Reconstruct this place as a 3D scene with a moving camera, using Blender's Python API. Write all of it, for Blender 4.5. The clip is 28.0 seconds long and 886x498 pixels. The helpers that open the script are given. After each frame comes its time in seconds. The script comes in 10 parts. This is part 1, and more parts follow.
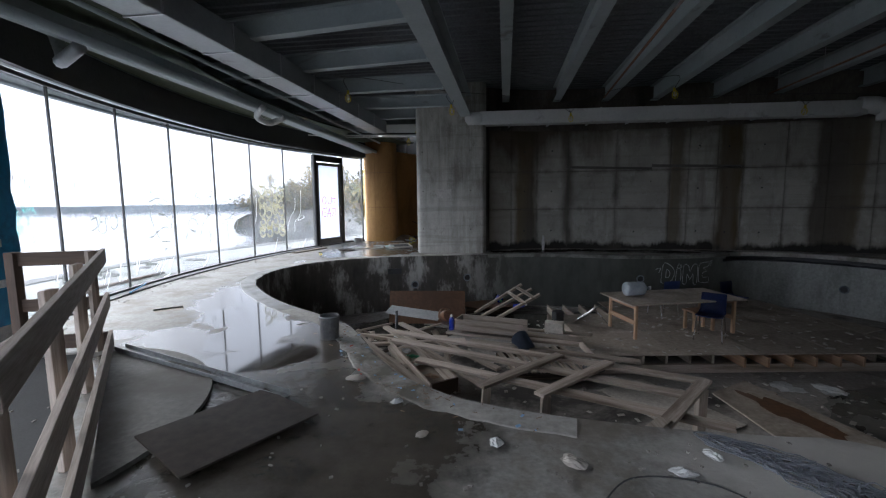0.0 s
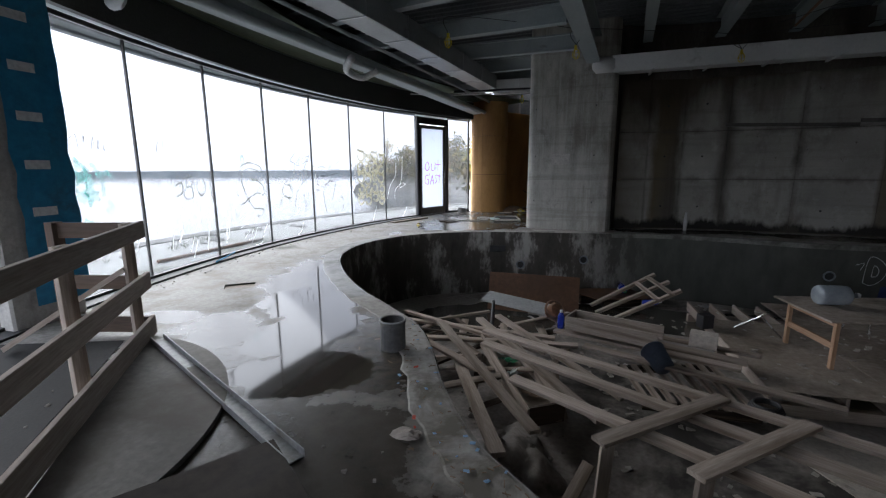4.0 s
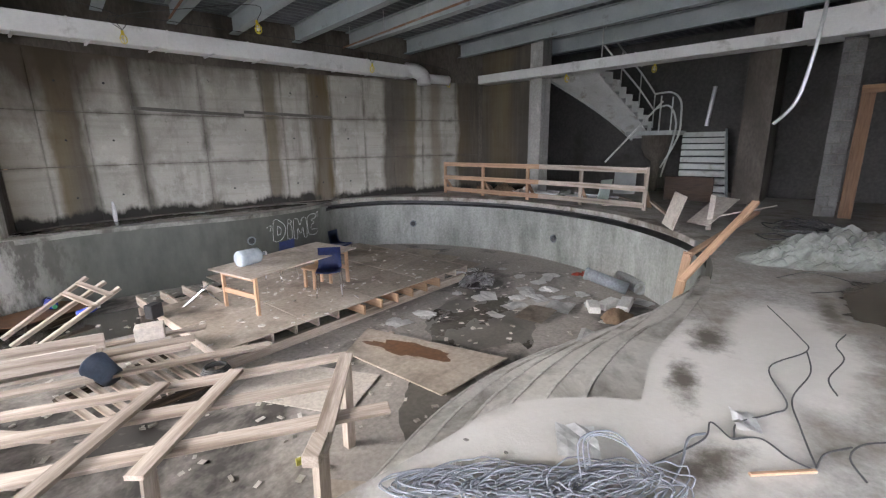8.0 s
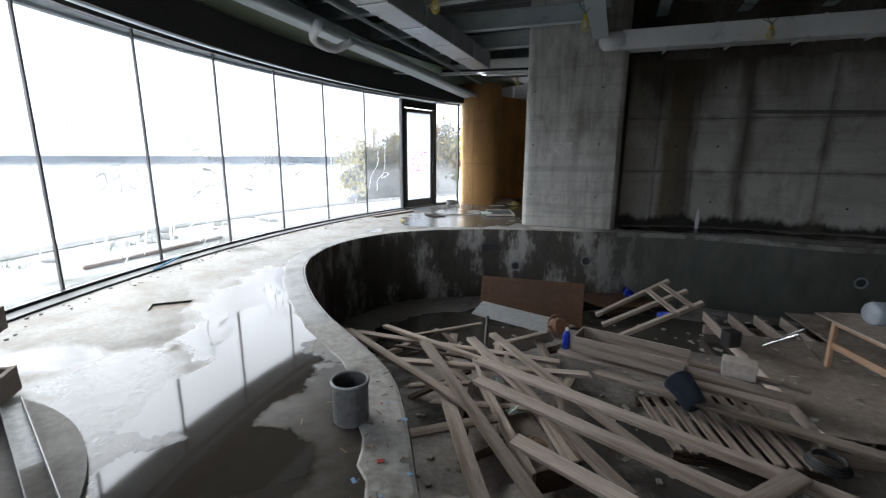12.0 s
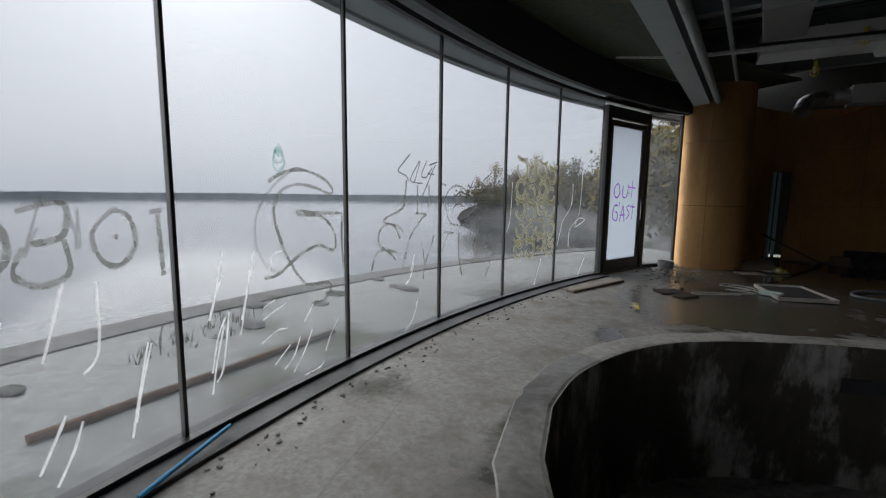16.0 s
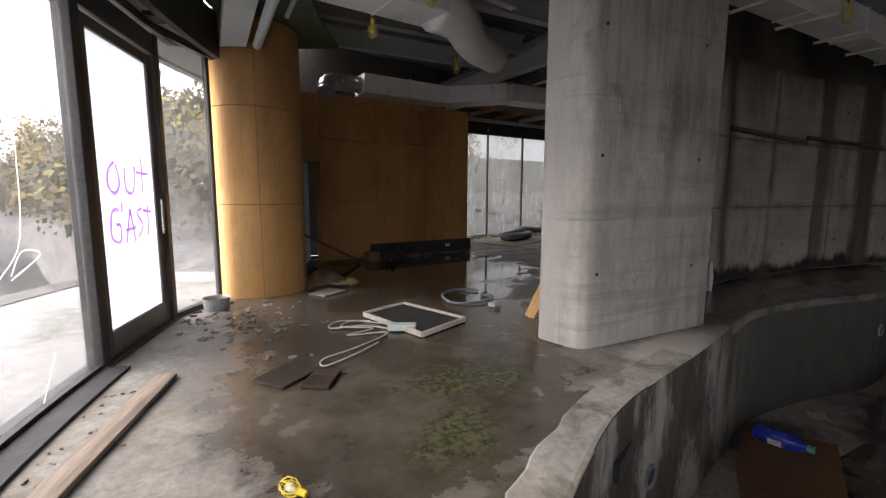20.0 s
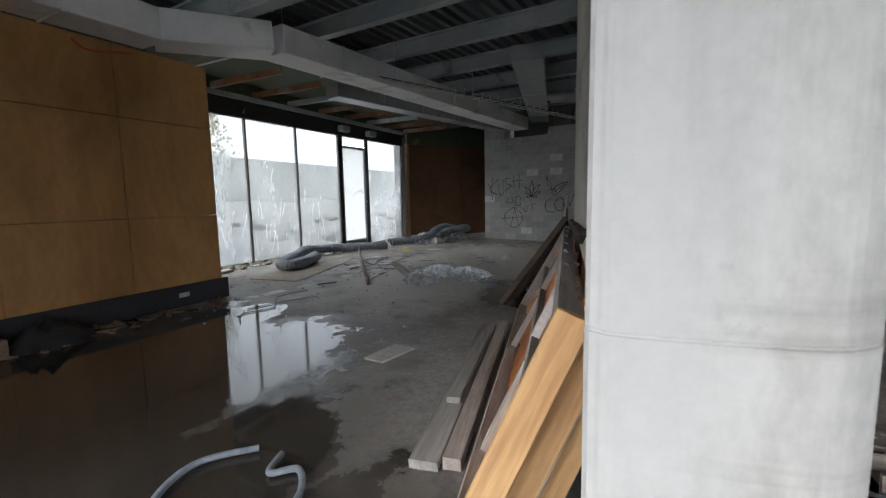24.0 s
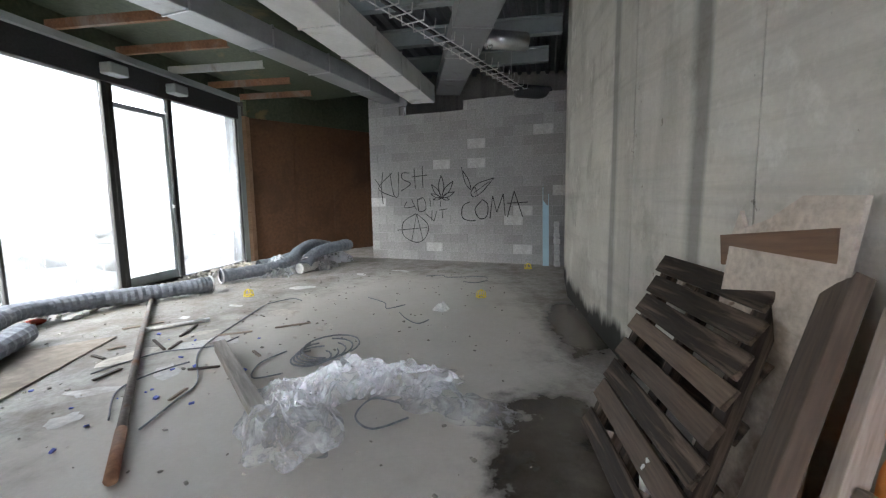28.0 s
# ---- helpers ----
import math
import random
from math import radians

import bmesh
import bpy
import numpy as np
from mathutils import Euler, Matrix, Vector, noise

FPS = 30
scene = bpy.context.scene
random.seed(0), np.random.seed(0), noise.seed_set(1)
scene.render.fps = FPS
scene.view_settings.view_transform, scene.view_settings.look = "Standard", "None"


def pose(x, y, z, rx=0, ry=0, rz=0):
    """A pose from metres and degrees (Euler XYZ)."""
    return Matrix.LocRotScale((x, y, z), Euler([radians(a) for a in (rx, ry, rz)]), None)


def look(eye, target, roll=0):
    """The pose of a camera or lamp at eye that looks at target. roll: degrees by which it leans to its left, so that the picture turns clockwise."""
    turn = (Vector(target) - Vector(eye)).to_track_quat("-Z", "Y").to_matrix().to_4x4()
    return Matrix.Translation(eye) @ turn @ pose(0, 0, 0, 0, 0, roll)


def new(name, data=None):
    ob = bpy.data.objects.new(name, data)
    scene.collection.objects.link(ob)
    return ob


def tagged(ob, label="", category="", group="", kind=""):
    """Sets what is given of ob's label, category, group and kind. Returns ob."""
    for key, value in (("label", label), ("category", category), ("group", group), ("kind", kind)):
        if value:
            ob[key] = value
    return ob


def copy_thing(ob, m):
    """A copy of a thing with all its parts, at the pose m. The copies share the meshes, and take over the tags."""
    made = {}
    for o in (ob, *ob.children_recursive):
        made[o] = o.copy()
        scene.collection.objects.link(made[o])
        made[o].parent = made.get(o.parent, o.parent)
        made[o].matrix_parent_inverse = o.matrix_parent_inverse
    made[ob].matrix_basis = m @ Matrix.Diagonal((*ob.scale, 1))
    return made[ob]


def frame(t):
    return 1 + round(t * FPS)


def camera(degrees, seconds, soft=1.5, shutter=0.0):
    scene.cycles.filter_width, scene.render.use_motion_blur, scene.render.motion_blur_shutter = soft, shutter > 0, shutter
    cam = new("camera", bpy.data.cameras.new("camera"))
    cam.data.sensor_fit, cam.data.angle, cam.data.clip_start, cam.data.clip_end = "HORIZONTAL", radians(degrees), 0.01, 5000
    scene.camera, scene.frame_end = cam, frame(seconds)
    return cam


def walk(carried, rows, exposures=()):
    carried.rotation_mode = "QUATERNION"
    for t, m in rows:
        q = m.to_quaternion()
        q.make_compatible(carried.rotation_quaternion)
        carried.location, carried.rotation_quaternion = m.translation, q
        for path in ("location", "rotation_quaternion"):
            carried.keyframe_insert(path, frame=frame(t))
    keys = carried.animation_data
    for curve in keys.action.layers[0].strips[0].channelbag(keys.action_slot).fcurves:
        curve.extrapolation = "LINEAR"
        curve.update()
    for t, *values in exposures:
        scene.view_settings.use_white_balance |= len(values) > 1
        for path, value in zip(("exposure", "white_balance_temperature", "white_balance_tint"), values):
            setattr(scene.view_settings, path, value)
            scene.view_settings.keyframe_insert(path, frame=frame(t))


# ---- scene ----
cam = camera(90.9, 28.0, soft=1.2, shutter=0.12)
PATH = [
    (0, (0.25, -0.254, 1.451), (0.246, 1.734, 1.228), -0.6),
    (0.5, (0.298, -0.06, 1.443), (0.261, 1.927, 1.22), -0.9),
    (1, (0.335, 0.318, 1.46), (0.203, 2.3, 1.228), -0.5),
    (1.5, (0.358, 0.677, 1.457), (0.099, 2.647, 1.225), -0.1),
    (2, (0.321, 0.944, 1.468), (-0.128, 2.88, 1.238), 0.1),
    (2.5, (0.291, 1.096, 1.46), (-0.259, 3.006, 1.234), 0.1),
    (4.5, (0.269, 1.155, 1.434), (-0.17, 3.061, 1.015), -0.1),
    (5, (0.389, 1.156, 1.446), (0.192, 3.096, 1.001), -0.2),
    (5.5, (0.544, 1.106, 1.449), (0.729, 3.046, 1.001), -0.6),
    (6, (0.62, 1.031, 1.468), (1.232, 2.88, 1.014), -0.7),
    (6.5, (0.681, 0.998, 1.464), (1.641, 2.692, 1.008), -0.7),
    (7, (0.709, 1.013, 1.462), (1.922, 2.535, 1.002), -0.7),
    (7.5, (0.706, 1.012, 1.469), (2.091, 2.379, 1.006), -0.8),
    (8, (0.723, 0.966, 1.489), (2.192, 2.241, 1.024), -0.8),
    (8.5, (0.724, 0.982, 1.481), (2.217, 2.228, 1.016), -0.6),
    (9, (0.744, 0.971, 1.471), (2.229, 2.229, 1.01), -0.6),
    (9.5, (0.762, 0.942, 1.494), (2.244, 2.213, 1.056), -0.5),
    (10, (0.784, 0.966, 1.506), (2.281, 2.221, 1.08), -0.5),
    (10.5, (0.687, 1.23, 1.505), (1.931, 2.739, 1.086), -0.1),
    (11, (0.368, 1.337, 1.522), (0.83, 3.238, 1.107), 0.2),
    (11.5, (0.209, 1.679, 1.505), (0.134, 3.634, 1.087), 0.5),
    (12, (0.037, 2.229, 1.472), (-0.414, 4.131, 1.051), 0.3),
    (12.5, (-0.331, 2.66, 1.443), (-1.114, 4.451, 1.018), 0.2),
    (13, (-0.652, 3.093, 1.432), (-1.567, 4.82, 1.008), 0.1),
    (13.5, (-0.997, 3.476, 1.41), (-2.065, 5.115, 0.994), 0.0),
    (15.5, (-2.639, 5.072, 1.43), (-3.584, 6.818, 1.187), 0.4),
    (16, (-2.768, 5.633, 1.386), (-3.681, 7.394, 1.136), 0.7),
    (16.5, (-3.005, 6.093, 1.349), (-3.654, 7.969, 1.11), 0.3),
    (17, (-3.251, 6.505, 1.352), (-3.72, 8.436, 1.118), 0.3),
    (17.5, (-3.369, 6.972, 1.346), (-3.503, 8.954, 1.111), -0.0),
    (18, (-3.529, 7.447, 1.365), (-3.352, 9.425, 1.127), 0.2),
    (18.5, (-3.596, 7.933, 1.38), (-3.125, 9.861, 1.133), 0.1),
    (19, (-3.633, 8.439, 1.387), (-2.875, 10.273, 1.137), 0.1),
    (19.5, (-3.681, 8.962, 1.371), (-2.696, 10.685, 1.123), 0.2),
    (20, (-3.59, 9.502, 1.368), (-2.42, 11.104, 1.115), 0.2),
    (20.5, (-3.414, 9.997, 1.37), (-2.246, 11.6, 1.116), -0.7),
    (22.5, (-2.54, 11.195, 1.359), (-0.926, 12.353, 1.128), -0.6),
    (23, (-2.154, 11.543, 1.371), (-0.453, 12.568, 1.14), -0.9),
    (23.5, (-1.754, 11.827, 1.394), (0.03, 12.7, 1.161), -1.1),
    (24, (-1.328, 12.145, 1.402), (0.486, 12.954, 1.168), -1.1),
    (24.5, (-0.888, 12.422, 1.411), (0.989, 13.071, 1.174), -0.9),
    (25, (-0.44, 12.748, 1.433), (1.444, 13.378, 1.193), -1.2),
    (25.5, (0.063, 13.096, 1.4), (1.956, 13.696, 1.167), -1.3),
    (26, (0.524, 13.451, 1.419), (2.422, 14.037, 1.186), -1.3),
    (26.5, (1.039, 13.723, 1.407), (2.956, 14.246, 1.179), -1.0),
    (27, (1.555, 13.94, 1.416), (3.508, 14.307, 1.187), -0.8),
    (27.5, (2.124, 14.119, 1.414), (4.088, 14.42, 1.183), -0.8),
    (28, (2.724, 14.264, 1.416), (4.702, 14.449, 1.18), -0.9),
]
EXPOSURE = [(0.0, 1.5, 6000, 8), (2.5, 1.15, 6000, 8), (5.0, 1.35, 6500, 10), (6.0, 2.35, 6900, 14), (7.0, 4.0, 6700, 12), (8.0, 4.3, 6600, 12), (10.0, 4.3, 6400, 10), (11.0, 3.9, 6400, 10), (11.5, 2.8, 6300, 8), (12.0, 1.8, 6200, 6), (12.5, 1.1, 6200, 6), (13.5, 0.6, 6200, 6), (15.5, 0.0, 6400, 6), (17.0, -0.1, 6500, 8), (18.5, 0.6, 6800, 12), (20.0, 1.7, 7100, 16), (22.5, 2.9, 6600, 12), (24.0, 2.7, 6300, 8), (25.0, 3.2, 6800, 12), (26.0, 3.5, 6700, 10), (27.0, 3.75, 6500, 9), (28.0, 4.15, 6300, 9)]
walk(cam, [(t, look(eye, target, roll)) for t, eye, target, roll in PATH], EXPOSURE)

# ---- world and sun: a bright overcast sky ----
SUN_ELEV, SUN_ROT = 32.0, 304.0
world = bpy.data.worlds.new("overcast")
scene.world = world
world.use_nodes = True
wn, wl = world.node_tree.nodes, world.node_tree.links
sky = wn.new("ShaderNodeTexSky")
sky.sky_type, sky.sun_disc = "NISHITA", False
sky.sun_elevation, sky.sun_rotation = radians(SUN_ELEV), radians(SUN_ROT)
sky.air_density, sky.dust_density, sky.ozone_density = 1.0, 6.0, 1.0
pale = wn.new("ShaderNodeHueSaturation")
pale.inputs["Saturation"].default_value = 0.22
flat = wn.new("ShaderNodeMix")
flat.data_type = "RGBA"
flat.inputs["Factor"].default_value = 0.85
flat.inputs[7].default_value = (15.6, 15.8, 17.2, 1)
wl.new(sky.outputs[0], pale.inputs["Color"])
wl.new(pale.outputs[0], flat.inputs[6])
# an overcast dome is brighter overhead than at the horizon
gen = wn.new("ShaderNodeTexCoord")
up = wn.new("ShaderNodeSeparateXYZ")
wl.new(gen.outputs["Generated"], up.inputs[0])
dome = wn.new("ShaderNodeMapRange")
dome.inputs["From Min"].default_value, dome.inputs["From Max"].default_value = 0.0, 1.0
dome.inputs["To Min"].default_value, dome.inputs["To Max"].default_value = 1.0, 1.8
wl.new(up.outputs["Z"], dome.inputs["Value"])
lit = wn.new("ShaderNodeVectorMath")
lit.operation = "SCALE"
wl.new(flat.outputs[2], lit.inputs[0])
wl.new(dome.outputs[0], lit.inputs["Scale"])
wl.new(lit.outputs[0], wn["Background"].inputs[0])
wn["Background"].inputs[1].default_value = 0.165
sun = bpy.data.lights.new("sun", "SUN")
sun.energy, sun.angle, sun.color = 1.5, radians(50), (1.0, 0.97, 0.93)
new("sun", sun).matrix_world = look((0, 0, 0), (math.sin(radians(SUN_ROT)) * -math.cos(radians(SUN_ELEV)), math.cos(radians(SUN_ROT)) * -math.cos(radians(SUN_ELEV)), -math.sin(radians(SUN_ELEV))))


# ---- materials ----
def nodes_of(name):
    m = bpy.data.materials.new(name)
    m.use_nodes = True
    t = m.node_tree
    return m, t.nodes, t.links, t.nodes["Principled BSDF"]


def ramp(n, l, src, stops):
    r = n.new("ShaderNodeValToRGB")
    e = r.color_ramp.elements
    while len(e) < len(stops):
        e.new(0.5)
    for el, (p, c) in zip(e, stops):
        el.position = p
        el.color = (*c, 1) if not isinstance(c, (int, float)) else (c, c, c, 1)
    l.new(src, r.inputs[0])
    return r.outputs[0]


def tex(n, l, scale, detail=4.0, rough=0.6, stretch=(1, 1, 1), offset=0.0, distort=0.0):
    c = n.new("ShaderNodeTexCoord")
    mp = n.new("ShaderNodeMapping")
    mp.inputs["Scale"].default_value = stretch
    mp.inputs["Location"].default_value = (offset, offset * 0.7, offset * 0.3)
    l.new(c.outputs["Object"], mp.inputs[0])
    t = n.new("ShaderNodeTexNoise")
    t.inputs["Scale"].default_value, t.inputs["Detail"].default_value, t.inputs["Roughness"].default_value = scale, detail, rough
    t.inputs["Distortion"].default_value = distort
    l.new(mp.outputs[0], t.inputs["Vector"])
    return t.outputs["Fac"]


def mixc(n, l, fac, a, b, mode="MIX"):
    m = n.new("ShaderNodeMix")
    m.data_type, m.blend_type = "RGBA", mode
    for sock, v in ((m.inputs[0], fac), (m.inputs[6], a), (m.inputs[7], b)):
        if isinstance(v, (int, float)):
            sock.default_value = v
        elif isinstance(v, tuple):
            sock.default_value = (*v, 1)
        else:
            l.new(v, sock)
    return m.outputs[2]


def bump(n, l, p, src, strength=0.3, dist=0.01):
    b = n.new("ShaderNodeBump")
    b.inputs["Strength"].default_value, b.inputs["Distance"].default_value = strength, dist
    l.new(src, b.inputs["Height"])
    l.new(b.outputs[0], p.inputs["Normal"])


def surface(name, lo, hi, big=1.2, fine=30.0, rough=(0.7, 0.95), dirt=None, dirt_scale=0.7, dirt_cut=(0.5, 0.7), bumpy=0.25, depth=0.004, stretch=(1, 1, 1), metal=0.0, random_tint=0.0, grain=0.35):
    """A surface with two scales of variation, and stains."""
    m, n, l, p = nodes_of(name)
    a = tex(n, l, big, 5, 0.62, stretch)
    f = tex(n, l, fine, 3, 0.6, stretch, 3.1)
    c = ramp(n, l, a, [(0.3, lo), (0.7, hi)])
    c = mixc(n, l, grain, c, ramp(n, l, f, [(0.3, tuple(v * 0.55 for v in lo)), (0.7, tuple(min(1, v * 1.25) for v in hi))]))
    if dirt:
        d = ramp(n, l, tex(n, l, dirt_scale, 6, 0.65, stretch, 7.7, 0.4), [(dirt_cut[0], 0.0), (dirt_cut[1], 1.0)])
        c = mixc(n, l, d, c, dirt)
    if random_tint:
        o = n.new("ShaderNodeObjectInfo")
        c = mixc(n, l, 1.0, c, ramp(n, l, o.outputs["Random"], [(0.0, 1 - random_tint), (1.0, 1.0)]), "MULTIPLY")
    l.new(c, p.inputs["Base Color"])
    l.new(ramp(n, l, a, [(0.3, rough[0]), (0.7, rough[1])]), p.inputs["Roughness"])
    p.inputs["Metallic"].default_value = metal
    bump(n, l, p, f, bumpy, depth)
    return m


def field(n, l, spots):
    """One minus the distance to the nearest of some ellipses, in their own radii."""
    c = n.new("ShaderNodeTexCoord")
    best = None
    for x, y, rx, ry, rot in spots:
        mp = n.new("ShaderNodeMapping")
        mp.vector_type = "TEXTURE"
        mp.inputs["Location"].default_value = (x, y, 0)
        mp.inputs["Rotation"].default_value = (0, 0, radians(rot))
        mp.inputs["Scale"].default_value = (rx, ry, 50)
        l.new(c.outputs["Object"], mp.inputs[0])
        ln = n.new("ShaderNodeVectorMath")
        ln.operation = "LENGTH"
        l.new(mp.outputs[0], ln.inputs[0])
        if best is None:
            best = ln.outputs["Value"]
        else:
            mn = n.new("ShaderNodeMath")
            mn.operation = "MINIMUM"
            l.new(best, mn.inputs[0])
            l.new(ln.outputs["Value"], mn.inputs[1])
            best = mn.outputs[0]
    return best


def edge(n, l, dist, noise_out, amount, near, far):
    """A ragged mask: one inside the ellipses, fading out from near to far."""
    m = n.new("ShaderNodeMath")
    m.operation = "MULTIPLY_ADD"
    l.new(noise_out, m.inputs[0])
    m.inputs[1].default_value = amount
    l.new(dist, m.inputs[2])
    r = n.new("ShaderNodeMapRange")
    r.interpolation_type = "SMOOTHSTEP"
    r.inputs["From Min"].default_value, r.inputs["From Max"].default_value = near + amount * 0.5, far + amount * 0.5
    r.inputs["To Min"].default_value, r.inputs["To Max"].default_value = 1.0, 0.0
    l.new(m.outputs[0], r.inputs["Value"])
    return r.outputs[0]


DAMP = [(-0.9, 15.9, 2.0, 1.6, 0), (-1.9, 12.4, 1.6, 1.6, 20), (-1.3, 10.95, 0.9, 0.5, -30), (-3.05, 9.2, 0.22, 1.5, 8), (-2.6, 7.6, 0.3, 0.8, 0), (0.9, 17.3, 2.4, 0.6, 0), (-1.75, 3.9, 1.6, 1.1, 30), (-2.7, 6.3, 0.9, 1.7, 20), (-0.6, 2.2, 1.2, 0.7, 10), (-1.6, 13.1, 1.5, 1.8, 15), (0.8, 15.7, 1.95, 1.7, -15), (4.75, 13.7, 1.05, 0.52, 8), (7.5, 13.25, 1.15, 0.36, -3), (-2.0, 11.6, 1.2, 0.7, 30), (-0.5, 1.6, 0.9, 0.5, 0), (-1.1, 2.9, 0.9, 0.6, 30), (3.0, 11.95, 2.0, 0.45, 4), (5.6, 11.6, 2.0, 0.45, -10), (8.2, 11.3, 1.4, 0.35, -22), (9.0, -0.2, 1.7, 0.9, 5), (6.0, 0.2, 1.3, 0.5, 5), (-0.2, 14.2, 1.8, 1.0, 5), (-1.4, 14.9, 1.6, 1.3, 20), (-0.6, 13.3, 1.4, 0.8, 0), (-3.45, 4.42, 0.5, 0.24, 10), (-2.75, 4.4, 0.5, 0.42, 30), (-2.3, 4.0, 0.6, 0.35, 0)]
POND = [(-2.25, 5.45, 0.95, 0.6, 60), (-1.85, 4.5, 0.5, 0.7, 0), (-1.45, 3.7, 0.55, 0.4, 20), (-2.75, 6.8, 0.42, 0.9, 12), (1.15, 15.6, 1.5, 1.05, -20), (0.2, 14.1, 0.85, 0.5, 5), (2.3, 16.6, 0.8, 0.55, 0), (0.4, 16.8, 1.3, 0.6, -5), (-0.9, 14.6, 0.9, 0.45, 15), (0.0, 15.4, 0.9, 1.0, 0), (-0.1, 16.5, 0.9, 0.7, 0)]
GREEN = [(-2.15, 11.35, 0.6, 0.35, 35), (-1.65, 11.9, 0.7, 0.36, -20), (-4.55, 8.1, 0.28, 0.36, 4), (-3.53, 8.3, 0.1, 0.95, 0), (-2.35, 10.78, 0.55, 0.11, 20), (-1.0, 13.0, 0.9, 0.35, 20), (4.7, 13.3, 0.5, 0.2, 8)]


def deck_concrete(name):
    m, n, l, p = nodes_of(name)
    big, mid, fine = tex(n, l, 0.55, 6, 0.62), tex(n, l, 2.6, 6, 0.65, offset=2.0), tex(n, l, 26, 4, 0.65, offset=3.0)
    c = ramp(n, l, big, [(0.3, (0.23, 0.22, 0.2)), (0.7, (0.37, 0.355, 0.33))])
    c = mixc(n, l, 0.4, c, ramp(n, l, fine, [(0.3, (0.08, 0.076, 0.068)), (0.7, (0.46, 0.44, 0.41))]))
    c = mixc(n, l, ramp(n, l, mid, [(0.46, 0.0), (0.68, 0.85)]), c, (0.16, 0.135, 0.105))
    c = mixc(n, l, ramp(n, l, tex(n, l, 1.4, 6, 0.7, offset=8.0), [(0.58, 0.0), (0.68, 0.6)]), c, (0.44, 0.43, 0.4))
    # hair cracks
    w = n.new("ShaderNodeTexVoronoi")
    w.feature = "DISTANCE_TO_EDGE"
    w.inputs["Scale"].default_value = 0.45
    co = n.new("ShaderNodeTexCoord")
    l.new(mixc(n, l, 0.12, co.outputs["Object"], tex_col(n, l, 1.5)), w.inputs["Vector"])
    crack = ramp(n, l, w.outputs["Distance"], [(0.0, 0.3), (0.004, 0.0)])
    c = mixc(n, l, crack, c, (0.07, 0.065, 0.055))
    pale = edge(n, l, field(n, l, [(2.55, 1.8, 1.1, 0.5, -14), (3.6, 1.3, 1.2, 0.5, 5), (4.6, 1.0, 1.0, 0.45, 5), (-1.2, 11.0, 1.0, 0.45, -20), (0.3, 11.35, 0.7, 0.25, 5), (7.0, 15.4, 4.2, 1.9, -5)]), mid, 0.7, 0.7, 1.2)
    c = mixc(n, l, pale, c, mixc(n, l, 0.25, (0.6, 0.575, 0.53), c))
    damp = edge(n, l, field(n, l, DAMP), mid, 1.4, 0.75, 1.12)
    pond = edge(n, l, field(n, l, POND), mid, 0.9, 0.85, 1.0)
    green = edge(n, l, field(n, l, GREEN), tex(n, l, 3.2, 7, 0.75, offset=5.0), 2.2, 0.2, 1.1)
    c = mixc(n, l, damp, c, ramp(n, l, mid, [(0.35, (0.03, 0.025, 0.019)), (0.65, (0.085, 0.074, 0.06))]))
    c = mixc(n, l, green, c, ramp(n, l, fine, [(0.4, (0.026, 0.03, 0.014)), (0.6, (0.085, 0.082, 0.05))]))
    c = mixc(n, l, edge(n, l, field(n, l, [(4.43, 1.46, 0.3, 0.17, 10), (3.62, 1.46, 0.34, 0.1, 14), (2.85, 1.2, 0.3, 0.13, -20), (5.7, 0.75, 0.5, 0.1, 5)]), tex(n, l, 5.0, 7, 0.75, offset=12.0), 2.4, 0.1, 1.3), c, (0.085, 0.072, 0.055))
    c = mixc(n, l, pond, c, (0.026, 0.022, 0.018))
    l.new(c, p.inputs["Base Color"])
    r = ramp(n, l, big, [(0.3, 0.5), (0.7, 0.85)])
    r = mixf(n, l, damp, r, 0.24)
    r = mixf(n, l, pond, r, 0.06)
    l.new(r, p.inputs["Roughness"])
    h = mixf(n, l, pond, fine, 0.5)
    bump(n, l, p, h, 0.4, 0.006)
    return m


def mixf(n, l, fac, a, b):
    x = n.new("ShaderNodeMix")
    l.new(fac, x.inputs[0])
    for v, k in ((a, 2), (b, 3)):
        if isinstance(v, float):
            x.inputs[k].default_value = v
        else:
            l.new(v, x.inputs[k])
    return x.outputs[0]


def tex_col(n, l, scale):
    t = n.new("ShaderNodeTexNoise")
    t.inputs["Scale"].default_value = scale
    t.inputs["Detail"].default_value = 5
    c = n.new("ShaderNodeTexCoord")
    l.new(c.outputs["Object"], t.inputs["Vector"])
    return t.outputs["Color"]


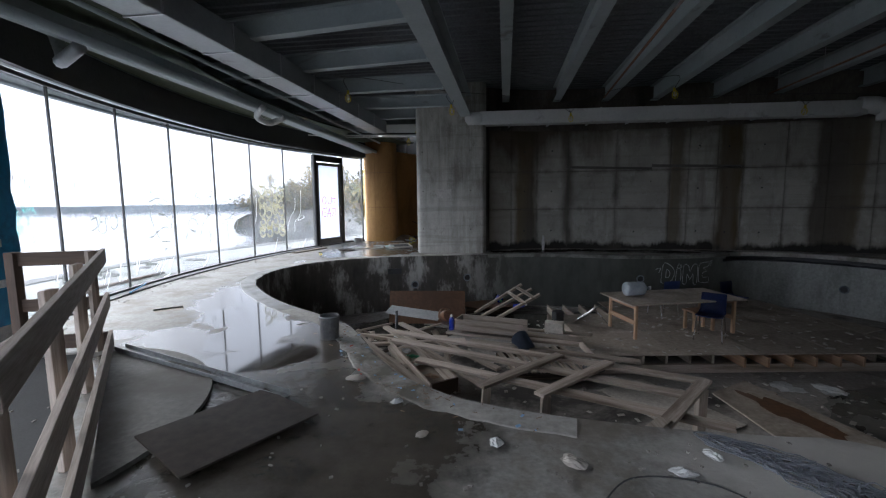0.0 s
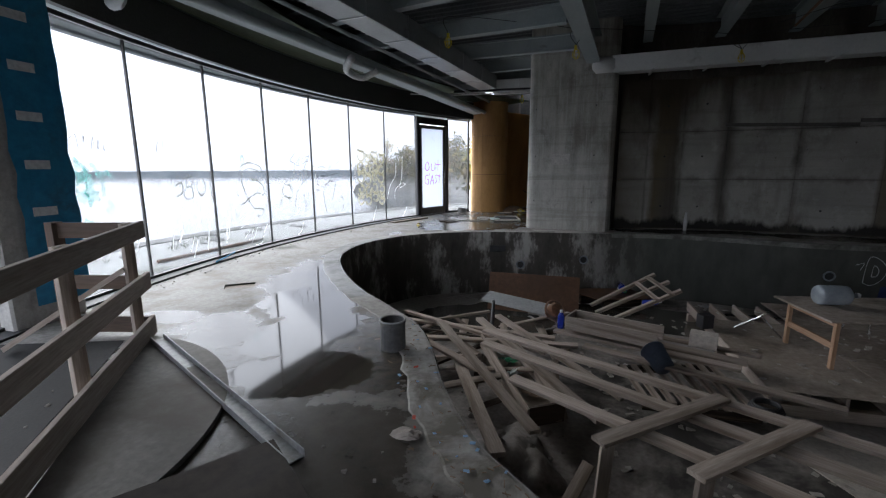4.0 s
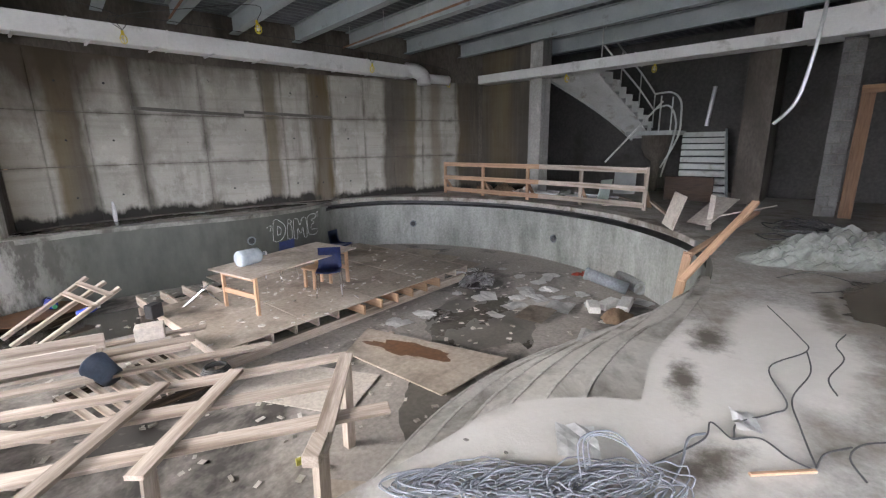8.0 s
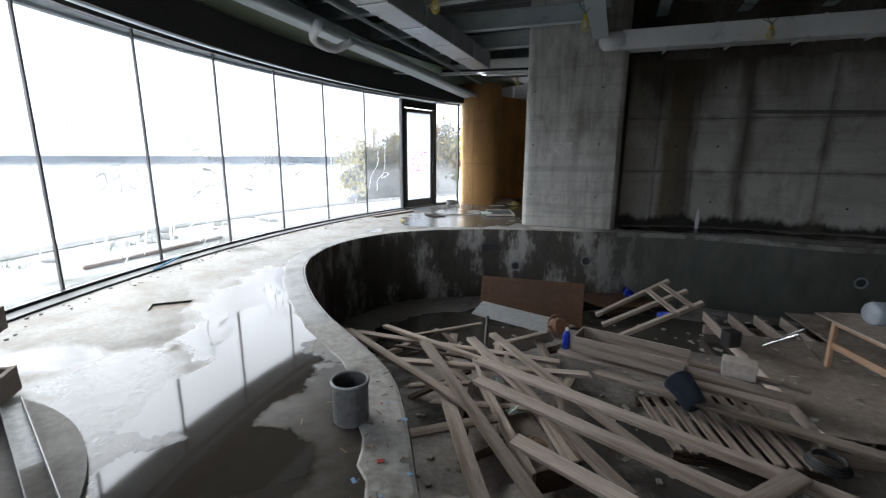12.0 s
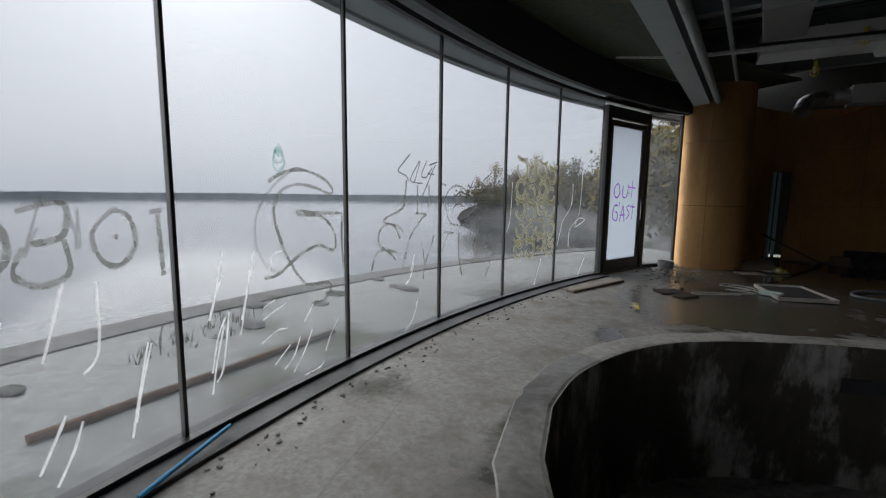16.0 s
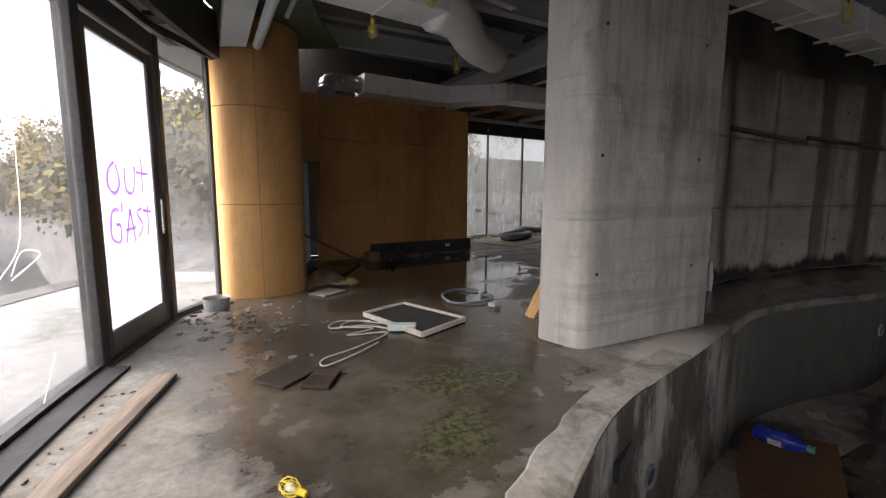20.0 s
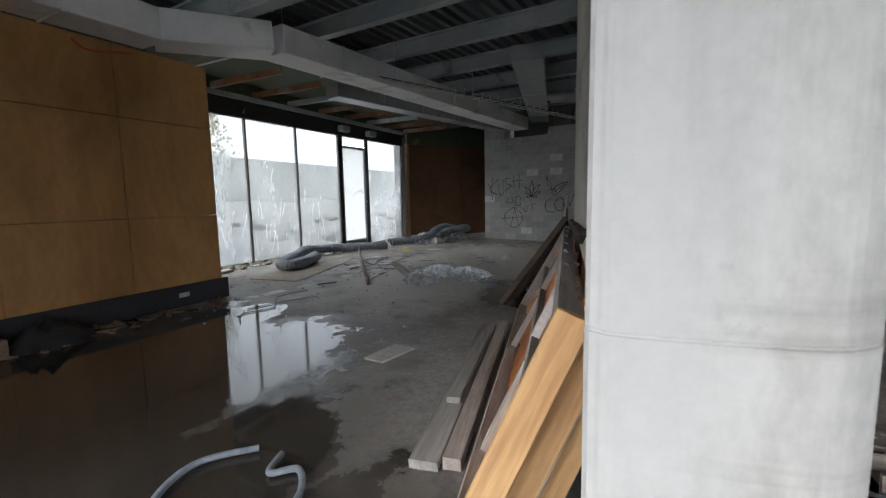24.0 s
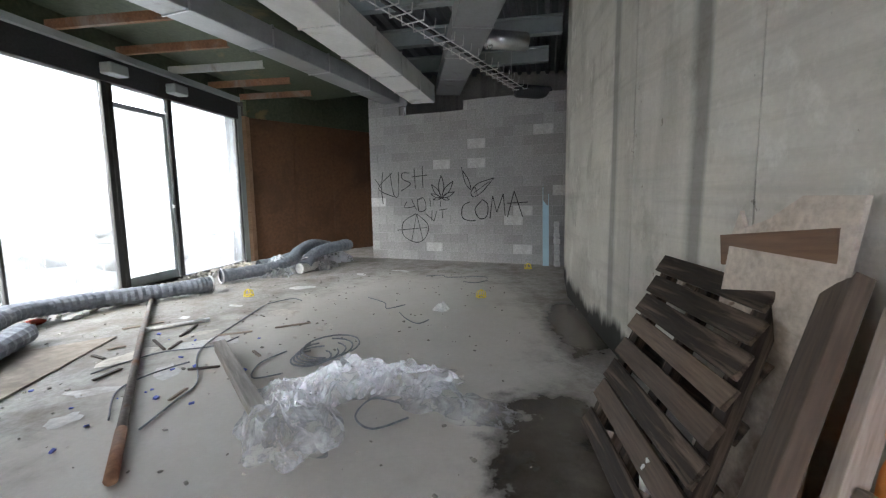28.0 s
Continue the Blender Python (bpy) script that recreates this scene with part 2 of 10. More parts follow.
def pool_concrete(name):
    """Pool wall: black and wet on the north-west side, pale and streaked on the east."""
    m, n, l, p = nodes_of(name)
    c = n.new("ShaderNodeTexCoord")
    sep = n.new("ShaderNodeSeparateXYZ")
    l.new(c.outputs["Object"], sep.inputs[0])
    streak = tex(n, l, 1.8, 6, 0.65, (1, 1, 0.25))
    blot = tex(n, l, 1.7, 7, 0.7, (1, 1, 0.4), 4.0)
    pale = mixc(n, l, 0.35, ramp(n, l, streak, [(0.35, (0.15, 0.165, 0.15)), (0.65, (0.4, 0.415, 0.39))]), ramp(n, l, tex(n, l, 18, 4, 0.6), [(0.3, (0.15, 0.15, 0.14)), (0.7, (0.46, 0.46, 0.44))]))
    pale = mixc(n, l, ramp(n, l, blot, [(0.52, 0.0), (0.68, 0.55)]), pale, (0.09, 0.1, 0.085))
    dark = ramp(n, l, blot, [(0.3, (0.024, 0.021, 0.017)), (0.5, (0.07, 0.063, 0.052)), (0.6, (0.38, 0.365, 0.335))])
    mid = mixc(n, l, 0.3, ramp(n, l, streak, [(0.3, (0.03, 0.033, 0.027)), (0.7, (0.1, 0.106, 0.09))]), ramp(n, l, tex(n, l, 5, 5, 0.6, (1, 1, 0.5)), [(0.3, (0.025, 0.026, 0.022)), (0.7, (0.12, 0.126, 0.108))]))

    def eastward(lo, hi, sway):
        add = n.new("ShaderNodeMath")
        add.operation = "MULTIPLY_ADD"
        l.new(blot, add.inputs[0])
        add.inputs[1].default_value = sway
        l.new(sep.outputs["X"], add.inputs[2])
        return remap(n, l, add.outputs[0], lo, hi)

    dark = mixc(n, l, eastward(1.8, 3.4, 2.0), dark, mid)
    east = eastward(8.6, 10.6, 3.0)
    l.new(mixc(n, l, east, dark, pale), p.inputs["Base Color"])
    l.new(ramp(n, l, streak, [(0.3, 0.4), (0.7, 0.85)]), p.inputs["Roughness"])
    bump(n, l, p, tex(n, l, 16, 4, 0.6), 0.35, 0.006)
    return m


def remap(n, l, src, a, b):
    r = n.new("ShaderNodeMapRange")
    r.inputs["From Min"].default_value, r.inputs["From Max"].default_value = a, b
    l.new(src, r.inputs["Value"])
    return r.outputs[0]


M_FLOOR = deck_concrete("deck_concrete")
M_POOLWALL = pool_concrete("pool_wall_concrete")
M_POOLFLOOR = surface("pool_floor_concrete", (0.24, 0.215, 0.195), (0.42, 0.385, 0.35), 1.1, 18, (0.5, 0.9), (0.06, 0.055, 0.05), 0.6, (0.5, 0.62), 0.3)
def cast_concrete(name, lo, hi):
    """Board-cast concrete: mottled, with pale patches and dark runs down it."""
    m, n, l, p = nodes_of(name)
    mot, fine = tex(n, l, 1.1, 7, 0.68, (1, 1, 0.8)), tex(n, l, 22, 4, 0.65)
    c = ramp(n, l, mot, [(0.3, lo), (0.7, hi)])
    c = mixc(n, l, 0.28, c, ramp(n, l, fine, [(0.3, tuple(v * 0.5 for v in lo)), (0.7, tuple(v * 1.25 for v in hi))]))
    c = mixc(n, l, ramp(n, l, tex(n, l, 2.3, 6, 0.7, (1, 1, 0.7), 6.0), [(0.56, 0.0), (0.64, 0.5)]), c, tuple(v * 1.3 for v in hi))
    c = mixc(n, l, ramp(n, l, tex(n, l, 4.0, 4, 0.6, (1, 1, 0.06), 2.0), [(0.52, 0.0), (0.7, 0.5)]), c, tuple(v * 0.5 for v in lo))
    c = mixc(n, l, ramp(n, l, tex(n, l, 0.9, 6, 0.7, (1, 1, 0.3), 9.0), [(0.56, 0.0), (0.7, 0.8)]), c, (0.12, 0.105, 0.082))
    l.new(c, p.inputs["Base Color"])
    l.new(ramp(n, l, mot, [(0.3, 0.7), (0.7, 0.95)]), p.inputs["Roughness"])
    bump(n, l, p, fine, 0.3, 0.005)
    return m


M_WALL = cast_concrete("cast_concrete", (0.3, 0.29, 0.268), (0.5, 0.485, 0.46))
def smooth_concrete(name):
    """Pale fair-faced concrete: faint clouds, fine pores and thin drip marks."""
    m, n, l, p = nodes_of(name)
    cloud, fine = tex(n, l, 0.8, 4, 0.5, (1, 1, 0.5)), tex(n, l, 30, 4, 0.6)
    c = ramp(n, l, cloud, [(0.3, (0.37, 0.358, 0.33)), (0.7, (0.48, 0.468, 0.435))])
    c = mixc(n, l, 0.08, c, ramp(n, l, fine, [(0.3, (0.3, 0.29, 0.27)), (0.7, (0.72, 0.71, 0.69))]))
    c = mixc(n, l, ramp(n, l, tex(n, l, 7.0, 4, 0.6, (1, 1, 0.035), 2.0), [(0.54, 0.0), (0.72, 0.45)]), c, (0.25, 0.235, 0.2))
    c = mixc(n, l, ramp(n, l, tex(n, l, 2.6, 5, 0.6, (1, 1, 0.12), 9.0), [(0.58, 0.0), (0.72, 0.5)]), c, (0.3, 0.28, 0.24))
    c = mixc(n, l, ramp(n, l, tex(n, l, 5.0, 6, 0.75, (1, 1, 0.6), 12.0), [(0.66, 0.0), (0.7, 0.6)]), c, (0.2, 0.185, 0.16))
    # the pool side is brown and patchy, with pale scars
    co = n.new("ShaderNodeTexCoord")
    sep = n.new("ShaderNodeSeparateXYZ")
    l.new(co.outputs["Object"], sep.inputs[0])
    patch = tex(n, l, 1.9, 7, 0.68, (1, 1, 0.4), 4.0)
    old = ramp(n, l, patch, [(0.34, (0.21, 0.195, 0.165)), (0.48, (0.37, 0.355, 0.315)), (0.62, (0.53, 0.515, 0.47))])
    old = mixc(n, l, ramp(n, l, tex(n, l, 9.0, 6, 0.72, (1, 1, 0.05), 6.0), [(0.48, 0.0), (0.62, 0.6)]), old, (0.56, 0.545, 0.5))
    old = mixc(n, l, ramp(n, l, tex(n, l, 1.6, 5, 0.6, (0.2, 0.2, 4.5), 8.0), [(0.54, 0.0), (0.64, 0.4)]), old, (0.22, 0.205, 0.17))
    old = mixc(n, l, ramp(n, l, tex(n, l, 2.6, 7, 0.75, (1, 1, 0.9), 16.0), [(0.56, 0.0), (0.66, 0.6)]), old, (0.19, 0.175, 0.145))
    old = mixc(n, l, 0.12, old, ramp(n, l, fine, [(0.3, (0.1, 0.09, 0.08)), (0.7, (0.55, 0.54, 0.5))]))
    side = n.new("ShaderNodeMath")
    side.operation = "MULTIPLY_ADD"
    l.new(patch, side.inputs[0])
    side.inputs[1].default_value = 0.35
    l.new(sep.outputs["Y"], side.inputs[2])
    c = mixc(n, l, ramp(n, l, remap(n, l, side.outputs[0], 11.9, 12.5), [(0.35, 1.0), (0.65, 0.0)]), c, old)
    l.new(c, p.inputs["Base Color"])
    l.new(ramp(n, l, cloud, [(0.3, 0.6), (0.7, 0.85)]), p.inputs["Roughness"])
    bump(n, l, p, fine, 0.2, 0.003)
    return m


M_PIER = smooth_concrete("pier_concrete")
M_STEEL = surface("grey_primed_steel", (0.31, 0.35, 0.36), (0.42, 0.46, 0.465), 1.5, 25, (0.45, 0.7), (0.14, 0.12, 0.1), 1.2, (0.62, 0.75), 0.1, grain=0.1)
M_DECKING = surface("dark_steel_deck", (0.11, 0.12, 0.133), (0.19, 0.2, 0.213), 1.5, 25, (0.4, 0.7))
M_DUCT = surface("white_duct_wrap", (0.66, 0.66, 0.65), (0.8, 0.8, 0.79), 1.2, 20, (0.5, 0.75), (0.35, 0.34, 0.31), 1.5, (0.58, 0.75), 0.1, grain=0.1)
M_GALV = surface("galvanised_steel", (0.45, 0.46, 0.47), (0.65, 0.66, 0.67), 3, 40, (0.25, 0.45), None, metal=0.9, bumpy=0.08, grain=0.1)
M_GALVDULL = surface("dull_galvanised_steel", (0.3, 0.31, 0.32), (0.45, 0.46, 0.47), 2, 30, (0.35, 0.55), (0.2, 0.19, 0.18), 1.5, (0.6, 0.75), metal=0.5, bumpy=0.08, grain=0.1)
M_DARK = surface("dark_fascia", (0.02, 0.02, 0.022), (0.045, 0.045, 0.048), 2, 30, (0.4, 0.7))
M_FRAME = surface("bronze_aluminium", (0.03, 0.03, 0.03), (0.06, 0.058, 0.055), 3, 40, (0.3, 0.5), metal=0.4)
M_ORANGE = surface("ochre_sheathing", (0.36, 0.19, 0.06), (0.5, 0.28, 0.1), 0.9, 18, (0.6, 0.9), (0.25, 0.125, 0.04), 0.8, (0.5, 0.72), 0.15, stretch=(1, 1, 0.45), grain=0.16)
M_BLOCK = surface("grey_block", (0.3, 0.295, 0.29), (0.42, 0.415, 0.41), 1.2, 30, (0.8, 0.95), bumpy=0.4, random_tint=0.2)
M_MORTAR = surface("mortar", (0.38, 0.38, 0.37), (0.48, 0.48, 0.47), 2, 40, (0.9, 0.95))
M_COPING = surface("worn_coping", (0.25, 0.235, 0.21), (0.45, 0.43, 0.395), 2.2, 20, (0.6, 0.9), (0.14, 0.125, 0.1), 1.6, (0.5, 0.62), 0.4, 0.008)
M_COPINGWET = surface("damp_coping", (0.12, 0.118, 0.105), (0.26, 0.255, 0.235), 1.6, 20, (0.3, 0.6), (0.07, 0.066, 0.055), 1.2, (0.48, 0.6), 0.3, 0.006)
M_GRIME = surface("grimy_old_concrete", (0.075, 0.064, 0.052), (0.17, 0.15, 0.125), 0.9, 22, (0.7, 0.95), (0.05, 0.04, 0.032), 0.7, (0.48, 0.64), 0.3, 0.006, stretch=(1, 1, 0.4))
GRAIN = (5, 0.35, 5)
M_WOOD = surface("weathered_timber", (0.4, 0.325, 0.265), (0.6, 0.52, 0.45), 1.2, 16, (0.75, 0.95), (0.19, 0.145, 0.11), 1.1, (0.54, 0.74), 0.35, stretch=GRAIN, random_tint=0.35)
M_PINE = surface("pine", (0.4, 0.24, 0.145), (0.58, 0.385, 0.255), 1.6, 9, (0.6, 0.9), (0.3, 0.16, 0.08), 0.9, (0.55, 0.75), 0.25, stretch=GRAIN, random_tint=0.25)
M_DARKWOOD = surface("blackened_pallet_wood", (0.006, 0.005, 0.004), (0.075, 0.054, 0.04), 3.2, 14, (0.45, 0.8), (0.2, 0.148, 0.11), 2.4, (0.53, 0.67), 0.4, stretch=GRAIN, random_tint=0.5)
for mm in (M_DARKWOOD, M_WOOD):
    mm.node_tree.nodes["Principled BSDF"].inputs["Specular IOR Level"].default_value = 0.2
M_PLY = surface("dirty_plywood", (0.33, 0.272, 0.215), (0.5, 0.435, 0.37), 0.9, 14, (0.7, 0.95), (0.17, 0.14, 0.112), 0.9, (0.5, 0.68), 0.2, random_tint=0.25)
M_OSB = surface("pale_board", (0.42, 0.37, 0.32), (0.6, 0.55, 0.49), 1.4, 22, (0.7, 0.95), (0.3, 0.25, 0.2), 1.5, (0.55, 0.7), 0.2)
M_BROWN = surface("brown_hardboard", (0.1, 0.048, 0.024), (0.17, 0.085, 0.042), 0.9, 14, (0.5, 0.8), (0.08, 0.04, 0.02), 0.9, (0.5, 0.68), 0.15)
M_STEP = surface("pale_step_concrete", (0.42, 0.4, 0.37), (0.58, 0.56, 0.525), 1.3, 20, (0.6, 0.9), (0.17, 0.155, 0.13), 0.9, (0.54, 0.68), 0.25)
M_STEPGRIME = surface("grimy_step_concrete", (0.44, 0.42, 0.385), (0.58, 0.56, 0.52), 1.2, 20, (0.6, 0.9), (0.17, 0.155, 0.13), 1.1, (0.5, 0.68), 0.2, grain=0.2)
# Black of the filter panel, also used as shade for the floor opening.
M_FILTERSHADE = surface("black_filter_and_shade", (0.012, 0.012, 0.012), (0.03, 0.03, 0.028), 4, 60, (0.75, 0.9))
M_PINEFRESH = surface("fresh_pine", (0.55, 0.29, 0.11), (0.74, 0.46, 0.21), 1.6, 9, (0.6, 0.85), (0.42, 0.2, 0.08), 0.9, (0.55, 0.75), 0.25, stretch=GRAIN, random_tint=0.15)
M_DARKSHEET = surface("wet_dark_sheet", (0.02, 0.015, 0.012), (0.055, 0.042, 0.034), 1.2, 14, (0.6, 0.85))
M_DARKSHEET.node_tree.nodes["Principled BSDF"].inputs["Specular IOR Level"].default_value = 0.2
M_PAPER = surface("crumpled_paper", (0.62, 0.62, 0.61), (0.78, 0.78, 0.76), 3, 25, (0.8, 0.95), (0.4, 0.38, 0.34), 3, (0.6, 0.75), random_tint=0.2)
M_CABLE = surface("grey_cable", (0.1, 0.108, 0.125), (0.24, 0.255, 0.285), 8, 30, (0.5, 0.75))
M_BLACKCABLE = surface("black_cable", (0.025, 0.025, 0.027), (0.06, 0.06, 0.06), 8, 30, (0.5, 0.75))
M_WHITECABLE = surface("white_cable", (0.5, 0.48, 0.42), (0.66, 0.64, 0.58), 8, 30, (0.5, 0.75))
M_BLUEPLASTIC = surface("blue_plastic", (0.01, 0.02, 0.09), (0.03, 0.05, 0.16), 4, 30, (0.35, 0.55))
M_BLUEBOTTLE = surface("bright_blue_plastic", (0.01, 0.025, 0.3), (0.02, 0.05, 0.42), 4, 30, (0.2, 0.35))
M_YELLOW = surface("yellow_plastic", (0.65, 0.5, 0.02), (0.8, 0.64, 0.05), 5, 30, (0.35, 0.6))
M_TARPBLUE = surface("blue_house_wrap", (0.015, 0.16, 0.32), (0.03, 0.24, 0.42), 1.2, 12, (0.35, 0.6), (0.03, 0.07, 0.11), 1.5, (0.6, 0.75))
M_TARPGREY = surface("grey_green_tarp", (0.16, 0.17, 0.155), (0.34, 0.355, 0.33), 2, 15, (0.2, 0.45), (0.15, 0.15, 0.13), 2, (0.55, 0.7))
M_ORANGETARP = surface("orange_tarp", (0.82, 0.24, 0.035), (0.97, 0.44, 0.13), 1.3, 5, (0.28, 0.45), (0.7, 0.17, 0.02), 2.4, (0.5, 0.74), 0.5, 0.03)
M_CHROME = surface("chromed_steel", (0.55, 0.55, 0.56), (0.7, 0.7, 0.7), 4, 30, (0.15, 0.35), None, metal=1.0, bumpy=0.05)
M_RUST = surface("rusty_pipe", (0.16, 0.07, 0.035), (0.3, 0.16, 0.09), 4, 30, (0.7, 0.9), (0.3, 0.28, 0.26), 1.2, (0.5, 0.7))
M_GREYPIPE = surface("grey_hose", (0.13, 0.15, 0.17), (0.25, 0.275, 0.3), 3, 25, (0.45, 0.7), (0.34, 0.36, 0.37), 3, (0.55, 0.75))
M_GREENCEIL = surface("green_board", (0.045, 0.06, 0.035), (0.1, 0.12, 0.075), 1.0, 16, (0.6, 0.85), (0.2, 0.15, 0.07), 0.9, (0.62, 0.72))
# Black sheeting colour, reused for the shade in slots, holes and pipe mouths.
M_BLACKBASE = surface("black_membrane_and_shade", (0.012, 0.013, 0.015), (0.03, 0.031, 0.034), 2, 20, (0.3, 0.55))
M_PUDDLE = surface("standing_water", (0.035, 0.032, 0.028), (0.06, 0.055, 0.048), 0.7, 6, (0.02, 0.05), bumpy=0.02)
M_DAMP = surface("damp_concrete", (0.085, 0.078, 0.068), (0.15, 0.138, 0.12), 1.2, 18, (0.2, 0.42), (0.05, 0.046, 0.04), 0.9, (0.5, 0.65), 0.15)
M_SCRATCH = surface("white_scratch", (0.75, 0.77, 0.77), (0.9, 0.9, 0.9), 6, 30, (0.5, 0.7))
M_WHITEPAINT = surface("white_paint", (0.6, 0.6, 0.6), (0.75, 0.75, 0.74), 2, 25, (0.5, 0.7), (0.4, 0.38, 0.35), 2, (0.6, 0.75))
M_LIGHTBLUE = surface("pale_blue_foam", (0.46, 0.66, 0.74), (0.54, 0.74, 0.81), 2, 25, (0.6, 0.8), grain=0.1)
M_STAIR = surface("pale_stair_paint", (0.33, 0.35, 0.34), (0.46, 0.48, 0.47), 2, 20, (0.5, 0.75), (0.2, 0.17, 0.13), 1.5, (0.58, 0.72), grain=0.1)
M_STAIRPALE = surface("chipped_white_stair_paint", (0.5, 0.51, 0.49), (0.66, 0.67, 0.65), 2, 20, (0.5, 0.75), (0.28, 0.25, 0.2), 1.8, (0.56, 0.7), grain=0.15)
# Base grey is raised to paint the bright haze over the lake.
M_WATER = surface("hazed_lake_water", (0.11, 0.12, 0.125), (0.15, 0.16, 0.165), 0.05, 1.2, (0.06, 0.1), bumpy=0.1, depth=0.05, stretch=(1, 0.3, 1))
M_ROCK = surface("bank_rock", (0.16, 0.155, 0.14), (0.34, 0.33, 0.31), 1.2, 9, (0.8, 0.95), (0.09, 0.1, 0.06), 0.8, (0.52, 0.66), 0.5, 0.03)
M_GRASS = surface("rough_grass", (0.05, 0.07, 0.03), (0.12, 0.13, 0.06), 1.5, 12, (0.8, 0.95))
M_BARK = surface("bark", (0.06, 0.05, 0.04), (0.13, 0.11, 0.09), 6, 30, (0.85, 0.95))
M_LEAF_A = surface("autumn_yellow_leaves", (0.2, 0.15, 0.03), (0.38, 0.29, 0.07), 0.4, 3, (0.6, 0.85), (0.12, 0.13, 0.04), 0.3, (0.5, 0.65))
M_LEAF_B = surface("dull_green_leaves", (0.06, 0.075, 0.03), (0.13, 0.14, 0.06), 0.4, 3, (0.6, 0.85), (0.13, 0.1, 0.05), 0.3, (0.5, 0.65))
M_BROWNLEAF = surface("brown_thicket", (0.1, 0.075, 0.045), (0.22, 0.17, 0.1), 0.4, 3, (0.7, 0.9), (0.07, 0.07, 0.04), 0.3, (0.5, 0.65))
# Pale blue-grey puts distance haze into the colour of the woods.
M_FARSHORE = surface("hazed_far_woods", (0.16, 0.19, 0.21), (0.24, 0.27, 0.29), 0.02, 0.2, (0.9, 0.95))
M_STEELBRONZE = surface("bronze_door_frame", (0.1, 0.095, 0.085), (0.17, 0.16, 0.145), 3, 40, (0.3, 0.5), metal=0.5)
M_BLUEDARK = surface("dark_blue_bucket", (0.02, 0.03, 0.05), (0.04, 0.055, 0.08), 4, 30, (0.35, 0.55))
M_METALSHEET = surface("dull_metal_sheet", (0.24, 0.25, 0.25), (0.38, 0.39, 0.39), 2, 25, (0.4, 0.6), (0.15, 0.14, 0.12), 2, (0.55, 0.7), metal=0.4)
M_YELLOWCAN = surface("yellow_can", (0.3, 0.3, 0.04), (0.55, 0.5, 0.1), 12, 30, (0.3, 0.5))
M_REDRAG = surface("red_rag", (0.35, 0.04, 0.025), (0.5, 0.09, 0.05), 6, 30, (0.8, 0.95))
M_BLUEPALE = surface("pale_blue_plastic_bits", (0.16, 0.3, 0.5), (0.3, 0.46, 0.66), 12, 30, (0.4, 0.6))
M_OSBRANDOM = surface("scraps", (0.2, 0.17, 0.14), (0.55, 0.52, 0.47), 5, 30, (0.8, 0.95))
M_DARKRAIL = surface("brown_rail_timber", (0.06, 0.04, 0.03), (0.13, 0.09, 0.065), 1.6, 9, (0.7, 0.95), stretch=GRAIN, random_tint=0.3)
M_PINEDARK = surface("brown_frame_timber", (0.13, 0.07, 0.04), (0.24, 0.14, 0.08), 1.6, 9, (0.6, 0.9), stretch=GRAIN, random_tint=0.2)
M_SLAB = surface("dull_slab_concrete", (0.13, 0.122, 0.107), (0.235, 0.222, 0.2), 1.6, 22, (0.6, 0.9), (0.12, 0.105, 0.085), 0.8, (0.5, 0.66), 0.3)
M_SLEEVE = surface("dark_sleeve_pipe", (0.05, 0.05, 0.052), (0.12, 0.12, 0.12), 5, 25, (0.4, 0.7), (0.2, 0.18, 0.15), 3, (0.55, 0.7))
M_GREENPACK = surface("green_packet_foil", (0.02, 0.2, 0.09), (0.06, 0.33, 0.17), 20, 40, (0.3, 0.5), (0.6, 0.6, 0.58), 14, (0.56, 0.6))
M_FOAM = surface("pale_green_foam", (0.55, 0.66, 0.6), (0.66, 0.75, 0.7), 3, 25, (0.7, 0.9))
M_RAG = surface("brown_rag", (0.12, 0.075, 0.045), (0.26, 0.18, 0.12), 3, 25, (0.85, 0.95))
M_GRIT = surface("grit", (0.1, 0.09, 0.08), (0.32, 0.3, 0.27), 8, 30, (0.8, 0.95))
M_BLUEROD = surface("sky_blue_plastic", (0.05, 0.3, 0.6), (0.08, 0.4, 0.72), 6, 30, (0.3, 0.5))
# Darker copy of the grey block, with random blotches.
M_BLOCKDARK = surface("dark_grey_block", (0.13, 0.128, 0.125), (0.22, 0.216, 0.21), 1.2, 30, (0.8, 0.95), (0.07, 0.066, 0.06), 0.8, (0.5, 0.66), bumpy=0.4, random_tint=0.25)
# Concrete coloured darker than M_WALL to paint in the shade of unlit rooms.
M_SHADEWALL = surface("shade_darkened_concrete", (0.06, 0.06, 0.058), (0.11, 0.107, 0.1), 0.9, 14, (0.7, 0.95), (0.06, 0.055, 0.05), 0.8, (0.54, 0.66))
M_TERRACE = surface("terrace_concrete", (0.36, 0.365, 0.33), (0.52, 0.52, 0.48), 0.5, 12, (0.6, 0.9), (0.16, 0.17, 0.12), 0.6, (0.54, 0.68))


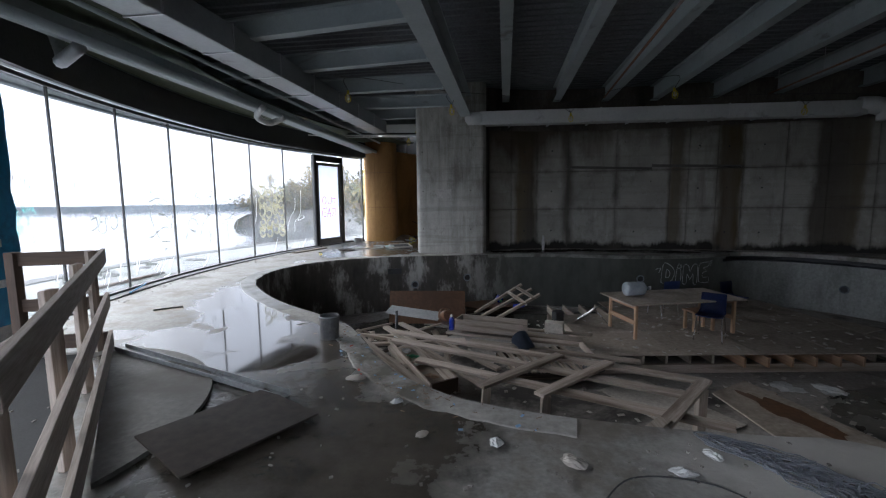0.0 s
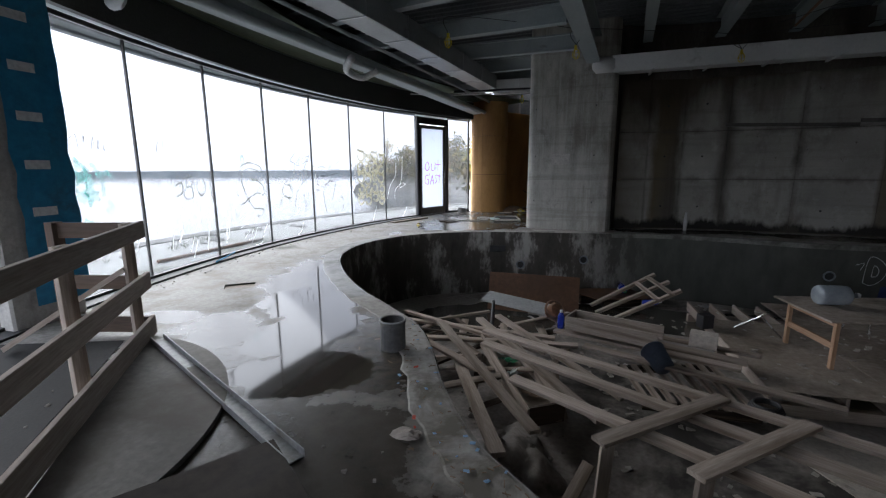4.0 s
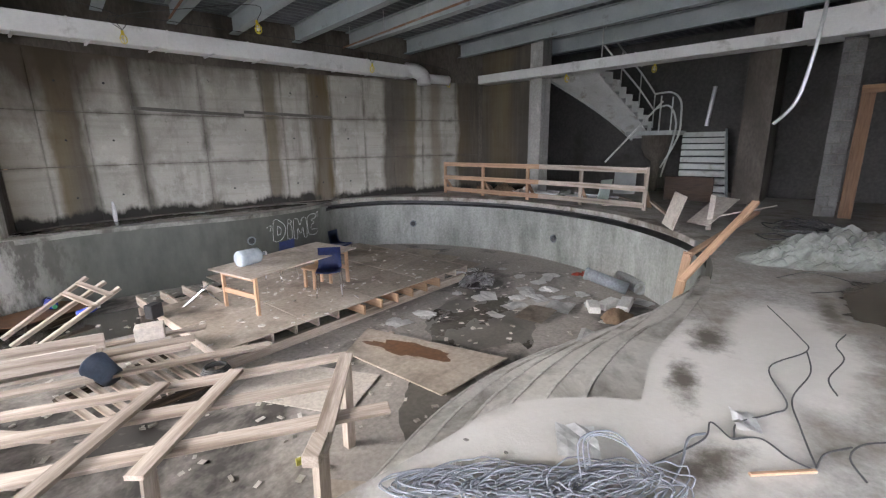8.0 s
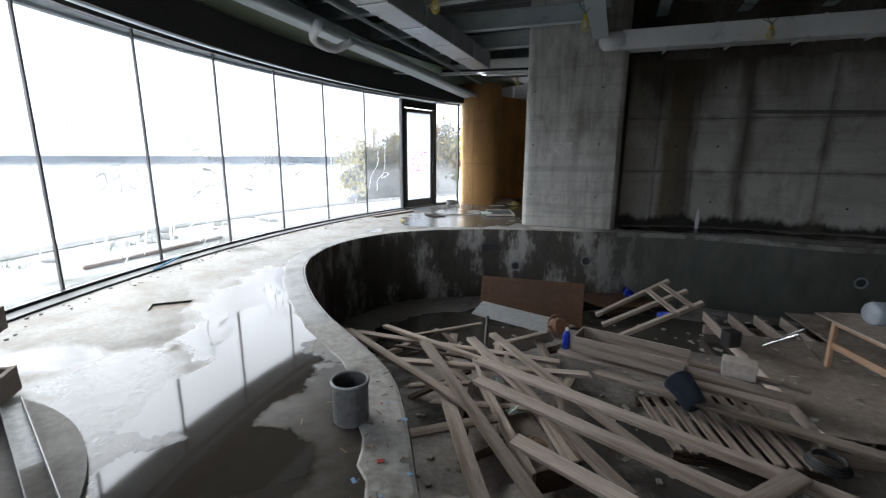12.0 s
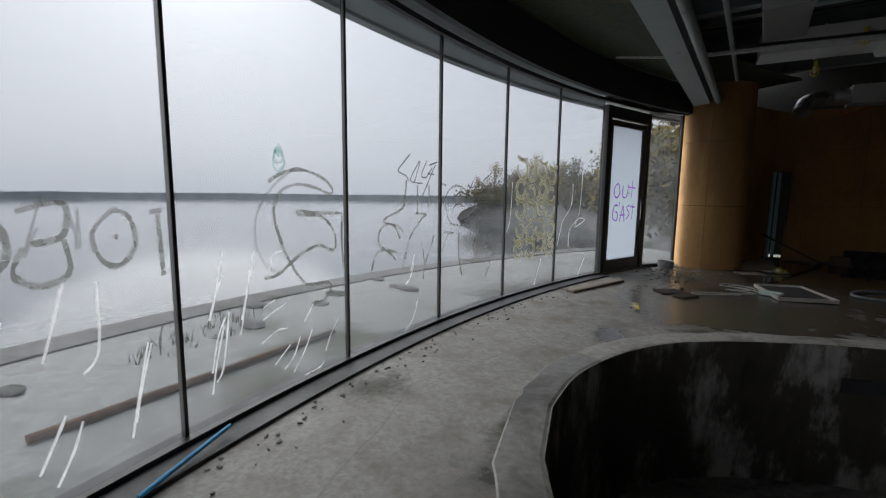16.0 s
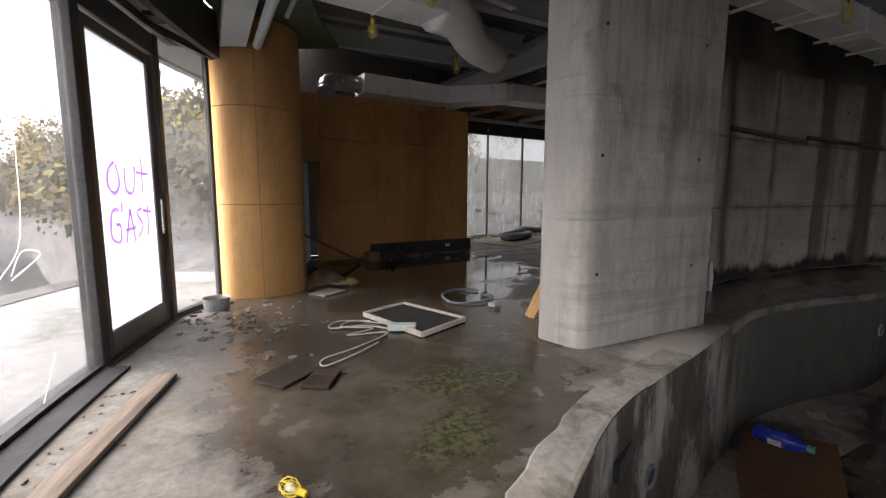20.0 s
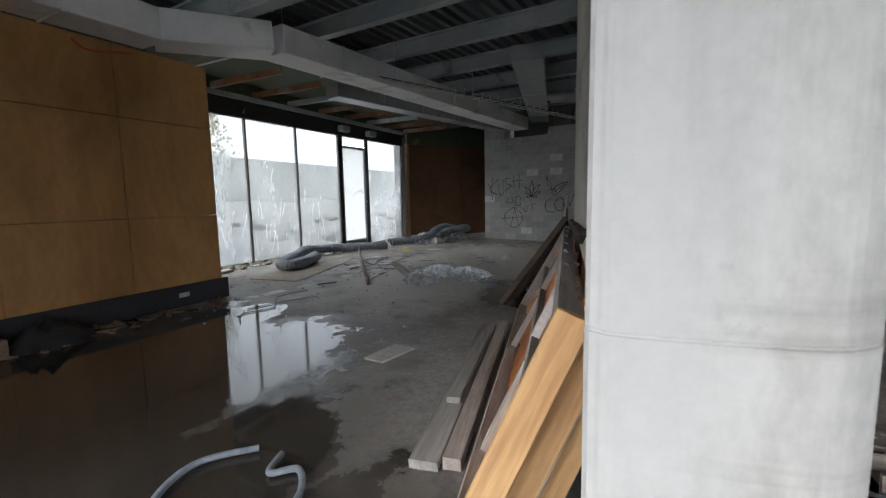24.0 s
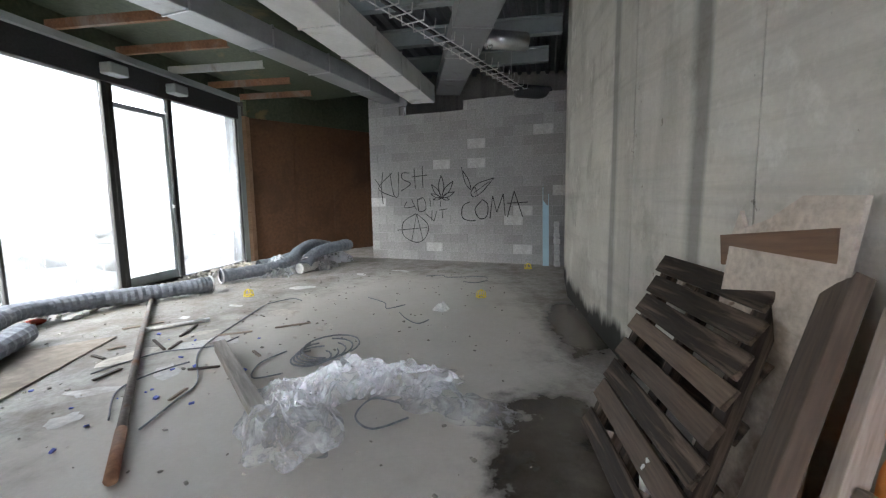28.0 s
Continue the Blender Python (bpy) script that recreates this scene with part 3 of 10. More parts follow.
def glass_mat(name, tint, rough=0.0, film=0.0, film_col=(0.8, 0.82, 0.82), scale=0.6, cut=(0.45, 0.7), stretch=(1, 1, 1)):
    """Clear pane: reflects at grazing angles; an uneven film of dirt scatters light."""
    m, n, l, p = nodes_of(name)
    clear = n.new("ShaderNodeBsdfTransparent")
    clear.inputs[0].default_value = (*tint, 1)
    gloss = n.new("ShaderNodeBsdfGlossy")
    gloss.inputs["Roughness"].default_value = rough
    face = n.new("ShaderNodeLayerWeight")
    face.inputs[0].default_value = 0.5
    powr = n.new("ShaderNodeMath")
    powr.operation = "POWER"
    powr.inputs[1].default_value = 5.0
    l.new(face.outputs["Facing"], powr.inputs[0])
    fres = n.new("ShaderNodeMath")
    fres.operation = "MULTIPLY_ADD"
    fres.inputs[1].default_value, fres.inputs[2].default_value = 0.55, 0.02
    l.new(powr.outputs[0], fres.inputs[0])
    mx = n.new("ShaderNodeMixShader")
    l.new(fres.outputs[0], mx.inputs[0])
    l.new(clear.outputs[0], mx.inputs[1])
    l.new(gloss.outputs[0], mx.inputs[2])
    out = mx.outputs[0]
    if film:
        tr = n.new("ShaderNodeBsdfTranslucent")
        tr.inputs[0].default_value = (*film_col, 1)
        f = ramp(n, l, tex(n, l, scale, 6, 0.65, stretch, 2.0, 0.6), [(cut[0], film * 0.25), (cut[1], film)])
        m2 = n.new("ShaderNodeMixShader")
        l.new(f, m2.inputs[0])
        l.new(out, m2.inputs[1])
        l.new(tr.outputs[0], m2.inputs[2])
        out = m2.outputs[0]
    l.new(out, n["Material Output"].inputs[0])
    return m


# Grey pane tints dim the bright view outside, in place of lower exposure.
M_GLASS = glass_mat("window_glass", (0.485, 0.49, 0.5), 0.0, 0.06, (0.6, 0.62, 0.64))
M_GLASS_B = glass_mat("filmed_glass", (0.31, 0.32, 0.32), 0.0, 0.3, (0.3, 0.31, 0.312), 1.2, (0.4, 0.62), (1, 1, 0.5))
M_JUG = surface("cloudy_clear_plastic", (0.27, 0.31, 0.345), (0.46, 0.5, 0.53), 3, 25, (0.12, 0.25), (0.4, 0.44, 0.47), 4, (0.55, 0.7), 0.1, grain=0.1)
M_FILM = glass_mat("clear_plastic_film", (0.93, 0.94, 0.95), 0.12, 0.55, (0.85, 0.86, 0.88), 6, (0.4, 0.62))
M_FROST_DOOR = glass_mat("frosted_door_glass", (0.42, 0.44, 0.455), 0.2, 0.95, (0.42, 0.44, 0.47), 2, (0.2, 0.4))
M_FROST = glass_mat("frosted_glass", (0.3, 0.305, 0.3), 0.2, 0.95, (0.36, 0.365, 0.36), 2, (0.2, 0.4))


# ---- shapes ----
def mesh_of(bm, name, mat, smooth=False):
    me = bpy.data.meshes.new(name)
    bm.to_mesh(me)
    bm.free()
    for m in mat if isinstance(mat, (list, tuple)) else (mat,):
        me.materials.append(m)
    if smooth:
        me.shade_smooth()
    return me


def part(name, bm, mat, parent=None, label="", smooth=False):
    ob = new(name, mesh_of(bm, name, mat, smooth))
    if parent is not None:
        ob.parent = parent
    if label:
        ob["label"] = label
    return ob


def thing(name, label, category, group="", kind="", at=None):
    ob = tagged(new(name), label, category, group, kind)
    if at is not None:
        ob.matrix_world = at
    return ob


def box(x0, y0, z0, x1, y1, z1, bevel=0.0, m=None, bm=None):
    bm = bm or bmesh.new()
    r = bmesh.ops.create_cube(bm, size=1.0, matrix=Matrix.Translation(((x0 + x1) / 2, (y0 + y1) / 2, (z0 + z1) / 2)) @ Matrix.Diagonal((abs(x1 - x0), abs(y1 - y0), abs(z1 - z0), 1)))
    if bevel:
        es = list({e for v in r["verts"] for e in v.link_edges})
        bmesh.ops.bevel(bm, geom=es, offset=bevel, segments=1, affect="EDGES", clamp_overlap=True)
    if m is not None:
        bmesh.ops.transform(bm, matrix=m, verts=bm.verts)
    return bm


def stick(a, b, w, h, bevel=0.004, twist=0.0, jag=0.0, bm=None, up=(0, 0, 1)):
    """A board from a to b; w across, h in the direction nearest up."""
    a, b = Vector(a), Vector(b)
    y = (b - a).normalized()
    ref = Vector(up) if abs(y.dot(Vector(up))) < 0.97 else Vector((1, 0, 0))
    x = y.cross(ref).normalized()
    z = x.cross(y)
    m = Matrix((x, y, z)).transposed().to_4x4()
    m.translation = (a + b) / 2
    m = m @ Matrix.Rotation(radians(twist), 4, "Y")
    own = bm is None
    bm = bm or bmesh.new()
    old = set(bm.verts)
    L = (b - a).length
    bmesh.ops.create_cube(bm, size=1.0, matrix=Matrix.Diagonal((w, L, h, 1)))
    vs = [v for v in bm.verts if v not in old]
    if bevel and own:
        bmesh.ops.bevel(bm, geom=list(bm.edges), offset=min(bevel, w * 0.3, h * 0.3), segments=1, affect="EDGES", clamp_overlap=True)
        vs = list(bm.verts)
    if jag:
        for v in vs:
            v.co.y += random.uniform(-jag, jag)
    bmesh.ops.transform(bm, matrix=m, verts=vs)
    return bm


def prism(poly, z0, z1, bm=None):
    bm = bm or bmesh.new()
    lo = [bm.verts.new((x, y, z0)) for x, y in poly]
    hi = [bm.verts.new((x, y, z1)) for x, y in poly]
    n = len(poly)
    bm.faces.new(lo[::-1])
    bm.faces.new(hi)
    for i in range(n):
        bm.faces.new((lo[i], lo[(i + 1) % n], hi[(i + 1) % n], hi[i]))
    return bm


def tube(pts, r, segs=8, caps=True, bm=None, closed=False):
    """A round section swept along points; r may be one number or one a point."""
    bm = bm or bmesh.new()
    pts = [Vector(p) for p in pts]
    rs = r if isinstance(r, (list, tuple)) else [r] * len(pts)
    n = len(pts)
    ref = None
    rings = []
    for i, p in enumerate(pts):
        if closed:
            t = (pts[(i + 1) % n] - pts[i - 1]).normalized()
        else:
            t = (pts[min(i + 1, n - 1)] - pts[max(i - 1, 0)]).normalized()
        if ref is None:
            ref = t.orthogonal().normalized()
        ref = (ref - t * ref.dot(t)).normalized()
        s = t.cross(ref)
        rings.append([bm.verts.new(p + (ref * math.cos(k * math.tau / segs) + s * math.sin(k * math.tau / segs)) * rs[i]) for k in range(segs)])
    for i in range(n if closed else n - 1):
        a, b = rings[i], rings[(i + 1) % n]
        for k in range(segs):
            bm.faces.new((a[k], a[(k + 1) % segs], b[(k + 1) % segs], b[k]))
    if caps and not closed:
        bm.faces.new(rings[0][::-1])
        bm.faces.new(rings[-1])
    return bm


def lathe(profile, segs=24, at=(0, 0, 0), bm=None):
    bm = bm or bmesh.new()
    rings = []
    for r, z in profile:
        rings.append([bm.verts.new((at[0] + max(r, 1e-4) * math.cos(k * math.tau / segs), at[1] + max(r, 1e-4) * math.sin(k * math.tau / segs), at[2] + z)) for k in range(segs)])
    for a, b in zip(rings, rings[1:]):
        for k in range(segs):
            bm.faces.new((a[k], a[(k + 1) % segs], b[(k + 1) % segs], b[k]))
    return bm


def spline(pts, per=8, closed=False):
    """Points of a smooth curve through pts."""
    pts = [Vector(p) for p in pts]
    n = len(pts)
    out = []
    for i in range(n if closed else n - 1):
        if closed:
            p0, p1, p2, p3 = pts[i - 1], pts[i], pts[(i + 1) % n], pts[(i + 2) % n]
        else:
            p0, p1, p2, p3 = pts[max(i - 1, 0)], pts[i], pts[i + 1], pts[min(i + 2, n - 1)]
        for k in range(per):
            t = k / per
            out.append(0.5 * ((2 * p1) + (p2 - p0) * t + (2 * p0 - 5 * p1 + 4 * p2 - p3) * t * t + (3 * p1 - p0 - 3 * p2 + p3) * t ** 3))
    if not closed:
        out.append(pts[-1])
    return out


def fill(outer, holes, z, bm=None):
    """A flat face with holes."""
    bm = bm or bmesh.new()
    edges = []
    for loop in (outer, *holes):
        vs = [bm.verts.new((p[0], p[1], z)) for p in loop]
        edges += [bm.edges.new((vs[i], vs[(i + 1) % len(vs)])) for i in range(len(vs))]
    bmesh.ops.triangle_fill(bm, edges=edges, use_beauty=True)
    bmesh.ops.recalc_face_normals(bm, faces=bm.faces)
    if bm.faces and sum(f.normal.z * f.calc_area() for f in bm.faces) < 0:
        bmesh.ops.reverse_faces(bm, faces=bm.faces)
    return bm


def stained_wall(name, spans, x_lo=1.5, x_hi=13.5, wet_a=(0.06, 0.05, 0.04), wet_b=(0.13, 0.095, 0.045), first=0.75, soft=0.1, sway=0.55, lift=1.0, streaks=0.3):
    """Cast concrete whose wet run-off bands stand at fixed places along the wall."""
    m, n, l, p = nodes_of(name)
    c = n.new("ShaderNodeTexCoord")
    sep = n.new("ShaderNodeSeparateXYZ")
    l.new(c.outputs["Object"], sep.inputs[0])
    wob = tex(n, l, 1.4, 5, 0.6, (1, 1, 0.35), 1.0)
    add = n.new("ShaderNodeMath")
    add.operation = "MULTIPLY_ADD"
    l.new(wob, add.inputs[0])
    add.inputs[1].default_value = sway
    l.new(sep.outputs["X"], add.inputs[2])
    rng = n.new("ShaderNodeMapRange")
    rng.inputs["From Min"].default_value, rng.inputs["From Max"].default_value = x_lo, x_hi
    l.new(add.outputs[0], rng.inputs["Value"])
    at = lambda x: (x + sway * 0.5 - x_lo) / (x_hi - x_lo)
    bands = [(0.0, first)]
    for x0, x1, k in spans:
        bands += [(at(x0 - soft), 0.0), (at(x0 + soft * 0.6), k), (at(x1 - soft * 0.6), k), (at(x1 + soft), 0.0)]
    wet = ramp(n, l, rng.outputs[0], [(max(0.0, min(1.0, a)), b) for a, b in bands])
    base = ramp(n, l, tex(n, l, 0.9, 5, 0.6), [(0.3, (0.33, 0.318, 0.284)), (0.7, (0.48, 0.465, 0.42))])
    base = mixc(n, l, 0.1, base, ramp(n, l, tex(n, l, 34, 4, 0.6), [(0.3, (0.2, 0.19, 0.17)), (0.7, (0.6, 0.58, 0.53))]))
    base = mixc(n, l, ramp(n, l, tex(n, l, 1.3, 5, 0.65, (0.25, 0.25, 5), 11.0), [(0.5, 0.0), (0.68, 0.4)]), base, (0.25, 0.238, 0.208))
    base = mixc(n, l, ramp(n, l, tex(n, l, 1.7, 8, 0.72, (1, 1, 0.7), 3.0), [(0.53, 0.0), (0.7, 0.6)]), base, (0.18, 0.168, 0.138))
    base = mixc(n, l, ramp(n, l, tex(n, l, 2.9, 7, 0.72, (1, 1, 0.8), 6.0), [(0.56, 0.0), (0.66, 0.5)]), base, (0.55, 0.54, 0.5))
    base = mixc(n, l, ramp(n, l, tex(n, l, 7.0, 4, 0.7, (1, 1, 0.6), 31.0), [(0.68, 0.0), (0.71, 0.7)]), base, (0.12, 0.108, 0.09))
    base = mixc(n, l, 1.0, base, (lift, lift * 1.0, lift * 0.99), "MULTIPLY")
    stain = mixc(n, l, ramp(n, l, tex(n, l, 0.6, 3, 0.5, (1, 1, 0.2), 5.0), [(0.42, 0.0), (0.6, 1.0)]), wet_a, wet_b)
    stain = mixc(n, l, ramp(n, l, tex(n, l, 9.0, 5, 0.65, (1, 1, 0.03), 21.0), [(0.46, 0.0), (0.7, streaks)]), stain, (0.16, 0.155, 0.11))
    foot = n.new("ShaderNodeMapRange")
    foot.inputs["From Min"].default_value, foot.inputs["From Max"].default_value = 0.5, 0.12
    fz = n.new("ShaderNodeMath")
    fz.operation = "MULTIPLY_ADD"
    l.new(tex(n, l, 1.5, 5, 0.7, (1, 1, 0.3), 9.0), fz.inputs[0])
    fz.inputs[1].default_value = -0.7
    l.new(sep.outputs["Z"], fz.inputs[2])
    l.new(fz.outputs[0], foot.inputs["Value"])
    foot.inputs["From Min"].default_value, foot.inputs["From Max"].default_value = -0.08, -0.2
    c1 = mixc(n, l, wet, base, stain)
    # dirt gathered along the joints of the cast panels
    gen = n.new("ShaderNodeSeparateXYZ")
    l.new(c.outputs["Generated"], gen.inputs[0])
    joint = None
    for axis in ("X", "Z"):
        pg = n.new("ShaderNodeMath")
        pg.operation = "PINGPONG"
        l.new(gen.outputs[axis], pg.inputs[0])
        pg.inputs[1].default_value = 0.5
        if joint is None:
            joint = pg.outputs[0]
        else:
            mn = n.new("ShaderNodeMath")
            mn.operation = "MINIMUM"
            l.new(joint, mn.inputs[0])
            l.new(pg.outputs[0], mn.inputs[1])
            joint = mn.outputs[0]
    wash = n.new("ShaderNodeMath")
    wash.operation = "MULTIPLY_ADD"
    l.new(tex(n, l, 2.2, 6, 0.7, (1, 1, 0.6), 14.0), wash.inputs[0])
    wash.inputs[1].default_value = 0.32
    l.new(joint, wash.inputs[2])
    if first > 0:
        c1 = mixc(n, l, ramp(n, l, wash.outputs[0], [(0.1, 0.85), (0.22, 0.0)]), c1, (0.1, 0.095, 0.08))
        # brown seepage from the top at the near end of the wall
        up = n.new("ShaderNodeMath")
        up.operation = "MULTIPLY_ADD"
        l.new(sep.outputs["X"], up.inputs[0])
        up.inputs[1].default_value = -0.2
        l.new(sep.outputs["Z"], up.inputs[2])
        seep = n.new("ShaderNodeMath")
        seep.operation = "MULTIPLY_ADD"
        l.new(tex(n, l, 1.3, 6, 0.65, (1, 1, 0.3), 17.0), seep.inputs[0])
        seep.inputs[1].default_value = 2.4
        l.new(up.outputs[0], seep.inputs[2])
        c1 = mixc(n, l, ramp(n, l, remap(n, l, seep.outputs[0], 2.0, 4.5), [(0.3, 0.0), (0.75, 0.9)]), c1, (0.075, 0.058, 0.042))
    c2 = mixc(n, l, foot.outputs[0], c1, (0.035, 0.034, 0.03))
    top = ramp(n, l, tex(n, l, 1.1, 6, 0.65, (1, 1, 0.12), 4.0), [(0.56, 0.0), (0.7, 0.8 if first > 0 else 0.3)])
    l.new(mixc(n, l, top, c2, (0.16, 0.14, 0.11)), p.inputs["Base Color"])
    p.inputs["Roughness"].default_value = 0.82
    p.inputs["Specular IOR Level"].default_value = 0.15
    bump(n, l, p, tex(n, l, 20, 4, 0.6), 0.3, 0.006)
    return m


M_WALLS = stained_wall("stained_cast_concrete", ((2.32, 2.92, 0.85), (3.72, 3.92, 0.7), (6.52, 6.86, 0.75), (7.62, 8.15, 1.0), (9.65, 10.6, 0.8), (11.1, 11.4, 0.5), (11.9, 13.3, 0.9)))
M_WALLN = stained_wall("green_stained_concrete", ((0.25, 1.29, 0.92), (1.355, 1.455, 0.9), (1.525, 2.12, 1.0), (5.4, 5.55, 0.5), (6.7, 6.85, 0.45)), -0.5, 11.5, (0.006, 0.009, 0.006), (0.03, 0.03, 0.018), 0.0, 0.028, 0.16, 1.35, 0.14)


def spray_mat(name, col, cover, back=0.5):
    """Thin paint on glass: part covers, part lets the light through."""
    m, n, l, p = nodes_of(name)
    out = next(x for x in n if x.bl_idname == "ShaderNodeOutputMaterial")
    tr = n.new("ShaderNodeBsdfTransparent")
    tl = n.new("ShaderNodeBsdfTranslucent")
    tl.inputs["Color"].default_value = (*col, 1)
    p.inputs["Base Color"].default_value = (*col, 1)
    p.inputs["Roughness"].default_value = 0.6
    half = n.new("ShaderNodeMixShader")
    half.inputs[0].default_value = back
    l.new(p.outputs[0], half.inputs[1])
    l.new(tl.outputs[0], half.inputs[2])
    mx = n.new("ShaderNodeMixShader")
    l.new(ramp(n, l, tex(n, l, 9, 4, 0.7), [(0.3, cover * 0.55), (0.7, min(1.0, cover * 1.2))]), mx.inputs[0])
    l.new(tr.outputs[0], mx.inputs[1])
    l.new(half.outputs[0], mx.inputs[2])
    l.new(mx.outputs[0], out.inputs["Surface"])
    return m


M_SPRAY_ON_GREY = spray_mat("grey_spray_on_glass", (0.16, 0.165, 0.14), 0.75)
M_SPRAY_ON_PALE = spray_mat("thin_grey_spray_on_glass", (0.18, 0.185, 0.17), 0.5)
M_SPRAY_ON_BLACK = spray_mat("black_marker_on_glass", (0.015, 0.015, 0.015), 0.95)
M_SPRAY_ON_OLIVE = spray_mat("olive_spray_on_glass", (0.26, 0.23, 0.1), 0.72)
M_SPRAY_ON_CREAM = spray_mat("cream_spray_on_glass", (0.52, 0.5, 0.37), 0.6, 0.6)
M_SPRAY_ON_TEAL = spray_mat("teal_paint_on_glass", (0.2, 0.5, 0.46), 0.45)
M_SPRAY_ON_PURPLE = spray_mat("purple_spray_on_glass", (0.42, 0.07, 0.75), 0.9, 0.7)
M_RUNS = spray_mat("thin_white_runs", (0.8, 0.82, 0.83), 0.4, 0.8)
M_SCRATCH_ON = spray_mat("white_scratch_on_glass", (0.95, 0.96, 0.96), 0.85, 0.9)
M_MARK = surface("thin_black_spray", (0.012, 0.012, 0.013), (0.04, 0.04, 0.04), 9, 30, (0.6, 0.8))
M_PALEBLOCK = surface("pale_block", (0.42, 0.42, 0.42), (0.58, 0.58, 0.57), 5, 30, (0.8, 0.95), (0.4, 0.4, 0.39), 6, (0.5, 0.65), bumpy=0.4)
M_GREYWOOD = surface("grey_weathered_timber", (0.24, 0.22, 0.2), (0.46, 0.43, 0.39), 1.6, 9, (0.75, 0.95), (0.12, 0.1, 0.08), 0.9, (0.55, 0.72), 0.4, stretch=GRAIN, random_tint=0.3)
M_PALEBOARD = surface("pale_torn_board", (0.45, 0.42, 0.38), (0.64, 0.61, 0.56), 1.6, 22, (0.7, 0.95), (0.32, 0.28, 0.23), 2.2, (0.55, 0.7), 0.2)
M_CHIP = surface("torn_chipboard", (0.42, 0.35, 0.28), (0.62, 0.55, 0.47), 2.0, 26, (0.75, 0.95), (0.22, 0.17, 0.13), 1.6, (0.52, 0.66), 0.3)
M_PALLETBROWN = surface("brown_rotten_wood", (0.07, 0.045, 0.03), (0.22, 0.16, 0.115), 2.6, 12, (0.6, 0.9), (0.02, 0.016, 0.013), 2.0, (0.5, 0.66), 0.4, stretch=GRAIN, random_tint=0.4)
M_FLEX = surface("grey_flexible_duct", (0.1, 0.115, 0.135), (0.21, 0.23, 0.26), 3, 25, (0.4, 0.65), (0.34, 0.36, 0.38), 4, (0.58, 0.72), metal=0.15)
M_FOIL = surface("crumpled_foil", (0.5, 0.51, 0.54), (0.7, 0.71, 0.74), 4, 18, (0.2, 0.4), metal=0.8, bumpy=0.5, depth=0.02)
M_PVC = surface("white_pvc", (0.6, 0.6, 0.58), (0.74, 0.74, 0.72), 4, 25, (0.35, 0.55), (0.4, 0.38, 0.35), 4, (0.58, 0.7))
M_RUSTGREY = surface("grey_rusty_steel", (0.12, 0.105, 0.095), (0.26, 0.24, 0.225), 3, 30, (0.55, 0.8), (0.2, 0.1, 0.05), 2, (0.52, 0.66), metal=0.3)
M_BLUEBIT = surface("blue_plastic_bits", (0.06, 0.09, 0.42), (0.12, 0.16, 0.6), 9, 30, (0.4, 0.6))
M_GRITMIX = surface("rubble_mix", (0.08, 0.075, 0.06), (0.42, 0.4, 0.36), 14, 40, (0.8, 0.95), (0.16, 0.14, 0.05), 9, (0.55, 0.65))

# ---- the plan ----
AC, AR = Vector((10.156, 7.734)), 15.22       # centre and radius of the curved glass wall
POOL_Z, PLAT_Z, CEIL_Z = -1.42, -1.08, 4.5
GLASS_TOP = 2.97


def arc(deg, r=AR):
    return (AC.x + r * math.cos(radians(deg)), AC.y + r * math.sin(radians(deg)))


def rnd(a, b):
    return random.uniform(a, b)


def blob(cx, cy, rx, ry, rot=0.0, z=0.004, seed=1, n=56, ragged=0.28, thick=0.0):
    """A flat patch with an uneven outline."""
    bm = bmesh.new()
    vs = []
    c, s = math.cos(radians(rot)), math.sin(radians(rot))
    for i in range(n):
        a = i * math.tau / n
        k = 1 + ragged * (noise.noise((math.cos(a) * 1.3 + seed * 7.1, math.sin(a) * 1.3, seed)) * 1.4 + 0.5 * noise.noise((math.cos(a) * 4 + seed, math.sin(a) * 4, seed * 3.3)) + 0.25 * noise.noise((math.cos(a) * 11, math.sin(a) * 11, seed * 1.7)))
        x, y = rx * k * math.cos(a), ry * k * math.sin(a)
        vs.append(bm.verts.new((cx + x * c - y * s, cy + x * s + y * c, z)))
    f = bm.faces.new(vs)
    bmesh.ops.triangulate(bm, faces=[f])
    return bm


def board(name, a, b, w, h, mat, parent=None, label="", twist=0.0, jag=0.006, up=(0, 0, 1), bevel=0.003):
    """A timber from a to b with its own length axis, so that the grain runs along it."""
    a, b = Vector(a), Vector(b)
    y = (b - a).normalized()
    ref = Vector(up) if abs(y.dot(Vector(up))) < 0.97 else Vector((1, 0, 0))
    x = y.cross(ref).normalized()
    m = Matrix((x, y, x.cross(y))).transposed().to_4x4()
    m.translation = (a + b) / 2
    m = m @ Matrix.Rotation(radians(twist), 4, "Y")
    L = (b - a).length
    bm = box(-w / 2, -L / 2, -h / 2, w / 2, L / 2, h / 2, bevel)
    for v in bm.verts:
        v.co.y += rnd(-jag, jag)
    ob = part(name, bm, mat, parent, label)
    ob.matrix_basis = (parent.matrix_world.inverted() @ m) if parent is not None else m
    return ob


def blob_rock(r, seed, squash=(1, 1, 1), at=(0, 0, 0), sub=2):
    bm = bmesh.new()
    bmesh.ops.create_icosphere(bm, subdivisions=sub, radius=r)
    for v in bm.verts:
        k = 1 + 0.35 * noise.noise(v.co / r * 1.1 + Vector((seed * 3.7, 0, seed))) + 0.15 * noise.noise(v.co / r * 3 + Vector((0, seed, 0)))
        v.co = Vector((v.co.x * k * squash[0], v.co.y * k * squash[1], v.co.z * k * squash[2])) + Vector(at)
    return bm


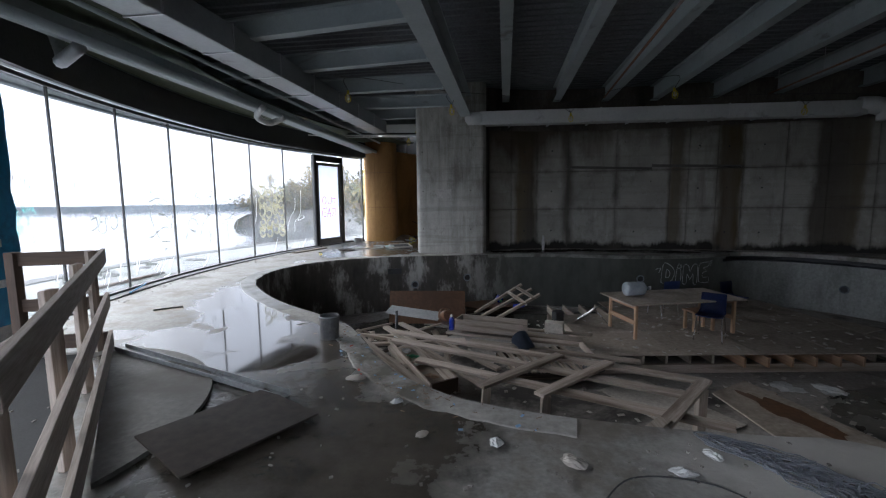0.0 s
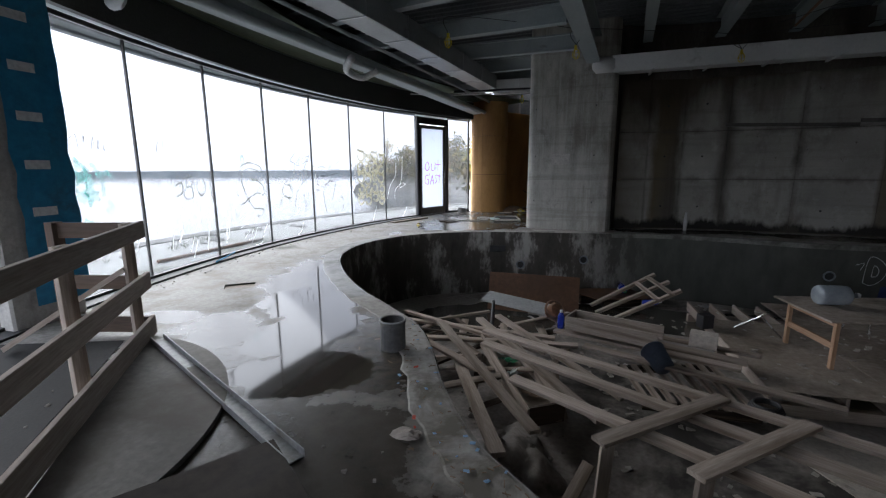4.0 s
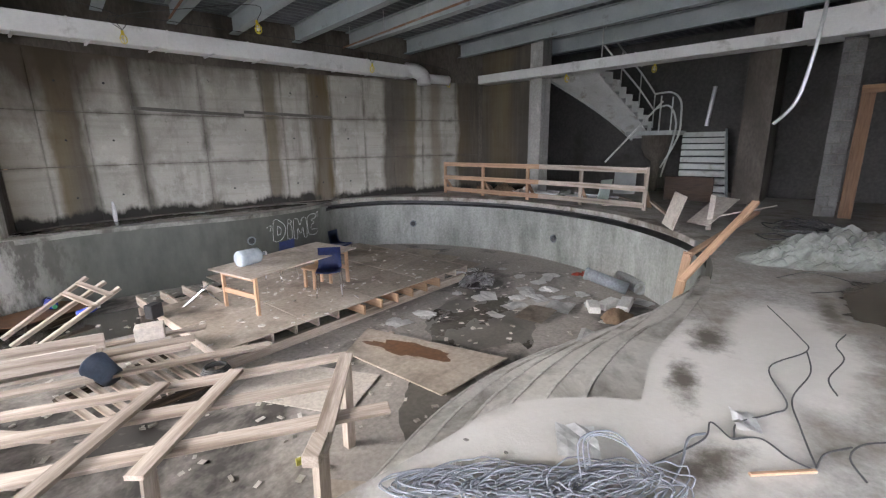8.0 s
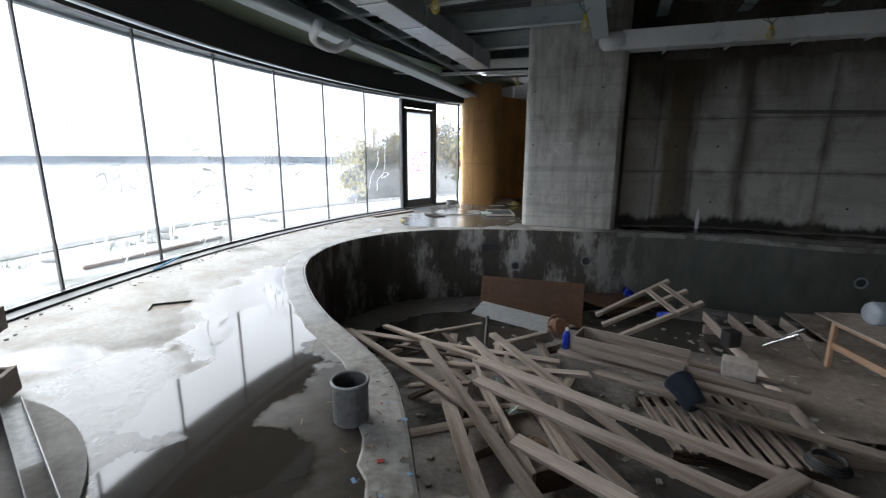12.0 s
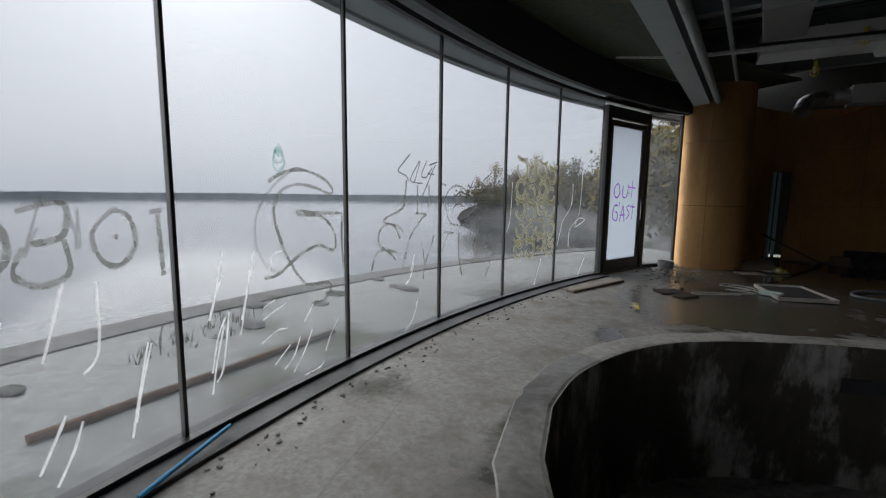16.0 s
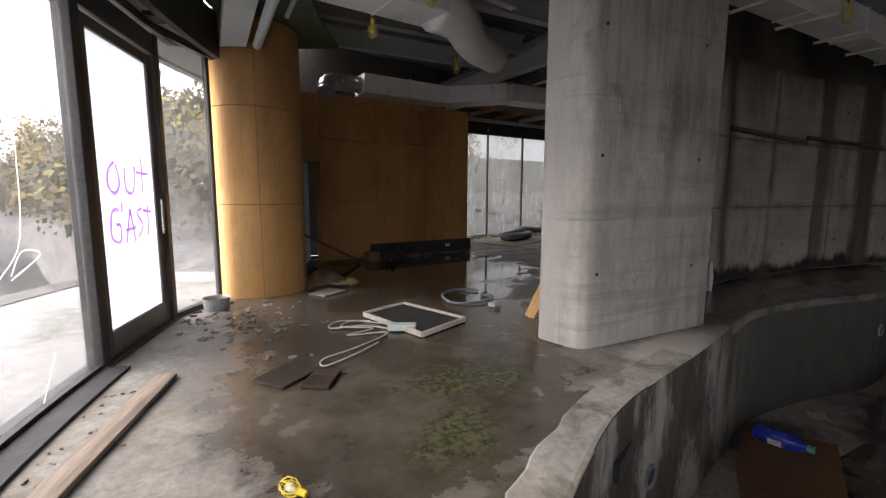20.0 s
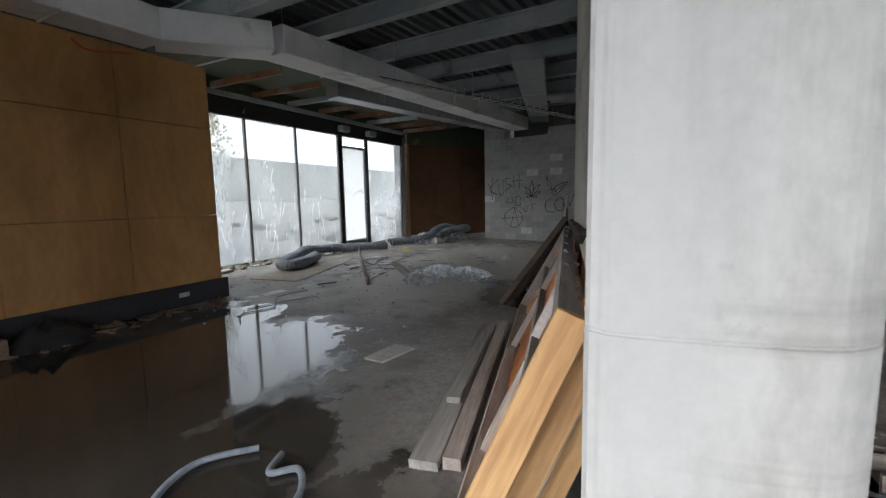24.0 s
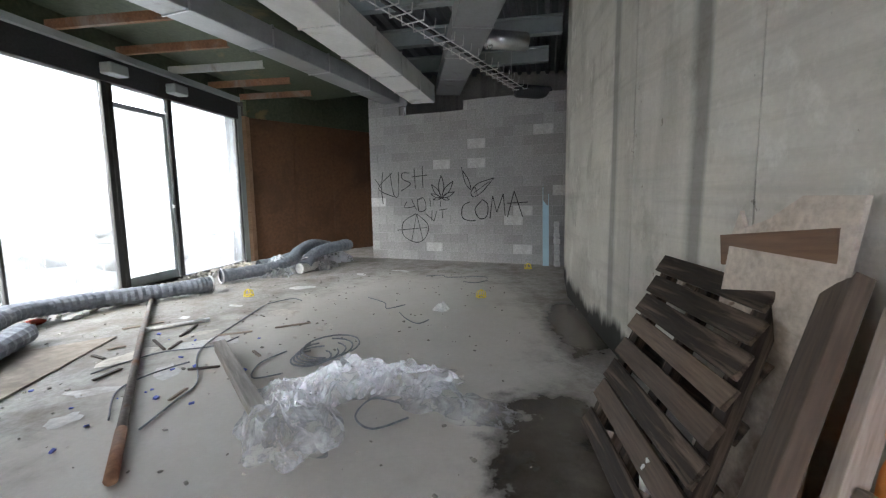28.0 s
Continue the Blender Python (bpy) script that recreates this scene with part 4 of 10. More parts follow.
POOL = spline([(-3.37, 8.4, 0), (-3.32, 9.0, 0), (-3.1, 9.6, 0), (-2.75, 10.13, 0), (-2.3, 10.48, 0), (-1.75, 10.74, 0), (-0.95, 10.99, 0), (0.45, 11.14, 0), (1.6, 11.3, 0), (2.5, 11.38, 0), (3.7, 11.15, 0), (5.0, 10.75, 0), (6.6, 10.75, 0), (8.0, 11.2, 0), (9.15, 10.87, 0), (9.9, 10.1, 0), (10.5, 8.76, 0), (10.79, 7.06, 0), (10.49, 5.33, 0), (9.76, 3.78, 0), (8.42, 2.43, 0), (7.08, 1.91, 0), (5.9, 1.72, 0)], 6)
POOL += [Vector(p) for p in ((4.7, 1.7, 0), (3.9, 1.73, 0), (3.24, 1.6, 0))]
POOL += spline([(3.06, 1.84, 0), (2.86, 2.06, 0), (2.6, 2.22, 0), (2.2, 2.27, 0), (1.6, 2.38, 0), (0.9, 2.58, 0), (0.38, 2.81, 0), (0.1, 3.03, 0), (-0.12, 3.27, 0), (-0.4, 3.74, 0), (-0.66, 4.33, 0), (-0.94, 4.83, 0), (-1.43, 5.32, 0), (-1.95, 5.8, 0), (-2.5, 6.45, 0), (-3.0, 7.2, 0), (-3.27, 7.8, 0)], 6)
POOL = [p for i, p in enumerate(POOL) if (p - POOL[i - 1]).length > 0.01]
POOL2 = [(p.x, p.y) for p in POOL]
NP = len(POOL)
POOL_OUT = []                                  # outward normal at each lip point
for i in range(NP):
    t = POOL[(i + 1) % NP] - POOL[i - 1]
    POOL_OUT.append(Vector((-t.y, t.x, 0)).normalized())

# deck, with a small sunken hatch and a square pit left open
HATCH = [(-3.62, 5.42), (-3.34, 5.62), (-3.46, 5.8), (-3.75, 5.6)]
OUTER = [arc(d, AR + 0.12) for d in range(228, 150, -2)] + [(-2.2, 16.6), (-1.2, 18.3), (2.9, 18.3), (3.0, 20.4), (12.2, 20.2), (16.8, 20.4), (16.9, 12.0), (17, 9), (17, -7), (0, -7)]
floor = tagged(part("floor", fill(OUTER, [POOL2, HATCH], 0.0), M_FLOOR), "stained grey concrete deck with wet patches", "floor", kind="structure")
bm = prism(HATCH, -0.09, -0.02)
tagged(part("floor_box", bm, M_PLY), "small sunken floor box with a raw wood bottom", "floor box")

# pool shell: an overflow slot runs under the coping on the east side
bm = bmesh.new()
PROFILE = [(0, 0.0), (0, -0.1), (0.4, -0.1), (0.4, -0.23), (0, -0.23), (0, POOL_Z)]
rings = []
for off, z in PROFILE:
    ring = []
    for i, p in enumerate(POOL):
        e = 1.0 if p.x > 7.6 else 0.0
        q = p + POOL_OUT[i] * off * e
        ring.append(bm.verts.new((q.x, q.y, z)))
    rings.append(ring)
for a, b in zip(rings, rings[1:]):
    for i in range(NP):
        bm.faces.new((a[i], a[(i + 1) % NP], b[(i + 1) % NP], b[i]))
bmesh.ops.remove_doubles(bm, verts=bm.verts, dist=0.0005)
# Slot faces are coloured black to paint in the shadow gap.
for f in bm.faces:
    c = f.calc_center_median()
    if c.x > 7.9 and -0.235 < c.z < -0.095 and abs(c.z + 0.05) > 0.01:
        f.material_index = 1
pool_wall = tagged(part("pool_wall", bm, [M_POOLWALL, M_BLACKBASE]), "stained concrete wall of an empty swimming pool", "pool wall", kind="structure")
pool_floor = tagged(part("pool_floor", fill(POOL2, [], POOL_Z), M_POOLFLOOR), "dirty concrete floor of an empty pool", "pool floor", kind="structure")

# worn coping along the west and south lip
bm = bmesh.new()
W0 = [i for i in range(NP) if POOL[i].x < 1.2 and (POOL[i].y < 9 or POOL[i].x < 0.3)]
W0 = [i for i in W0 if i > NP // 2] + [i for i in W0 if i < NP // 2]
prev = None
for k, i in enumerate(W0):
    p, o = POOL[i], POOL_OUT[i]
    wob = 0.05 * noise.noise((k * 0.35, 0, 2)) + 0.03 * noise.noise((k * 1.3, 3, 2))
    row = [bm.verts.new(q) for q in ((p.x, p.y, -0.05), (p.x + o.x * 0.008, p.y + o.y * 0.008, 0.0), (p.x + o.x * 0.03, p.y + o.y * 0.03, 0.007), (p.x + o.x * (0.25 + wob), p.y + o.y * (0.25 + wob), 0.006), (p.x + o.x * (0.27 + wob), p.y + o.y * (0.27 + wob), -0.004))]
    if prev:
        for a in range(4):
            bm.faces.new((prev[a], prev[a + 1], row[a + 1], row[a]))
    prev = row
# The damp lip's lighter grey also paints in the sheen of its wet edge.
north_bm, prev = bmesh.new(), None
for k, i in enumerate(i for i in range(NP) if 1.3 < POOL[i].x < 7.95 and POOL[i].y > 10):
    p, o = POOL[i], POOL_OUT[i]
    wob = 0.03 * noise.noise((k * 0.5, 4, 2))
    row = [north_bm.verts.new(q) for q in ((p.x - o.x * 0.01, p.y - o.y * 0.01, -0.09), (p.x - o.x * 0.01, p.y - o.y * 0.01, -0.004), (p.x + o.x * 0.012, p.y + o.y * 0.012, 0.007), (p.x + o.x * (0.13 + wob), p.y + o.y * (0.13 + wob), 0.006), (p.x + o.x * (0.14 + wob), p.y + o.y * (0.14 + wob), -0.004))]
    if prev:
        for a in range(4):
            north_bm.faces.new((prev[a], prev[a + 1], row[a + 1], row[a]))
    prev = row
tagged(part("coping_north", north_bm, M_COPINGWET), "damp grey concrete lip along the stained wall, lightened for its wet sheen", "coping", kind="structure")
for f in bm.faces:
    c = f.calc_center_median()
    if c.x < -1.9 and 5.6 < c.y + 0.5 * noise.noise((c.x * 2, c.y * 1.5, 6)) < 9.4:
        f.material_index = 1
tagged(part("coping", bm, [M_COPING, M_COPINGWET]), "pale worn concrete coping along the pool edge", "coping", kind="structure")

# pool steps in the south bay
steps = thing("pool_steps", "curved concrete steps going down into the pool", "steps", kind="structure")
for k in range(6):
    z, y = -0.2 * (k + 1), 1.74 + 0.322 * (k + 1)
    inner = [(7.0, 1.6), (2.3, 1.4)]
    edge = spline([(2.3, y - 0.3, 0), (3.0, y - 0.14, 0), (3.5, y - 0.04, 0), (3.9, y, 0), (4.3, y + 0.01, 0), (4.75, y - 0.02, 0), (5.3, y - 0.12, 0), (6.0, y - 0.12 - 0.05 * k, 0), (7.0, 2.0 + 0.07 * k, 0)], 5)
    tread = part("tread", prism(inner + [(p.x, p.y) for p in edge], POOL_Z, z), M_STEPGRIME, steps)
    bm = bmesh.new()
    prev = None
    for i, p in enumerate(edge):
        w = 0.018 + 0.01 * noise.noise((i * 0.9, k * 3.1, 0))
        row = [bm.verts.new(q) for q in ((p.x, p.y + 0.006, z - 0.05), (p.x, p.y + 0.006, z + 0.004), (p.x, p.y - w, z + 0.005), (p.x, p.y - w - 0.01, z - 0.004))]
        if prev:
            for a in range(3):
                bm.faces.new((prev[a], prev[a + 1], row[a + 1], row[a]))
        prev = row
    bmesh.ops.recalc_face_normals(bm, faces=bm.faces)
    part("nosing", bm, M_STEP, tread, "pale worn step edge")

# overflow slot under the east coping
bm, bm2 = bmesh.new(), bmesh.new()
prev = prev2 = None
E0 = sorted([i for i in range(NP) if POOL[i].x > 7.9 and POOL[i].y > 2.2])
if E0[-1] - E0[0] > len(E0):
    gap_at = next(k for k in range(len(E0) - 1) if E0[k + 1] - E0[k] > 1)
    E0 = E0[gap_at + 1:] + E0[:gap_at + 1]
for i in E0:
    p, o = POOL[i], POOL_OUT[i]
    row = [bm.verts.new((p.x + o.x * 0.39, p.y + o.y * 0.39, z)) for z in (-0.228, -0.102)]
    row2 = [bm2.verts.new((p.x - o.x * a, p.y - o.y * a, z)) for a, z in ((0.0, -0.098), (0.03, -0.098), (0.036, -0.088), (0.034, 0.002), (0.02, 0.012), (-0.3, 0.012), (-0.31, 0.0))]
    if prev:
        bm.faces.new((prev[0], prev[1], row[1], row[0]))
        for a in range(6):
            bm2.faces.new((prev2[a], prev2[a + 1], row2[a + 1], row2[a]))
    prev, prev2 = row, row2
# A black strip that paints the slot's shadow behind the lip.
tagged(part("overflow_slot", bm, M_BLACKBASE), "overflow slot back, blackened for the shade under the coping", "slot", kind="structure")
tagged(part("coping_east", bm2, M_COPING), "worn concrete coping overhanging the pool slot", "coping", kind="structure")

# north wall: thick, curved, with a rounded end
SOUTH = [(-0.455, 12.1), (-0.43, 11.86), (-0.36, 11.775), (0.0, 11.71), (0.6, 11.615), (1.2, 11.525), (1.34, 11.56), (1.5, 12.15), (1.95, 12.3), (3.0, 12.45), (4.5, 12.35), (6.3, 12.05), (7.9, 11.6), (9.6, 11.05), (11.4, 10.35), (12.7, 9.6), (12.9, 9.3)]
NORTH = [(13.6, 9.0), (13.7, 11.0), (16.9, 10.6), (16.9, 11.0), (14.6, 12.1), (11.4, 12.65), (9.1, 13.05), (6.4, 13.08), (3.85, 12.77), (1.8, 12.33), (0.6, 12.05), (0.0, 12.16), (-0.43, 12.2)]
wall_north = tagged(part("wall_north", prism(SOUTH + NORTH, 0.0, CEIL_Z), M_GRIME), "board-marked concrete wall with dark water stains", "wall", kind="structure")


def along(poly, s):
    """The point s metres along a line of points, and its direction."""
    for a, b in zip(poly, poly[1:]):
        a, b = Vector(a), Vector(b)
        L = (b - a).length
        if s <= L:
            return a + (b - a) * (s / L), (b - a).normalized()
        s -= L
    return b, (b - a).normalized()


# cast panels of the wall, each a slab a little proud of it
FACE = SOUTH[7:-1]
SEAMS = [0.05, 0.72, 1.48, 2.36, 3.68, 5.1, 5.55, 6.25, 6.85, 7.8, 8.7, 9.65, 10.8, 11.6]
ROWS_Z = [0.02, 1.16, 2.22, 3.36]
for c, (s0, s1) in enumerate(zip(SEAMS, SEAMS[1:])):
    for z0, z1 in zip(ROWS_Z, ROWS_Z[1:]):
        p0, d0 = along(FACE, s0 + 0.006)
        p1, d1 = along(FACE, s1 - 0.006)
        n = Vector(((p1 - p0).y, -(p1 - p0).x)).normalized()
        proud = 0.03 + 0.006 * rnd(-1, 1)
        bm = prism([(p0.x - n.x * 0.06, p0.y - n.y * 0.06), (p0.x + n.x * proud, p0.y + n.y * proud), (p1.x + n.x * proud, p1.y + n.y * proud), (p1.x - n.x * 0.06, p1.y - n.y * 0.06)], z0 + 0.006, z1 - 0.006)
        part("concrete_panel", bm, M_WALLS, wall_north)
# steel channel cast across the panels, and tie holes
bm = bmesh.new()
for s0, s1 in ((2.3, 4.6), (4.62, 6.85)):
    p0, _ = along(FACE, s0)
    p1, _ = along(FACE, s1)
    n = Vector(((p1 - p0).y, -(p1 - p0).x)).normalized() * 0.07
    stick((p0.x + n.x, p0.y + n.y, 2.34), (p1.x + n.x, p1.y + n.y, 2.26), 0.05, 0.07, bm=bm)
part("channel", bm, M_STEELBRONZE, wall_north, "dark steel channel across the wall")
bm = bmesh.new()
for s in (0.4, 1.1, 1.9, 2.9, 3.2, 4.2, 4.6, 5.8, 6.5, 7.3, 8.2):
    for z in (0.5, 1.7, 2.8):
        p, d = along(FACE, s)
        n = Vector((d.y, -d.x))
        lathe([(0.0, 0.0), (0.022, 0.0), (0.022, 0.006), (0.0, 0.006)], 8, (0, 0, 0), bm)
        vs = list(bm.verts)[-32:]
        m = Matrix((Vector((d.x, d.y, 0)), Vector((0, 0, 1)), Vector((n.x, n.y, 0)))).transposed().to_4x4()
        m.translation = (p.x + n.x * 0.034, p.y + n.y * 0.034, z + rnd(-0.05, 0.05))
        bmesh.ops.transform(bm, matrix=m, verts=vs)
part("tie_holes", bm, M_BLACKBASE, wall_north)["kind"] = "stuff"
bm = bmesh.new()
for a, z in ((-0.3, 1.69), (-0.3, 0.67), (-0.31, 2.74), (0.98, 1.7), (0.98, 0.66), (0.97, 2.76)):
    p = (a, 11.688 - 0.157 * a, z)
    bmesh.ops.create_uvsphere(bm, u_segments=8, v_segments=5, radius=0.017, matrix=Matrix.Translation(p))
part("pier_tie_holes", bm, M_BLACKBASE, wall_north)["kind"] = "stuff"

# pale rounded facing of the pier at the wall's end
PF = spline([Vector(q) for q in ((1.4, 11.68, 0), (1.33, 11.55, 0), (1.2, 11.515, 0), (0.6, 11.605, 0), (0.0, 11.7, 0), (-0.32, 11.757, 0), (-0.41, 11.81, 0), (-0.445, 11.9, 0), (-0.47, 12.13, 0), (-0.46, 12.2, 0), (-0.4, 12.215, 0), (0.0, 12.165, 0))], 5)
bm = bmesh.new()
prev = None
for i, p in enumerate(PF):
    t = PF[min(i + 1, len(PF) - 1)] - PF[max(i - 1, 0)]
    o = Vector((-t.y, t.x, 0)).normalized() * -1
    if o.dot(p - Vector((0.4, 11.9, 0))) < 0:
        o = -o
    row = [bm.verts.new((p.x + o.x * a, p.y + o.y * a, z)) for a, z in ((0.0, 0.004), (0.016, 0.004), (0.018, 1.14), (0.0145, 1.143), (0.0145, 1.147), (0.017, 1.15), (0.016, 2.34), (0.0125, 2.343), (0.0125, 2.347), (0.016, 2.35), (0.016, 4.5), (0.0, 4.5))]
    if prev:
        for a in range(11):
            bm.faces.new((prev[a], prev[a + 1], row[a + 1], row[a]))
    prev = row
bmesh.ops.recalc_face_normals(bm, faces=bm.faces)
part("pier_facing", bm, M_PIER, wall_north, "pale smooth concrete pier with drip marks")
part("plaster_patch", box(-0.2, -0.006, -0.12, 0.2, 0.03, 0.12, 0.003, pose(0.27, 11.641, 1.62, 0, 0, -9)), M_STEP, wall_north, "pale rectangular plaster repair on the pier")

# cast panels of the far room's side of the wall
BACK = [(-0.2, 12.19), (0.0, 12.15), (0.6, 12.05), (1.8, 12.33), (3.85, 12.77), (6.4, 13.08), (9.1, 13.05), (11.4, 12.65)]
NSEAM = [0.3, 0.85, 1.45, 2.1, 2.75, 3.4, 4.1, 5.3, 6.6, 7.9, 9.2, 10.5, 11.6]
for s0, s1 in zip(NSEAM, NSEAM[1:]):
    for z0, z1 in ((0.0, 3.0), (3.0, 4.45)):
        p0, d0 = along(BACK, s0 + 0.003)
        p1, d1 = along(BACK, s1 - 0.003)
        n = Vector((-(p1 - p0).y, (p1 - p0).x)).normalized()
        proud = 0.035 + 0.004 * rnd(-1, 1)
        bm = prism([(p0.x - n.x * 0.06, p0.y - n.y * 0.06), (p1.x - n.x * 0.06, p1.y - n.y * 0.06), (p1.x + n.x * proud, p1.y + n.y * proud), (p0.x + n.x * proud, p0.y + n.y * proud)], z0 + 0.003, z1 - 0.003)
        part("concrete_panel", bm, M_WALLN, wall_north)

# ochre column, sheathed in bent boards, and the ochre wall with its narrow door gap
col = thing("column", "round column sheathed in ochre boards with water-stained foot", "column", kind="structure")
CX, CY, CR = -2.05, 15.98, 0.6
for k in range(6):
    a0, a1 = radians(k * 60 + 18), radians(k * 60 + 77.4)
    for z0, z1 in ((0.0, 1.215), (1.225, 2.435), (2.445, 3.5)):
        pts = [a0 + (a1 - a0) * i / 10 for i in range(11)]
        poly = [(CX + CR * math.cos(a), CY + CR * math.sin(a)) for a in pts] + [(CX + (CR - 0.04) * math.cos(a), CY + (CR - 0.04) * math.sin(a)) for a in reversed(pts)]
        part("sheathing", prism(poly, z0, z1), M_ORANGE, col)
part("core", lathe([(CR - 0.035, 0), (CR - 0.035, 3.6)], 32, (CX, CY, 0)), M_BROWN, col, smooth=True)
tagged(part("wall_ochre", prism([(-1.75, 16.4), (-1.05, 17.5), (-0.78, 17.92), (-0.78, 18.2), (-1.3, 18.2), (-2.05, 16.5)], 0, 3.3), M_ORANGE), "ochre sheathing wall beside the column", "wall", kind="structure")
wall_o2 = thing("wall_ochre_long", "long ochre sheathed wall with a stained foot", "wall", kind="structure")
XS = [-0.42, 0.78, 2.0, 3.2]
for x0, x1 in zip(XS, XS[1:]):
    for z0, z1 in ((0.0, 1.212), (1.22, 2.432), (2.44, 3.28)):
        part("sheathing_board", prism([(x0 + 0.003, 17.95 - 0.043 * (x0 + 0.4)), (x1 - 0.003, 17.95 - 0.043 * (x1 + 0.4)), (x1 - 0.003, 18.2), (x0 + 0.003, 18.2)], z0, z1), M_ORANGE, wall_o2)
part("wall_end", box(3.06, 18.2, 0, 3.2, 20.3, 3.28), M_ORANGE, wall_o2)
part("lintel", box(-0.8, 17.96, 1.98, -0.42, 18.2, 3.28), M_ORANGE, wall_o2)
board("base_membrane", (0.6, 17.86, 0.14), (3.24, 17.72, 0.14), 0.02, 0.3, M_BLACKBASE, wall_o2, "black waterproof membrane along the wall foot")
tagged(part("wall_behind", box(-1.5, 18.9, 0, 3.1, 19.0, 4.55), M_SHADEWALL), "dull wall behind the door gap", "wall", kind="structure")
gap = thing("door_1", "narrow doorway with a pale blue frame", "door", kind="structure")
part("door_frame", box(-0.74, 18.0, 0, -0.69, 18.25, 1.97), M_LIGHTBLUE, gap)
part("door_stud", box(-0.6, 18.3, 0, -0.54, 18.36, 1.97), M_LIGHTBLUE, gap)

# far room: brown boarded return and the closing walls
wall_b = thing("wall_brown", "dark brown boarded wall with a raw pine edge", "wall", kind="structure")
BR0, BR1 = Vector((12.56, 19.66, 0)), Vector((16.2, 16.9, 0))
brd = (BR1 - BR0).normalized()
for k in range(4):
    p0, p1 = BR0 + brd * (k * 1.12 + 0.003), BR0 + brd * (k * 1.12 + 1.117)
    for z0, z1, mm in ((0.0, 3.3, M_BROWN), (3.306, 4.55, M_GREENCEIL)):
        part("boarding", prism([(p0.x, p0.y), (p1.x, p1.y), (p1.x + 0.1, p1.y + 0.2), (p0.x + 0.1, p0.y + 0.2)], z0, z1), mm, wall_b)
part("pine_edge", box(12.38, 19.6, 0, 12.56, 19.78, 3.3), M_PINE, wall_b)
part("steel_post", box(12.16, 19.66, 0, 12.34, 19.86, 3.5), M_STEEL, wall_b)
wall_s = thing("wall_south", "concrete wall with a row of tall windows behind the pool", "wall", kind="structure")
part("sill_wall", box(-2, -4.7, 0, 17, -4.5, 0.12), M_WALL, wall_s)
part("head_wall", box(-2, -4.7, 3.3, 17, -4.5, 4.6), M_WALL, wall_s)
part("solid_wall", box(2.84, -4.7, 0.12, 17, -4.5, 3.3), M_WALL, wall_s)
part("solid_wall", box(-2, -4.7, 0.12, -0.4, -4.5, 3.3), M_WALL, wall_s)
for k in range(1, 4):
    part("mullion", box(-2 + k * 1.62, -4.64, 0.12, -1.94 + k * 1.62, -4.56, 3.3), M_FRAME, wall_s)
for k in range(1, 3):
    p = part("pane", box(-1.93 + k * 1.62, -4.606, 0.13, -0.39 + k * 1.62, -4.594, 3.29), M_GLASS, wall_s)
    p.visible_shadow = False
tagged(part("wall_east", prism([(16.8, -7), (17, -7), (17, 11.2), (16.3, 11.2), (16.8, 9.9)], 0, 4.6), M_WALL), "dark concrete wall", "wall", kind="structure")
tagged(part("wall_west", prism([(-2.0, -4.6), (-1.8, -4.6), (-1.8, -2.9), (-2.0, -2.9)], 0, 4.6), M_WALL), "dark concrete wall", "wall", kind="structure")
tagged(part("wall_corridor", prism([(13.16, 16.86), (16.7, 16.1), (16.7, 16.0), (13.1, 16.76)], 0, 4.58), M_SHADEWALL), "side passage wall, coloured dark for its shade", "wall", kind="structure")
tagged(part("wall_corridor_end", box(16.6, 15.9, 0, 16.8, 18.4, 4.58), M_SHADEWALL), "end wall of the side passage, coloured dark for its shade", "wall", kind="structure")
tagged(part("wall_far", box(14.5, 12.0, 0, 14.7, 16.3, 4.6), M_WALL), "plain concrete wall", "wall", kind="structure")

tagged(part("wall_corner", prism([(-2.0, 16.55), (-1.9, 16.5), (-1.3, 18.15), (-1.3, 18.9), (-1.45, 18.9), (-1.45, 18.2)], 0, 4.55), M_SHADEWALL), "plain wall closing the corner behind the column", "wall", kind="structure")
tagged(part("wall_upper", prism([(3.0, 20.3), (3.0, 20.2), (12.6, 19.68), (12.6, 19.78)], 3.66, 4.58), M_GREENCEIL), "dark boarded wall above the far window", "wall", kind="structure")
tagged(part("wall_outer", prism([(12.3, 20.05), (12.3, 19.95), (16.6, 17.3), (16.9, 17.4)], 0, 4.58), M_SHADEWALL), "plain wall closing the corner behind the brown boards", "wall", kind="structure")
tagged(part("wall_upper_end", prism([(3.0, 19.0), (3.1, 19.0), (3.1, 20.3), (3.0, 20.3)], 0, 4.58), M_GREENCEIL), "dark boarded wall above the ochre wall", "wall", kind="structure")

# curved curtain wall
STEP = 5.172
MULL = [162.14 + STEP * i for i in range(13)]
win = thing("window_1", "curved curtain wall of tall clear panes scrawled with graffiti", "window", kind="structure")


def arc_band(d0, d1, r0, r1, z0, z1, step=1.0):
    n = max(2, int(abs(d1 - d0) / step) + 1)
    ds = [d0 + (d1 - d0) * i / (n - 1) for i in range(n)]
    bm = bmesh.new()
    rows = [[bm.verts.new((*arc(d, r), z)) for r, z in ((r0, z0), (r1, z0), (r1, z1), (r0, z1))] for d in ds]
    for a, b in zip(rows, rows[1:]):
        for k in range(4):
            bm.faces.new((a[k], a[(k + 1) % 4], b[(k + 1) % 4], b[k]))
    bm.faces.new(rows[0])
    bm.faces.new(rows[-1][::-1])
    bmesh.ops.recalc_face_normals(bm, faces=bm.faces)
    return bm


